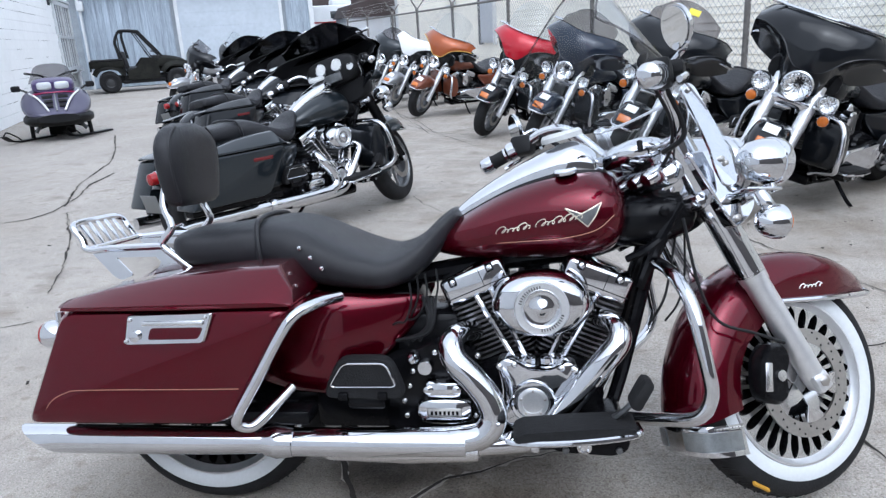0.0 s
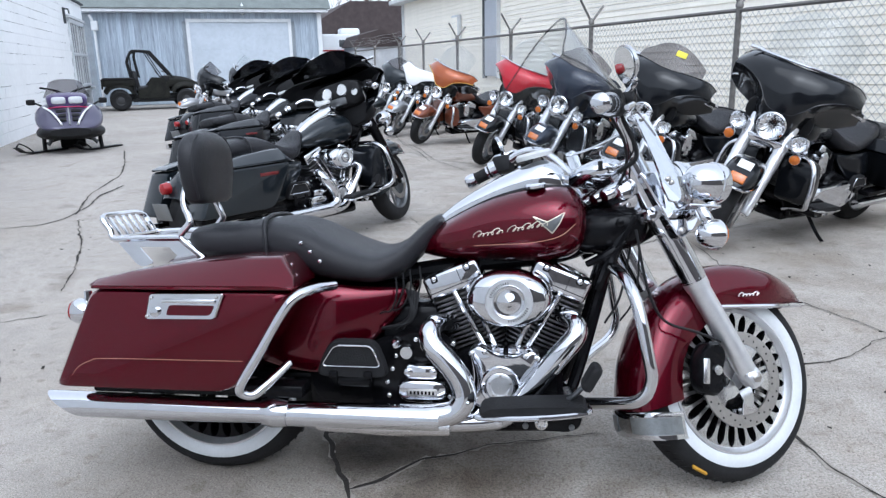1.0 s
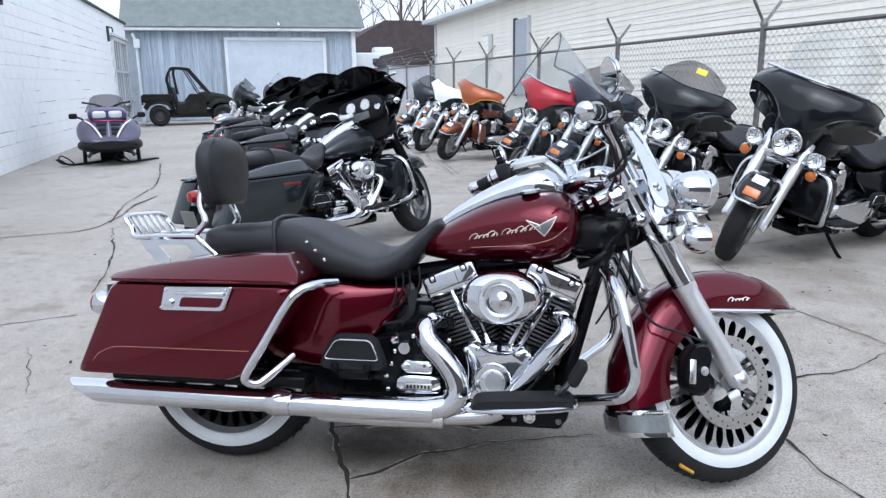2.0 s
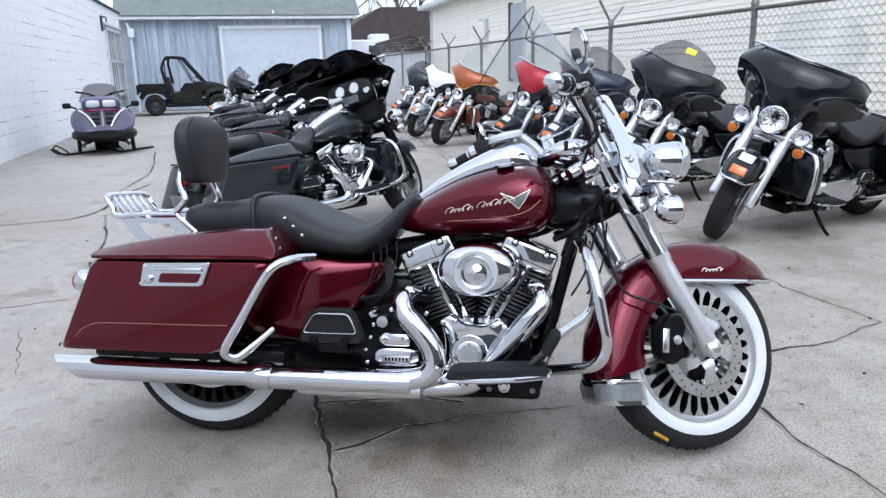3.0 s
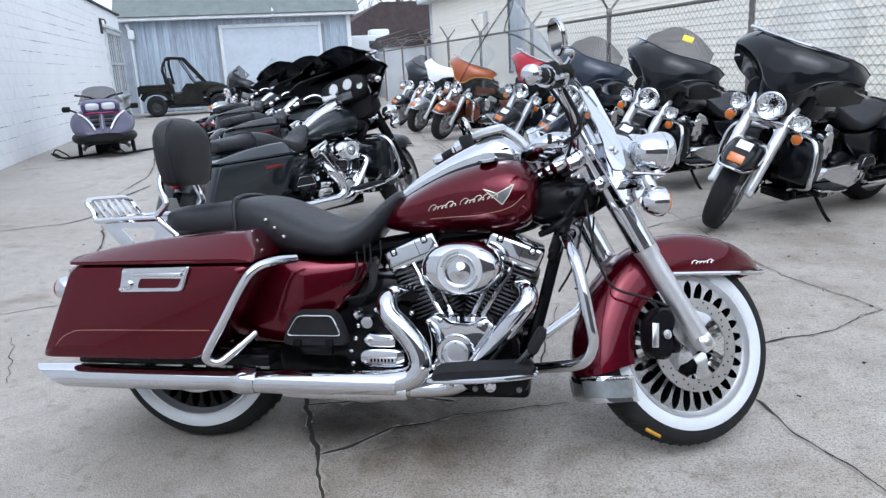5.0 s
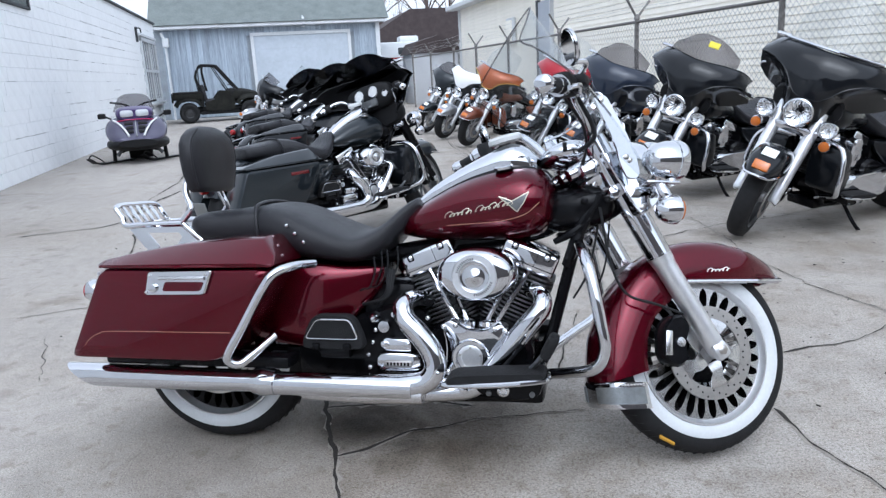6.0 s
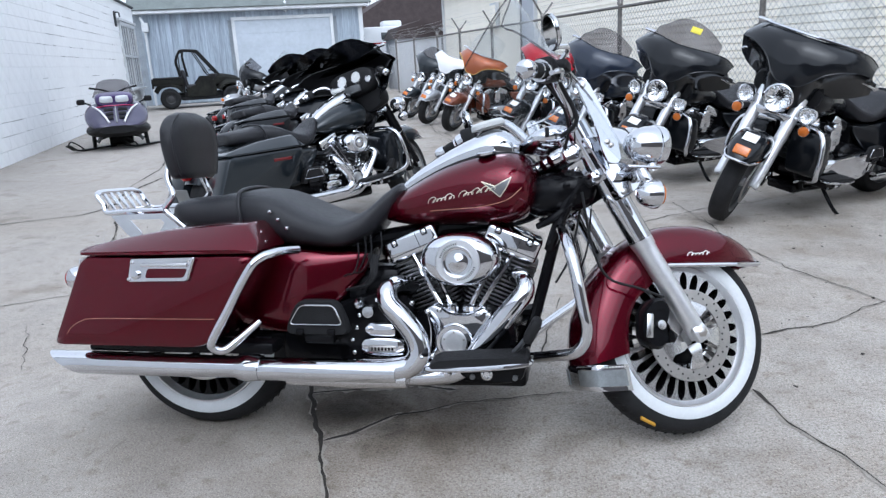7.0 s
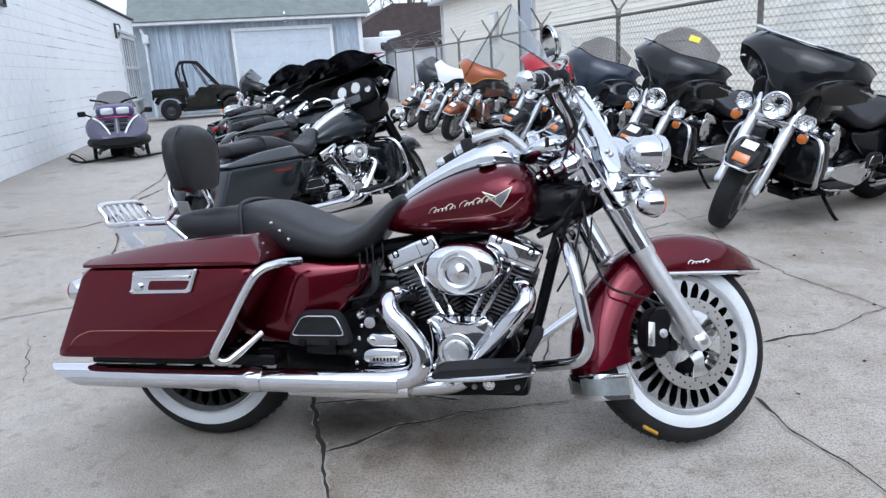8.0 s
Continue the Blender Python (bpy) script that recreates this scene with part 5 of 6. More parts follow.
def rear_end(bike, material, fine):
    bm = fresh()
    rings = []
    for i in range(25):
        f = radians(8 + 150 * i / 24)
        w, ro = 0.105, 0.352
        sec = [(-w, 0.20), (-w, ro - 0.05), (-w * 0.85, ro - 0.015), (-w * 0.4, ro), (0, ro + 0.003)]
        sec += [(-p[0], p[1]) for p in sec[-2::-1]]
        rings.append([(AXR + 0.02 + r * math.cos(f), y, AXZ + 0.03 + r * math.sin(f)) for y, r in sec])
    ring_loft(bm, rings, False, False)
    fd = part("rear_fender", shell(bm, 0.004), material, bike)
    part("tail_lamp", lathe([(0.036, 0.0), (0.04, -0.02), (0.034, -0.05), (0.02, -0.058), (0, -0.059)], 20, "X", (-1.10, 0, 0.54)), REDLENS, fd)
    part("number_plate", box(-1.17, 0, 0.40, 0.006, 0.18, 0.11, 0.002, m=pose(0, 0, 0, 0, -12)), PLATE, fd)
    for s in (-1, 1):
        signal(bike, -1.125 if fine else -1.04, s * (0.25 if fine else 0.12), 0.54, None, REDLENS, -1)
        # side cover
        part("side_cover", loft_x(dense([(-0.60, 0.37, 0.62, 0.03, s * 0.13), (-0.5, 0.355, 0.625, 0.04, s * 0.155), (-0.38, 0.36, 0.618, 0.045, s * 0.165), (-0.28, 0.43, 0.61, 0.035, s * 0.15), (-0.19, 0.52, 0.605, 0.02, s * 0.13), (-0.16, 0.57, 0.60, 0.008, s * 0.12)]), 20, 3.2), material, bike)
    return fd


def windscreen(bike, m, zlo, zhi, xlo, material, hw=0.26, tall=True, name="windshield"):
    """A curved clear screen leaning back."""
    bm = fresh()
    rows = []
    for j in range(13):
        v = j / 12
        z = zlo + (zhi - zlo) * v
        row = []
        for i in range(21):
            u = -1 + i / 10
            w = hw * (0.84 + 0.34 * v - 0.40 * v * v) if tall else hw * (1.0 - 0.12 * v * v)
            top = 1 - (0.34 if tall else 0.62) * v * abs(u) ** (2.2 if tall else 2.0)
            row.append((xlo - (zhi - zlo) * v * 0.62 - 0.11 * u * u, w * u, zlo + (z - zlo) * top))
        rows.append(row)
    ring_loft(bm, rows, False, False)
    w = part(name, shell(bm, 0.004), material, bike, "clear curved windshield" if tall else "smoked short windshield", m=m)
    w.visible_shadow = False
    if tall and hw < 0.3:
        rim = [r[0] for r in rows[4:]] + rows[-1][2:-2:3] + [r[-1] for r in rows[:3:-1]]
        part("edge_bead", tube(rim, 0.0028, 6, 2), SMOKE, w, m=m)
    return w


def batwing(bike, m, material, screen, fine, gauges=True, under=None, line=None):
    """Fork-mounted fairing: a swept convex shield over an undercut lower lip, with an inner dash."""
    def L(u, xs, ys):
        # smooth curve through the given stations
        u = abs(u)
        i = max(k for k in range(len(xs)) if xs[k] <= u + 1e-9)
        if i >= len(xs) - 1:
            return ys[-1]
        sl = [0.0] + [(ys[k + 1] - ys[k - 1]) / (xs[k + 1] - xs[k - 1]) for k in range(1, len(xs) - 1)] + [(ys[-1] - ys[-2]) / (xs[-1] - xs[-2])]
        h = xs[i + 1] - xs[i]
        t = (u - xs[i]) / h
        return ys[i] * (1 + 2 * t) * (1 - t) ** 2 + ys[i + 1] * t * t * (3 - 2 * t) + h * t * (1 - t) * (sl[i] * (1 - t) - sl[i + 1] * t)
    def edge(u):
        lo = L(u, (0, 0.16, 0.28, 0.42, 0.6, 0.8, 1), (0.795, 0.80, 0.825, 0.86, 0.885, 0.905, 0.945))
        crease = L(u, (0, 0.17, 0.28, 0.41, 0.61, 0.84, 1), (0.952, 0.955, 0.995, 1.055, 1.095, 1.108, 1.095))
        hi = L(u, (0, 0.4, 0.62, 0.78, 0.9, 1), (1.222, 1.222, 1.215, 1.203, 1.18, 1.135))
        return lo, crease, max(hi, crease + 0.03)
    def surf(off, shrink=1.0, rows_from=0, rows_to=16):
        rows = []
        for j in range(rows_from, rows_to + 1):
            row = []
            for i in range(41):
                u = -1 + i / 20
                lo, cr, hi = edge(u)
                plan = 0.635 - 0.27 * abs(u) ** 1.8
                if j <= 5:
                    t = j / 5
                    z, x = lo + (cr - lo) * t, plan - 0.21 * (1 - t) ** 0.7 * (0.12 + 0.88 * min(1, max(0, (abs(u) - 0.24) / 0.2)))
                else:
                    t = (j - 5) / 11
                    z, x = cr + (hi - cr) * (1.25 * t - 0.25 * t ** 3), plan - 0.02 * t - 0.10 * t ** 2 - 0.06 * max(0, t - 0.7)
                narrow = 1 - 0.09 * max(0, (z - 1.03) / 0.2)
                row.append((x - off, 0.435 * u * shrink * narrow, z))
            rows.append(row)
        bm = fresh()
        ring_loft(bm, rows, False, False)
        return bm
    Fg = part("fairing", shell(surf(0, 1.0, 5), 0.006), material, bike, "painted fork-mounted batwing fairing", m=m, smooth=26)
    part("undercut", shell(surf(0, 1.0, 0, 5), 0.006), under or material, Fg, m=m, smooth=26)
    if line:
        part("crease_line", tube([(0.637 - 0.27 * abs(u) ** 1.8, 0.435 * u, edge(u)[1]) for u in np.linspace(-1, 1, 25)], 0.006, 6, 2), line, Fg, "gold line along the fairing edge", m=m)
    part("inner_fairing", shell(surf(0.035, 0.965, 3), 0.006), PLASTIC, Fg, "black inner dash panel", m=m, smooth=50)
    tr = []
    for u in (-1, -0.96, -0.9, -0.8, -0.65, -0.4, 0, 0.4, 0.65, 0.8, 0.9, 0.96, 1):
        hi = edge(u)[2]
        tr.append((0.635 - 0.27 * abs(u) ** 1.8 - 0.150, 0.435 * u * (1 - 0.09 * max(0, (hi - 1.03) / 0.2)), hi))
    part("edge_trim", tube(tr, 0.004, 8, 4), material, Fg, m=m)
    part("lower_dash", loft_x(dense([(0.40, 0.80, 0.98, 0.19), (0.43, 0.79, 0.98, 0.22), (0.47, 0.80, 0.96, 0.22)]), 24, 3.2), PLASTIC, Fg, m=m)
    part("dash_pod", loft_x(dense([(0.33, 0.96, 1.10, 0.17), (0.345, 0.94, 1.13, 0.20), (0.38, 0.93, 1.13, 0.22), (0.42, 0.93, 1.12, 0.22)]), 24, 3.2), PLASTIC, Fg, m=m)
    for y, z, r in () if not gauges else ((-0.066, 1.06, 0.044), (0.066, 1.06, 0.044), (-0.165, 1.02, 0.027), (0.165, 1.02, 0.027)):
        M = m @ pose(0.335 + 0.12 * max(0, abs(y) - 0.1), y, z, 0, 14, 0)
        g = part("gauge", lathe([(r, 0.03), (r * 1.1, -0.012), (r * 1.0, -0.022), (r * 0.9, -0.014), (0, -0.014)], 20, "X"), CHROME, Fg, "round gauge with pale dial", m=M)
        part("dial", lathe([(0, -0.018), (r * 0.88, -0.017), (r * 0.88, -0.012), (0, -0.012)], 20, "X"), DIAL, g, m=M)
    if gauges:
        part("radio", box(0.335, 0, 0.985, 0.03, 0.16, 0.06, 0.01), GREYM, Fg, m=m)
    if screen == "tall":
        windscreen(bike, m, 1.19, 1.55, 0.475, CLEAR, 0.31)
        part("screen_strip", tube([(0.485 - 0.13 * abs(u) ** 2, 0.30 * u, 1.24 - 0.02 * u * u) for u in (-1, -0.6, -0.2, 0.2, 0.6, 1)], 0.009, 8), CHROME, Fg, m=m)
    elif screen == "short":
        windscreen(bike, m, 1.19, 1.41, 0.475, SMOKE, 0.29, False)
    elif screen == "dark":
        windscreen(bike, m, 1.17, 1.37, 0.475, DARKSCREEN, 0.33, False)
    lamp(bike, "headlamp", 0.655, 0, 0.855, 0.088, m)
    for s in (-1, 1):
        lamp(bike, "passing_lamp", 0.62, s * 0.205, 0.805, 0.056, m, 0.09)
        signal(bike, 0.61, s * 0.225, 0.70, m, AMBER)
    part("lamp_bar", tube([(0.56, -0.25, 0.77), (0.585, -0.15, 0.755), (0.60, 0, 0.75), (0.585, 0.15, 0.755), (0.56, 0.25, 0.77)], 0.014, 8), CHROME, bike, m=m)
    part("fork_brace", box(0.60, 0, 0.735, 0.03, 0.24, 0.05, 0.01), CHROME, bike, m=m)
    return Fg


# ---- the dark red motorcycle ----
def red_bike():
    m = steering(30, (-0.009, 0.030, 0))
    B = thing("motorcycle", pose(0, 0, 0, -8, 0, 0), "dark red touring motorcycle with whitewall tyres on its side stand", "motorcycle")
    wheel(B, "front_wheel", AXF, True, True, m)
    wheel(B, "rear_wheel", AXR + 0.034, True, True, None, True)
    chassis(B, True)
    engine(B, True)
    exhaust(B, True)
    tank(B, RED, True)
    rear_end(B, RED, True)
    for s in (-1, 1):
        saddlebag(B, s, RED, True)
    fender_front(B, RED, m, True)
    front_end(B, m, True, RED)
    handlebar(B, m, True)
    S = seat(B)
    for x, z in ((-0.462, 0.742), (-0.434, 0.717), (-0.405, 0.690)):
        part("stud", lathe([(0.006, 0), (0.006, 0.006), (0, 0.008)], 8, "Y"), CHROME, S, m=pose(x, -0.191 - (x + 0.462) * 0.12, z, 180))
    # nacelle, headlamp, passing lamps
    N = part("nacelle", loft_x(dense([(0.425, 0.83, 0.935, 0.07), (0.45, 0.80, 0.955, 0.105), (0.50, 0.785, 0.972, 0.125), (0.56, 0.79, 0.978, 0.122), (0.62, 0.80, 0.982, 0.104), (0.66, 0.805, 0.978, 0.094)]), 32, 2.3), CHROME, B, "chrome headlamp nacelle", m=m)
    part("black_band", lathe([(0.0935, -0.010), (0.096, -0.008), (0.096, 0.008), (0.0935, 0.010)], 32, "X", (0.652, 0, 0.892), ring=True), PLASTIC, N, m=m)
    for s in (-1, 1):
        # shaped cover outside the fork, leaning in at its top
        o = rounded([(0.452, 0.90), (0.522, 0.915), (0.548, 0.838), (0.60, 0.812), (0.634, 0.778), (0.612, 0.742), (0.558, 0.706)], 0.016)
        bm = pillow(o, [(s * 0.12, 0.03), (s * 0.176, 0), (s * 0.184, 0.015), (s * 0.187, 0.05)])
        for v in bm.verts:
            v.co.y -= s * (v.co.z - 0.70) * 0.10
        part("fork_panel", bm, CHROME, N, "chrome fork side cover", m=m)
        part("panel_bolt", lathe([(0.009, 0), (0.009, 0.006), (0.004, 0.008), (0, 0.008)], 12, "Y"), STEEL, N, m=m @ pose(0.565, s * 0.182, 0.735, 0 if s > 0 else 180))
    part("triple_tree", box(0.452, 0, 0.868, 0.10, 0.27, 0.055, 0.022, m=pose(0, 0, 0, 0, -RAKE)), CHROME, N, m=m)
    for y in (-0.085, -0.03, 0.03, 0.085):
        part("tree_cap", lathe([(0, -0.035), (0.018, -0.033), (0.022, -0.02), (0.022, 0.03)], 16, "X"), CHROME, N, m=m @ pose(0.41, y, 0.862, 0, -RAKE, 0))
    part("riser_cover", loft_x(dense([(0.335, 0.915, 0.93, 0.03), (0.355, 0.90, 0.952, 0.075), (0.40, 0.895, 0.972, 0.095), (0.45, 0.90, 0.972, 0.09), (0.49, 0.92, 0.955, 0.06)]), 24, 2.4), CHROME, N, "chrome handlebar riser cover", m=m)
    part("riser_slot", box(0.375, -0.088, 0.935, 0.012, 0.012, 0.03, 0.003), PLASTIC, N, m=m)
    lamp(B, "headlamp", 0.705, 0, 0.892, 0.090, m, 0.07)
    for s in (-1, 1):
        lamp(B, "passing_lamp", 0.664, s * 0.215, 0.868, 0.056, m, 0.10)
        part("lamp_mount", tube([(0.64, s * 0.215, 0.812), (0.645, s * 0.215, 0.79)], 0.018, 12), CHROME, B, m=m)
        part("lamp_plate", box(0.605, s * 0.215, 0.796, 0.105, 0.055, 0.009, 0.003), CHROME, B, m=m)
        part("signal_arm", tube([(0.600, s * 0.225, 0.790), (0.606, s * 0.235, 0.765), (0.622, s * 0.238, 0.745)], [0.017, 0.018, 0.014], 12), CHROME, B, m=m)
        M = m @ Matrix.Translation((0.634, s * 0.24, 0.716))
        sg = part("turn_signal", lathe([(0.038, 0.006), (0.0425, 0.0), (0.0425, -0.012), (0.038, -0.032), (0.027, -0.05), (0.012, -0.06), (0, -0.062)], 24, "X"), CHROME, B, "chrome bullet turn signal", m=M)
        part("lens", lathe([(0.037, 0.006), (0.033, 0.014), (0.016, 0.019), (0, 0.02)], 20, "X"), AMBER, sg, m=M)
    part("lamp_bar", tube([(0.63, -0.23, 0.796), (0.605, -0.14, 0.785), (0.61, 0, 0.78), (0.605, 0.14, 0.785), (0.63, 0.23, 0.796)], 0.012, 10), CHROME, B, "chrome lamp bar", m=m)
    # windshield with chrome side brackets
    windscreen(B, m, 0.80, 1.40, 0.675, CLEAR, 0.29)
    for s in (-1, 1):
        o = rounded([(0.424, 1.052), (0.448, 1.066), (0.466, 1.06), (0.515, 0.945), (0.535, 0.885), (0.54, 0.82), (0.528, 0.805), (0.498, 0.806), (0.482, 0.845), (0.478, 0.89), (0.462, 0.945)], 0.010)
        bm = pillow(o, [(s * 0.222, 0), (s * 0.228, 0), (s * 0.23, 0.02)])
        for v in bm.verts:
            v.co.y -= s * (v.co.z - 0.80) * 0.12
        part("windshield_bracket", bm, CHROME, B, "flat chrome windshield bracket", m=m)
        for x, z in ((0.502, 0.872), (0.512, 0.862), (0.446, 1.045)):
            part("bolt", lathe([(0.007, 0), (0.007, 0.006), (0, 0.008)], 8, "Y"), STEEL, B, m=m @ pose(x, s * (0.23 - (z - 0.80) * 0.12), z, 0 if s > 0 else 180))
    part("cross_strap", tube([(0.446, -0.20, 1.05), (0.47, -0.12, 1.05), (0.475, 0, 1.05), (0.47, 0.12, 1.05), (0.446, 0.20, 1.05)], 0.007, 8, flat=0.5), CHROME, B, m=m)
    # back rest on a chrome sissy bar
    R = part("backrest", fresh_backrest(), VINYL, B, "black vinyl passenger backrest pad")
    for y in (-1, 1):
        part("welt", tube([(-0.800 - 0.012 * v, y * (hw - 0.0035), 0.85 + 0.222 * v) for v, hw in ((0.05, 0.122), (0.3, 0.142), (0.55, 0.150), (0.72, 0.146), (0.86, 0.126), (0.95, 0.096))], 0.0035, 8), VINYL, R)
    for s in (-1, 1):
        part("sissy_bar", tube([(-0.765, s * 0.125, 0.665), (-0.82, s * 0.125, 0.71), (-0.862, s * 0.125, 0.745), (-0.862, s * 0.125, 0.758), (-0.836, s * 0.122, 0.79), (-0.838, s * 0.118, 0.81), (-0.856, s * 0.11, 0.86), (-0.85, s * 0.08, 0.94)], 0.0105, 12, 8), CHROME, B, "chrome backrest support bar")
        part("rack_side_plate", pillow(rounded([(-1.07, 0.735), (-0.84, 0.742), (-0.80, 0.70), (-0.84, 0.66), (-0.90, 0.665), (-0.872, 0.70), (-0.87, 0.718), (-1.0, 0.718), (-0.955, 0.668), (-0.99, 0.655), (-1.01, 0.665)], 0.008), [(s * 0.12, 0), (s * 0.126, 0)]), CHROME, B, "chrome rack side plate")
    
    K = part("luggage_rack", tube([(-0.86, -0.135, 0.748), (-1.0, -0.135, 0.745), (-1.075, -0.13, 0.742), (-1.095, -0.12, 0.768), (-1.122, -0.11, 0.806), (-1.13, 0, 0.81), (-1.122, 0.11, 0.806), (-1.095, 0.12, 0.768), (-1.075, 0.13, 0.742), (-1.0, 0.135, 0.745), (-0.86, 0.135, 0.748)], 0.0095, 10), CHROME, B, "chrome tube luggage rack with upright slats")
    for i in range(5):
        part("slat", box(-1.102, -0.078 + i * 0.039, 0.775, 0.007, 0.017, 0.078, 0.003, m=pose(0, 0, 0, 0, -34)), CHROME, K)
    part("cross_bar", tube([(-1.075, -0.13, 0.742), (-1.075, 0.13, 0.742)], 0.008, 8), CHROME, K)
    # cables and hoses
    for pts, r in (([(0.30, -0.30, 1.05), (0.352, -0.24, 1.036), (0.404, -0.218, 0.965), (0.412, -0.205, 0.925), (0.385, -0.16, 0.90)], 0.0065),
                   ([(0.29, -0.28, 1.02), (0.375, -0.215, 0.965), (0.41, -0.16, 0.91), (0.42, -0.08, 0.86)], 0.0045),
                   ([(0.50, -0.1, 0.78), (0.53, -0.14, 0.62), (0.575, -0.16, 0.53), (0.66, -0.165, 0.50), (0.735, -0.15, 0.47)], 0.004),
                   ([(0.31, 0.31, 1.07), (0.40, 0.2, 0.96), (0.45, 0.1, 0.85)], 0.007),
                   ([(0.50, -0.02, 0.74), (0.475, -0.06, 0.62), (0.455, -0.08, 0.56), (0.42, -0.08, 0.5)], 0.0035),
                   ([(0.53, 0.02, 0.72), (0.52, -0.03, 0.62), (0.50, -0.05, 0.55), (0.47, -0.04, 0.5)], 0.003)):
        part("cable", tube(pts, r, 8), PLASTIC, B, m=m if pts[0][2] > 1 else None)
    part("starter_housing", box(-0.15, -0.02, 0.50, 0.17, 0.22, 0.11, 0.03), ENGINE, B)
    for k, (x, z, y) in enumerate(((-0.175, 0.655, -0.13), (-0.15, 0.662, -0.15), (-0.125, 0.668, -0.12), (-0.19, 0.64, -0.16))):
        part("wire", tube([(x, y, z), (x + 0.004, y - 0.012, z - 0.05), (x - 0.012, y - 0.02, z - 0.095), (x - 0.035, y - 0.012, z - 0.125 + 0.008 * k), (x - 0.07, y, z - 0.12)], 0.0028, 6), PLASTIC, B)
    for i in range(4):
        part("hose", tube([(-0.16 + i * 0.012, -0.14 - i * 0.008, 0.60), (-0.14, -0.19, 0.55 - i * 0.01), (-0.17 - i * 0.02, -0.17, 0.49)], 0.005, 8), PLASTIC, B)
    return B


def fresh_backrest():
    """A thick upright pad with squared, softly rounded corners."""
    rings = []
    for j in range(19):
        v = j / 18
        hw = float(np.interp(v, (0, 0.05, 0.3, 0.55, 0.72, 0.86, 0.95, 1), (0.105, 0.122, 0.142, 0.150, 0.146, 0.126, 0.096, 0.055)))
        th = float(np.interp(v, (0, 0.06, 0.5, 0.8, 0.92, 1), (0.026, 0.034, 0.040, 0.038, 0.030, 0.014)))
        ring = []
        for i in range(36):
            a = 2 * math.pi * i / 36
            c, q = math.cos(a), math.sin(a)
            px, py = math.copysign(abs(q) ** 0.55, q), math.copysign(abs(c) ** 0.55, c)
            bulge = 0.006 * (1 - py * py) * max(0, px)
            ring.append((-0.822 - 0.012 * v + th * px + bulge, hw * py, 0.85 + 0.222 * v))
        rings.append(ring)
    return ring_loft(fresh(), rings)


red_bike()


# ---- the other motorcycles ----
def tourer(m, material, label, group, screen="tall", steer=28, white=False, second=None, gauges=False, under=None, line=None):
    sm = steering(steer)
    B = thing("motorcycle", m, label, "motorcycle", group)
    wheel(B, "front_wheel", AXF, white, False, sm)
    wheel(B, "rear_wheel", AXR, white, False, None, True)
    chassis(B, False)
    engine(B, False)
    exhaust(B, False)
    second = second or material
    tank(B, second, False)
    rear_end(B, second, False)
    for s in (-1, 1):
        saddlebag(B, s, second, False, False, False)
    fd = fender_front(B, second, sm, False, False)
    front_end(B, sm, False, ENGINE if gauges else SLIDER)
    handlebar(B, sm, False, False)
    seat(B)
    batwing(B, sm, material, screen, False, gauges, under, line)
    o = rounded([(-0.30, 0.30), (-0.24, 0.235), (0.12, 0.235), (0.20, 0.27), (0.21, 0.36), (0.14, 0.41), (-0.2, 0.43), (-0.28, 0.38)], 0.05)
    pc = part("primary_cover", pillow(o, [(0.13, 0), (0.20, 0), (0.225, 0.04), (0.235, 0.12)]), CHROME, B, "polished primary drive cover")
    part("derby_cover", lathe([(0.075, 0.22), (0.075, 0.245), (0.06, 0.252), (0, 0.255)], 28, "Y", (-0.19, 0, 0.335)), CHROME, pc)
    part("horn_cover", box(0.13, 0.17, 0.52, 0.075, 0.06, 0.11, 0.02), CHROME, B, "chrome horn cover")
    if screen != "none":
        for s in (-1,):
            part("mirror", box(0.345, s * 0.33, 1.222, 0.035, 0.10, 0.024, 0.011), CHROME, B, "chrome fairing mirror", m=sm)
    for s in (-1, 1):
        part("lower_fairing", pillow(rounded([(0.37, 0.33), (0.47, 0.35), (0.485, 0.5), (0.45, 0.66), (0.36, 0.64), (0.33, 0.45)], 0.05), [(s * 0.10, 0.05), (s * 0.13, 0), (s * 0.28, 0), (s * 0.315, 0.1), (s * 0.325, 0.3)]), COPPER if second == COPPER else BLACK, B, "glossy leg-shield fairing")
    part("fender_lamp", box(AXF + 0.272, 0, AXZ + 0.278, 0.02, 0.10, 0.062, 0.008, m=pose(0, 0, 0, 0, -38)), AMBER, fd, "amber fender tip reflector", m=sm)
    part("sticker", box(AXF + 0.150, 0.0, AXZ + 0.334, 0.075, 0.09, 0.004, 0.001, m=pose(0, 0, 0, 0, 25)), DECAL, fd, "white paper sticker", m=sm)
    part("fender_rim", tube([(AXF + 0.08, -0.117, AXZ + 0.212), (AXF + 0.2, -0.106, AXZ + 0.213), (AXF + 0.285, -0.078, AXZ + 0.217), (AXF + 0.318, -0.04, AXZ + 0.223), (AXF + 0.324, 0, AXZ + 0.226), (AXF + 0.318, 0.04, AXZ + 0.223), (AXF + 0.285, 0.078, AXZ + 0.217), (AXF + 0.2, 0.106, AXZ + 0.213), (AXF + 0.08, 0.117, AXZ + 0.212)], 0.008, 8), CHROME, fd, "chrome fender edge", m=sm)
    return B


def placed(front, heading, lean=-9):
    """The pose of a bike by the ground point of its front tyre and its heading in degrees."""
    h = radians(heading)
    return pose(front[0] - AXF * math.cos(h), front[1] - AXF * math.sin(h), 0, lean, 0, heading)


def yard(b, a):
    p = YARD @ Vector((b, a, 0))
    return (p.x, p.y)


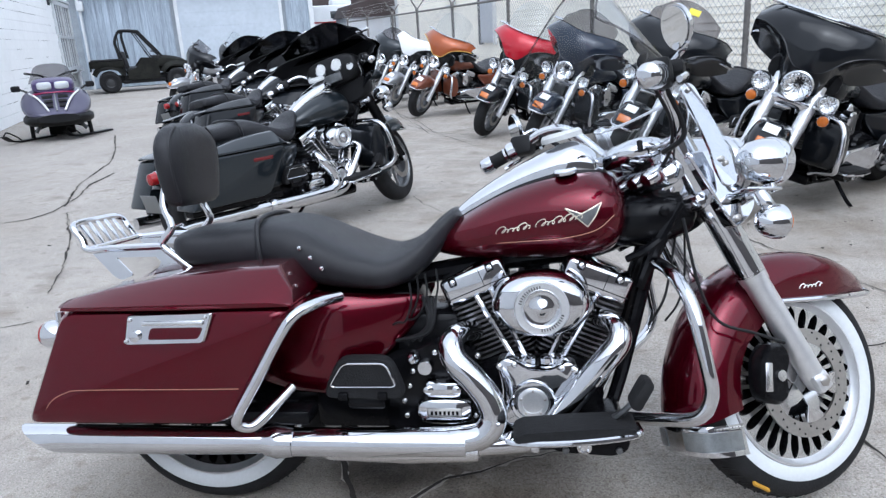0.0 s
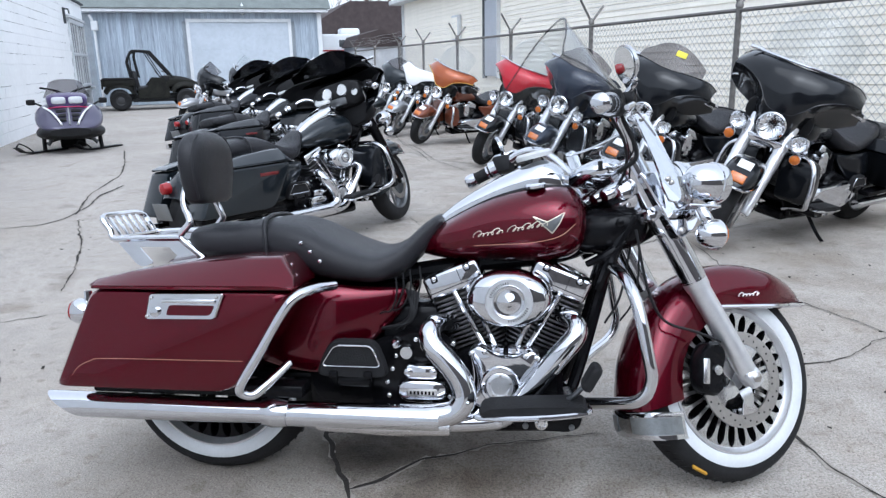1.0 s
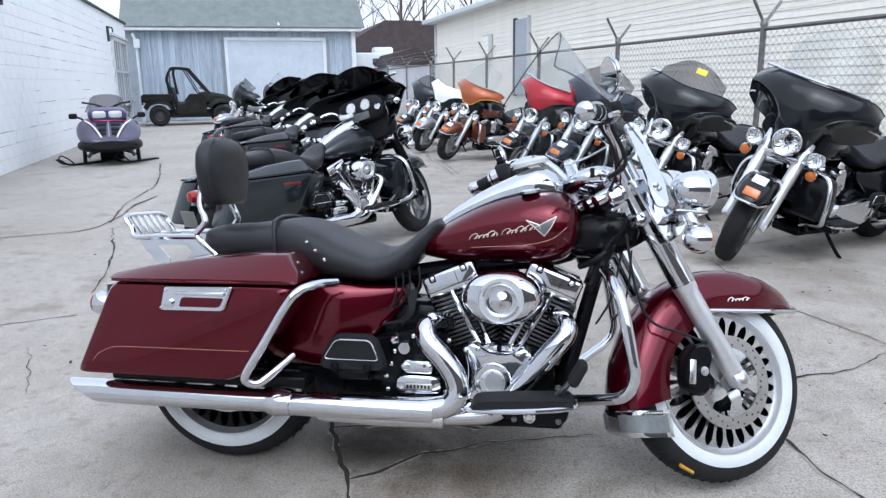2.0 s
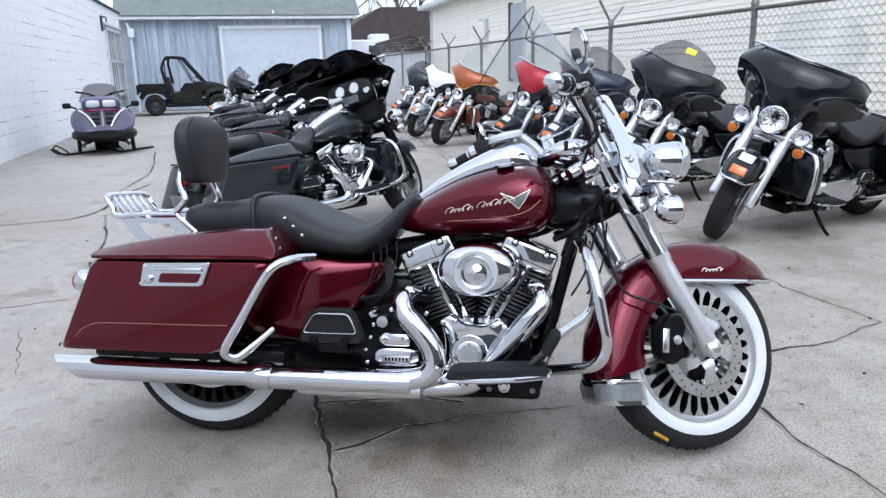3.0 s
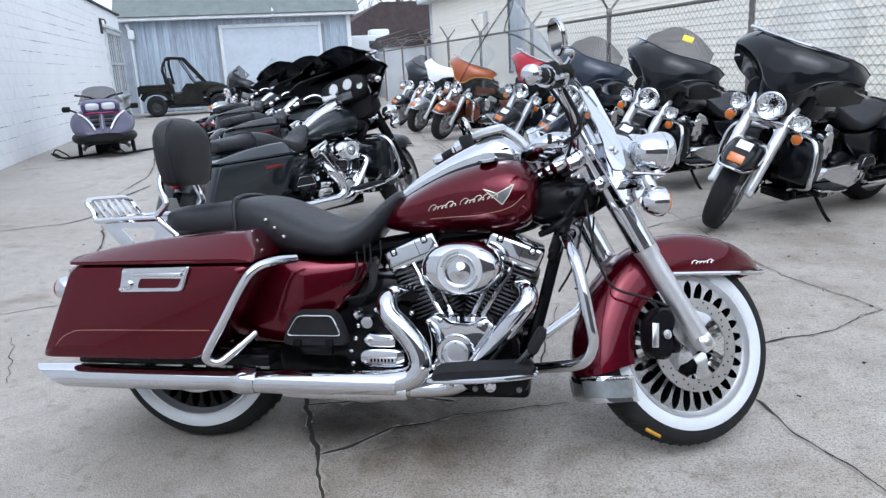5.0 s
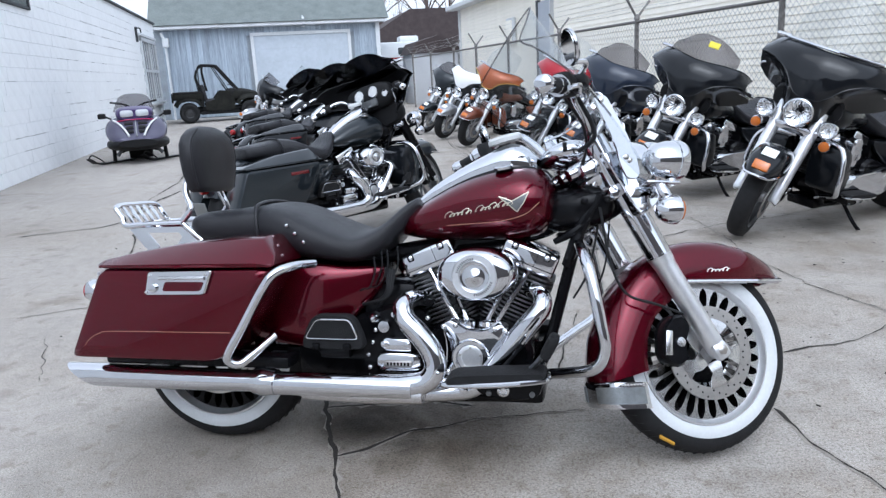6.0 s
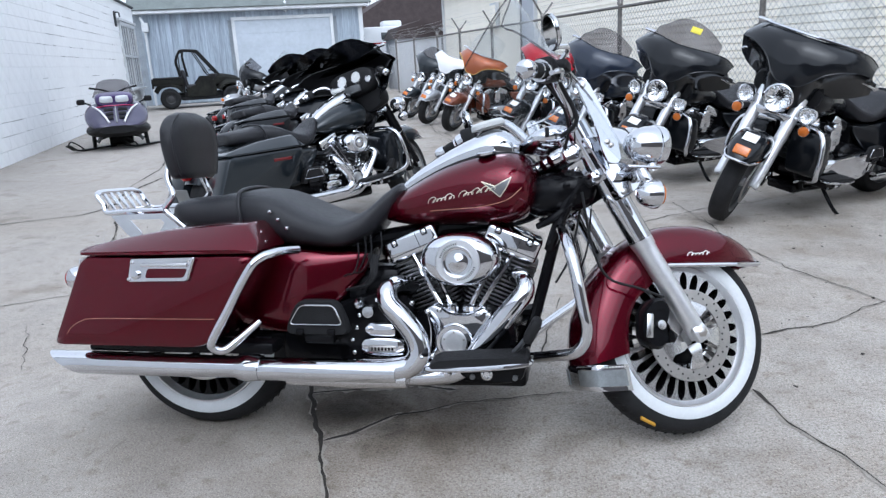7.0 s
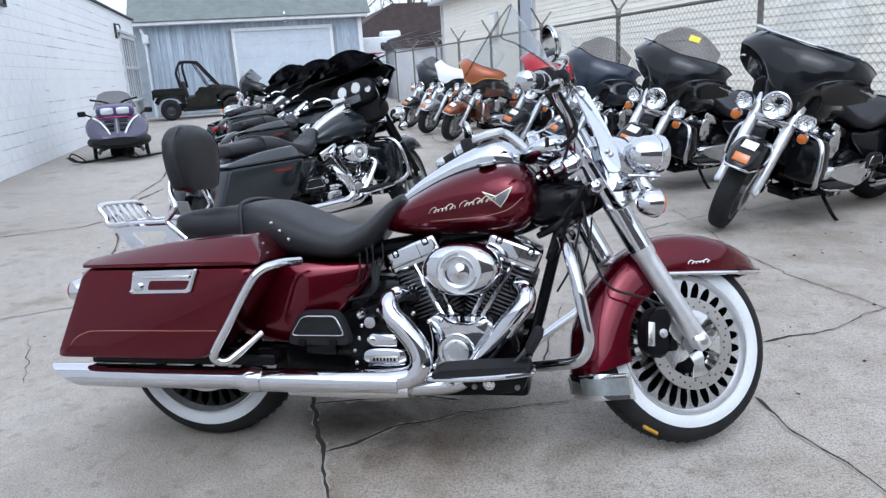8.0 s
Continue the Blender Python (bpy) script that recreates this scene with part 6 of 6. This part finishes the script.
EAST = "motorcycles parked along the fence"
HEAD = 180 + 25 + 14
tourer(placed(yard(2.58, 1.97), HEAD), BLACK, "black touring motorcycle with clear windshield and amber signals", EAST, "tall")
second = tourer(placed(yard(2.6, 3.45), HEAD), BLACK, "black touring motorcycle with smoked windshield", EAST, "short")
tourer(placed(yard(2.6, 4.92), HEAD), NAVY, "dark blue touring motorcycle with smoked windshield", EAST, "short")
tourer(placed(yard(2.65, 6.39), HEAD), BRIGHTRED, "red and black touring motorcycle with clear windshield", EAST, "tall", second=BLACK, under=BLACK)
tourer(placed(yard(2.63, 9.05), HEAD), ORANGE, "copper orange touring motorcycle with clear windshield", EAST, "tall", second=COPPER, under=BLACK, line=GOLDLINE)
tourer(placed(yard(2.62, 10.65), HEAD), WHITE, "white touring motorcycle without a windshield", EAST, "none", second=SILVER, under=CHARCOAL)
tourer(placed(yard(2.62, 12.19), HEAD), CHARCOAL, "dark grey touring motorcycle with smoked windshield", EAST, "short")
WEST = "motorcycles parked across the yard"
HW = 56
dark = tourer(placed((-0.91, 3.69), HW, -5), BLACK, "charcoal touring motorcycle with black fairing and gauges", WEST, "dark", 22, gauges=True, second=CHARCOAL)
plain = tourer(placed((-2.05, 6.2), HW + 4), BLACK, "black touring motorcycle with hard saddlebags", WEST, "dark")
copy_thing(plain, placed((-3.45, 8.85), HW + 4))
tourer(placed(yard(-0.85, 14.7), 204), BLACK, "black touring motorcycle with smoked windshield and silver trim", WEST, "short", second=SILVER)
tourer(placed(yard(-0.15, 16.0), 206), BLACK, "black touring motorcycle with a tall clear windshield", WEST, "tall")
# the second fence-side bike carries a yellow sticker on its screen
sticker = part("sticker", box(0, 0, 0, 0.004, 0.09, 0.05, 0.001), YELLOW, second, "yellow sticker on the windshield", m=steering(28) @ pose(0.388, 0.06, 1.35, 0, -32, 0))


# ---- snowmobile by the white wall ----
def snowmobile(m):
    S = thing("snowmobile", m, "purple and silver snowmobile with black skis and tinted windshield", "snowmobile")
    part("tunnel", box(-0.95, 0, 0.42, 1.7, 0.46, 0.30, 0.05), PLASTIC, S)
    part("track", pillow(rounded([(-1.7, 0.04), (-0.2, 0.02), (0.02, 0.25), (-0.1, 0.36), (-1.75, 0.36), (-1.85, 0.2)], 0.12), [(-0.20, 0.03), (-0.19, 0), (0.19, 0), (0.20, 0.03)]), RUBBER, S)
    part("seat", loft_x(dense([(-1.7, 0.55, 0.72, 0.16), (-1.3, 0.55, 0.78, 0.19), (-0.8, 0.55, 0.80, 0.18), (-0.45, 0.55, 0.78, 0.13)]), 20, 3), VINYL, S)
    part("hood", loft_x(dense([(-0.45, 0.42, 0.80, 0.38), (-0.15, 0.40, 0.82, 0.47), (0.15, 0.38, 0.83, 0.51), (0.4, 0.36, 0.73, 0.51), (0.62, 0.35, 0.58, 0.45), (0.78, 0.36, 0.49, 0.34), (0.84, 0.38, 0.44, 0.2)]), 36, 2.5), LAVENDER, S, "silver-lavender hood with purple graphics")
    part("belly_pan", loft_x(dense([(-0.4, 0.20, 0.50, 0.40), (0.1, 0.19, 0.48, 0.515), (0.45, 0.22, 0.465, 0.515), (0.70, 0.26, 0.45, 0.44), (0.86, 0.31, 0.43, 0.30)]), 28, 2.6), PLASTIC, S, "black belly pan and bumper")
    # dark purple lamp brow with two pale lamps, a red line under it
    part("lamp_brow", loft_x(dense([(0.02, 0.74, 0.99, 0.31), (0.2, 0.74, 0.985, 0.32), (0.33, 0.74, 0.95, 0.30), (0.38, 0.76, 0.92, 0.26)]), 28, 3.4), PURPLE, S, "dark purple lamp brow")
    for s in (-1, 1):
        part("headlamp", loft_x(dense([(0.33, 0.80, 0.925, 0.10, s * 0.128), (0.385, 0.80, 0.92, 0.108, s * 0.128), (0.40, 0.815, 0.90, 0.09, s * 0.128)]), 20, 4), PALELAMP, S, "wide clear headlamp")
    part("graphic_band", tube([(0.36, -0.31, 0.735), (0.40, -0.15, 0.755), (0.41, 0, 0.755), (0.40, 0.15, 0.755), (0.36, 0.31, 0.735)], 0.011, 8), PINK, S, "red graphic line")
    for k in range(3):
        x, z, w = 0.46 + 0.11 * k, 0.69 - 0.062 * k, 0.155 - 0.03 * k
        for s in (-1, 1):
            part("vent", box(x, s * (0.115 - 0.012 * k), z, 0.085, w, 0.02, 0.008, m=pose(0, 0, 0, s * -4, 27)), PLASTIC, S, "black hood vent")
    part("centre_bar", tube([(0.40, 0, 0.74), (0.58, 0, 0.63), (0.80, 0, 0.49)], 0.014, 8), SILVER, S)
    for s in (-1, 1):
        part("stripe", tube([(0.30, s * 0.36, 0.755), (0.48, s * 0.26, 0.69), (0.66, s * 0.175, 0.585), (0.80, s * 0.12, 0.49)], 0.017, 8), WHITE, S, "pale hood stripe")
        part("side_vent", box(0.40, s * 0.385, 0.648, 0.12, 0.13, 0.02, 0.008, m=pose(0, 0, 0, s * -28, 22)), PLASTIC, S)
        part("side_vent", box(0.56, s * 0.33, 0.545, 0.11, 0.14, 0.02, 0.008, m=pose(0, 0, 0, s * -24, 28)), PLASTIC, S)
        part("side_graphic", pillow(rounded([(-0.3, 0.50), (0.42, 0.46), (0.36, 0.58), (-0.2, 0.70)], 0.05), [(s * 0.44, 0), (s * 0.492, 0.02), (s * 0.498, 0.12)]), PURPLE, S)
        SK = pose(0.12, s * 0.44, 0, 0, 0, -46)
        ski = part("ski", pillow([(-0.42, 0.01), (0.30, 0.01), (0.44, 0.04), (0.56, 0.13), (0.545, 0.14), (0.43, 0.06), (0.29, 0.035), (-0.42, 0.035)], [(-0.06, 0), (0.06, 0)]), PLASTIC, S, "black plastic ski with raised loop", m=SK)
        part("loop", tube([(0.55, 0, 0.135), (0.48, 0, 0.19), (0.34, 0, 0.12), (0.24, 0, 0.04)], 0.012, 8), PLASTIC, ski, m=SK)
        part("spindle", tube([(0.14, s * 0.44, 0.03), (0.10, s * 0.43, 0.27)], 0.034, 8), PLASTIC, S)
        for z in (0.16, 0.26):
            part("suspension_arm", tube([(0.13, s * 0.43, z - 0.02), (0.16, s * 0.2, z + 0.05)], 0.016, 8), PLASTIC, S)
        part("spring", tube([(0.22, s * 0.38, 0.12), (0.2, s * 0.24, 0.32)], 0.03, 8), GREYM, S)
        part("mirror", pillow(rounded([(-0.03, -0.045), (0.05, -0.045), (0.06, 0.045), (-0.04, 0.05)], 0.02), [(s * 0.49, 0.1), (s * 0.51, 0), (s * 0.60, 0), (s * 0.62, 0.3)]), PLASTIC, S, m=pose(0.0, 0, 0.83))
        part("mirror_arm", tube([(0.05, s * 0.34, 0.74), (0.02, s * 0.44, 0.79), (0.0, s * 0.52, 0.83)], 0.016, 6), PLASTIC, S)
    bm = fresh()
    rows = [[(0.20 - 0.34 * v - 0.20 * u * u, (0.36 - 0.10 * v) * u, 0.90 + 0.30 * v * (1 - 0.22 * abs(u) ** 3)) for u in np.linspace(-1, 1, 17)] for v in np.linspace(0, 1, 8)]
    ring_loft(bm, rows, False, False)
    part("windshield", shell(bm, 0.006), SMOKE, S, "smoky tinted windshield")
    part("dash", loft_x(dense([(-0.4, 0.75, 0.90, 0.18), (-0.1, 0.75, 0.96, 0.23), (0.08, 0.78, 0.90, 0.2)]), 18, 2.5), PLASTIC, S)
    part("handlebar", tube([(-0.34, -0.40, 1.06), (-0.30, -0.2, 1.02), (-0.3, 0, 0.95), (-0.30, 0.2, 1.02), (-0.34, 0.40, 1.06)], 0.018, 8), PLASTIC, S)
    return S


snowmobile(YARD @ pose(-2.70, 11.15, 0, 0, 0, -82) @ Matrix.Scale(0.94, 4))


# ---- utility vehicle before the barn ----
CASTDARK = mat("dark_steel_rim", (0.05, 0.05, 0.052), 0.45, 0.5, 0, 0.2, 20)
def utility_vehicle(m):
    U = thing("utility_vehicle", m, "camouflage side-by-side utility vehicle with black roll cage", "utility vehicle")
    for x in (-0.98, 0.98):
        for s in (-1, 1):
            w = part("wheel", lathe([(0.15, s * 0.58), (0.25, s * 0.56), (0.31, s * 0.6), (0.32, s * 0.7), (0.31, s * 0.78), (0.25, s * 0.82), (0.15, s * 0.8)], 28, "Y", (x, 0, 0.32), ring=True), RUBBER, U)
            part("rim", lathe([(0.16, s * 0.6), (0.16, s * 0.78), (0.12, s * 0.75), (0.05, s * 0.77), (0, s * 0.77)], 20, "Y", (x, 0, 0.32)), CASTDARK, w)
            part("mudguard", tube([(x - 0.42, s * 0.62, 0.55), (x - 0.27, s * 0.64, 0.72), (x, s * 0.65, 0.78), (x + 0.27, s * 0.64, 0.72), (x + 0.42, s * 0.62, 0.55)], 0.045, 8, flat=2.4), CAMO, U)
    part("chassis", box(0, 0, 0.38, 2.5, 0.95, 0.22, 0.04), PLASTIC, U)
    part("skid_plate", box(0, 0, 0.30, 1.25, 1.22, 0.10, 0.03), PLASTIC, U)
    part("firewall", box(-0.52, 0, 0.66, 0.06, 1.2, 0.6, 0.02), PLASTIC, U)
    part("cargo_bed", box(-0.98, 0, 0.86, 0.95, 1.4, 0.22, 0.04), CAMO, U, "camouflage cargo bed")
    part("bed_rail", tube([(-1.44, -0.7, 0.98), (-0.52, -0.7, 0.98)], 0.025, 8), PLASTIC, U)
    part("bed_rail", tube([(-1.44, 0.7, 0.98), (-0.52, 0.7, 0.98)], 0.025, 8), PLASTIC, U)
    part("tailgate", box(-1.47, 0, 0.82, 0.05, 1.36, 0.3, 0.01), CAMO, U)
    part("hood", loft_x(dense([(0.42, 0.6, 1.06, 0.6), (0.75, 0.62, 1.04, 0.6), (1.1, 0.62, 0.97, 0.54), (1.36, 0.6, 0.84, 0.42)]), 20, 3.4), CAMO, U, "camouflage front hood")
    part("bumper", tube([(1.2, -0.45, 0.45), (1.5, -0.42, 0.5), (1.55, 0, 0.55), (1.5, 0.42, 0.5), (1.2, 0.45, 0.45)], 0.03, 8), PLASTIC, U)
    part("brush_guard", tube([(1.45, -0.45, 0.35), (1.62, -0.45, 0.5), (1.64, -0.45, 0.8), (1.55, -0.45, 0.92), (1.55, 0.45, 0.92), (1.64, 0.45, 0.8), (1.62, 0.45, 0.5), (1.45, 0.45, 0.35)], 0.028, 8), PLASTIC, U)
    part("front_rack", box(1.5, 0, 0.62, 0.3, 0.9, 0.42, 0.05), PLASTIC, U)
    sign = part("number_sign", box(1.50, -0.475, 0.66, 0.17, 0.02, 0.24, 0.03), YELLOW, U, "yellow sticker plate")
    for z in (0.60, 0.66, 0.72):
        part("bar", box(1.50, -0.487, z, 0.11, 0.006, 0.022, 0.002), PLASTIC, sign, "dark bar on the plate")
    for s in (-1, 1):
        part("seat", box(-0.2, s * 0.33, 0.66, 0.5, 0.55, 0.16, 0.05), VINYL, U)
        part("seat_back", box(-0.47, s * 0.33, 0.95, 0.14, 0.55, 0.55, 0.06, m=pose(0, 0, 0, 0, -10)), VINYL, U)
        part("door_net", pillow(rounded([(-0.42, 0.36), (0.46, 0.36), (0.50, 0.62), (0.36, 0.98), (0.05, 1.0), (-0.18, 0.72), (-0.46, 0.62)], 0.05), [(s * 0.64, 0), (s * 0.67, 0)]), CAMO, U)
        part("roll_cage", tube([(0.62, s * 0.62, 1.02), (0.42, s * 0.62, 1.28), (0.06, s * 0.6, 1.74), (-0.02, s * 0.6, 1.80), (-0.45, s * 0.6, 1.83), (-0.55, s * 0.6, 1.76), (-0.66, s * 0.62, 1.5), (-0.62, s * 0.62, 1.2), (-0.52, s * 0.62, 0.5)], 0.034, 8), PLASTIC, U, "black tubular roll cage")
        part("cage_brace", tube([(-0.40, s * 0.6, 1.82), (-0.44, s * 0.6, 1.6), (-0.36, s * 0.6, 1.0)], 0.022, 8), PLASTIC, U)
        part("cage_brace", tube([(-0.1, s * 0.6, 1.78), (0.1, s * 0.6, 1.4), (0.32, s * 0.6, 1.0)], 0.016, 8), PLASTIC, U)
    for x, z in ((-0.06, 1.77), (-0.48, 1.77), (0.40, 1.18)):
        part("cage_cross", tube([(x, -0.6, z), (x, 0.6, z)], 0.028, 8), PLASTIC, U)
    part("screen", box(-0.57, 0, 1.3, 0.015, 1.1, 0.7, 0), PLASTIC, U, "black rear cab screen")
    part("steering_wheel", lathe([(0.15, -0.012), (0.165, 0), (0.15, 0.012), (0.14, 0)], 20, "X", (0, 0, 0), ring=True), PLASTIC, U, m=pose(0.25, 0.33, 1.08, 0, -35))
    part("dash", box(0.42, 0, 0.95, 0.2, 1.2, 0.2, 0.05), PLASTIC, U)
    return U


utility_vehicle(YARD @ pose(-2.08, 23.7, 0, 0, 0, 6))

# ---- beyond the barn: shed, trailer, brown building, bare trees ----
BROWN = mat("brown_shingles", (0.055, 0.042, 0.042), 0.85, 0, 0, 0.3, 4, 0.4, 20)
GREYSHED = mat("grey_shed_siding", (0.48, 0.50, 0.54), 0.7, 0, 0, 0.12, 4)
CAMPER = mat("white_camper_panel", (0.66, 0.68, 0.70), 0.4, 0, 0, 0.08, 3)
BARK = mat("grey_brown_bark", (0.10, 0.075, 0.065), 0.9, 0, 0, 0.4, 3, 0.5, 20)
TWIG = mat("brown_twigs", (0.11, 0.075, 0.06), 0.9, 0, 0, 0.4, 6)
HEDGE = mat("dry_brown_brush", (0.10, 0.075, 0.06), 0.95, 0, 0, 0.5, 2, 0.8, 12)

shed = thing("garden_shed", YARD @ pose(6.05, 27.6, 0), "small grey shed with dark brown shingled roof", "shed")
part("wall", box(0, 0, 1.0, 1.5, 2.2, 2.0, 0.02), GREYSHED, shed)
part("roof", pillow([(-0.85, 1.95), (-0.6, 2.38), (0.3, 2.62), (0.9, 2.35), (1.35, 1.95)], [(-1.2, 0), (1.2, 0)]), BROWN, shed)
part("door", box(-0.1, -1.12, 0.9, 0.8, 0.04, 1.7, 0.01), GREYSHED, shed)
part("trim", box(-0.72, -1.12, 1.0, 0.08, 0.06, 2.0), TRIMW, shed)

trailer = thing("camper_trailer", YARD @ pose(5.2, 31.5, 0), "white camper trailer with small windows", "trailer")
part("body", box(0.2, 0, 1.55, 3.0, 2.2, 2.1, 0.12), CAMPER, trailer)
part("stripe", box(0.2, -1.105, 1.9, 2.9, 0.02, 0.06), REDLENS, trailer)
for x in (-0.7, 0.4, 1.2):
    part("window", box(x, -1.11, 2.2, 0.34, 0.03, 0.3, 0.02), PANE, trailer)
part("roof_vent", box(0.9, 0, 2.72, 0.9, 0.7, 0.32, 0.1), CAMPER, trailer)
for x in (-0.5, 0.9):
    part("wheel", lathe([(0.2, -1.1), (0.34, -1.08), (0.36, -1.0), (0.34, -0.9), (0.2, -0.88)], 20, "Y", (x, 0, 0.36), ring=True), RUBBER, trailer)

house = thing("brown_house", YARD @ pose(10.5, 47, 0), "low house with a large dark brown shingled roof", "house")
part("wall", box(0, 0, 1.5, 10, 8, 3.0), GREYSHED, house)
part("roof", pillow([(-5.6, 2.9), (-2.0, 5.0), (2.0, 5.0), (5.6, 2.9)], [(-4.6, 0), (4.6, 0)]), BROWN, house)
part("window", box(-2.2, -4.02, 1.8, 1.2, 0.06, 1.0), PANE, house)
part("window", box(1.6, -4.02, 1.8, 1.2, 0.06, 1.0), PANE, house)


def bare_tree(m, h, seed, leafy=0.0):
    """A leafless tree: trunk, limbs and a haze of twigs."""
    rnd = random.Random(seed)
    T = thing("bare_tree", m, "leafless grey-brown tree behind the buildings", "tree", "bare trees beyond the yard")
    part("trunk", tube([(0, 0, 0), (0.1, 0.05, h * 0.3), (0.0, 0.1, h * 0.6), (0.15, 0.0, h * 0.9)], [0.22, 0.17, 0.11, 0.03], 8, 4), BARK, T)
    twigs = fresh()
    def grow(p, d, length, r, depth, bm):
        q = p + d * length * 0.5 + Vector((rnd.uniform(-1, 1), rnd.uniform(-1, 1), rnd.uniform(0, 1))) * length * 0.08
        e = q + (d + Vector((rnd.uniform(-0.3, 0.3), rnd.uniform(-0.3, 0.3), rnd.uniform(0, 0.35)))).normalized() * length * 0.5
        tube([p, q, e], [r, r * 0.75, r * 0.45], 5 if depth < 2 else 3, 2, bm)
        if depth < 4:
            for k in range(3 if depth < 3 else 4):
                nd = (d + Vector((rnd.uniform(-0.9, 0.9), rnd.uniform(-0.9, 0.9), rnd.uniform(-0.1, 0.7)))).normalized()
                grow(e if k else q, nd, length * rnd.uniform(0.5, 0.72), r * 0.5, depth + 1, twigs if depth >= 1 else bm)
    for i in range(7):
        a, z = rnd.uniform(0, 6.28), h * rnd.uniform(0.25, 0.8)
        bm = fresh()
        grow(Vector((0.05, 0.05, z)), Vector((math.cos(a), math.sin(a), rnd.uniform(0.5, 1.2))).normalized(), h * 0.28, 0.07, 0, bm)
        part("limb", bm, BARK, T)
    tagged(part("twig_mass", twigs, TWIG, T), kind="stuff")
    return T


for i, (b, a, h) in enumerate(((7.2, 52, 13), (9.0, 56, 12), (5.6, 60, 14), (13.5, 60, 15), (17, 66, 14), (20.5, 62, 13), (11, 70, 13))):
    bare_tree(YARD @ pose(b, a, 0, 0, 0, i * 70), h, i)

# brush along the far side of the lot
rnd = random.Random(5)
bm = fresh()
for i in range(900):
    x, y = rnd.uniform(-14, 32), rnd.uniform(70, 78)
    z0, z1 = 0, rnd.uniform(2, 6)
    p = YARD @ Vector((x, y, 0))
    tube([p, p + Vector((rnd.uniform(-0.8, 0.8), rnd.uniform(-0.8, 0.8), z1 * 0.6)), p + Vector((rnd.uniform(-1.8, 1.8), rnd.uniform(-1.5, 1.5), z1))], [0.12, 0.10, 0.03], 3, 1, bm)
tagged(part("brush", bm, HEDGE, None, "dry brown brush along the far lot edge"), category="brush", kind="stuff")

# ---- unseen wall added behind the viewpoint to darken reflections ----
SOUTH = mat("dull_brick_wall", (0.15, 0.135, 0.128), 0.85, 0, 0, 0.3, 2, 0.4, 10)
setting("wall_south", box(4.0, -12.5, 2.7, 56.0, 0.4, 5.4), SOUTH, "unseen plain dull wall added to darken reflections", YARD, category="wall")

# ---- small litter on the concrete ----
rnd = random.Random(11)
bm = fresh()
for i in range(260):
    x, y = (rnd.uniform(1.0, 3.4), rnd.uniform(0.2, 4.2)) if i % 3 else (rnd.uniform(-4, 0.6), rnd.uniform(0.5, 6))
    r = rnd.uniform(0.002, 0.008) * (1.5 if i % 9 == 0 else 1)
    box(x, y, r * 0.12 + 0.001, r * 2, r * rnd.uniform(0.8, 1.8), r * 0.3, 0, bm, m=pose(0, 0, 0, rnd.uniform(-15, 15), rnd.uniform(-15, 15), rnd.uniform(0, 180)))
tagged(part("litter", bm, DIRT, None, "scattered dry leaf scraps and grit on the concrete", smooth=0), category="litter", kind="stuff")
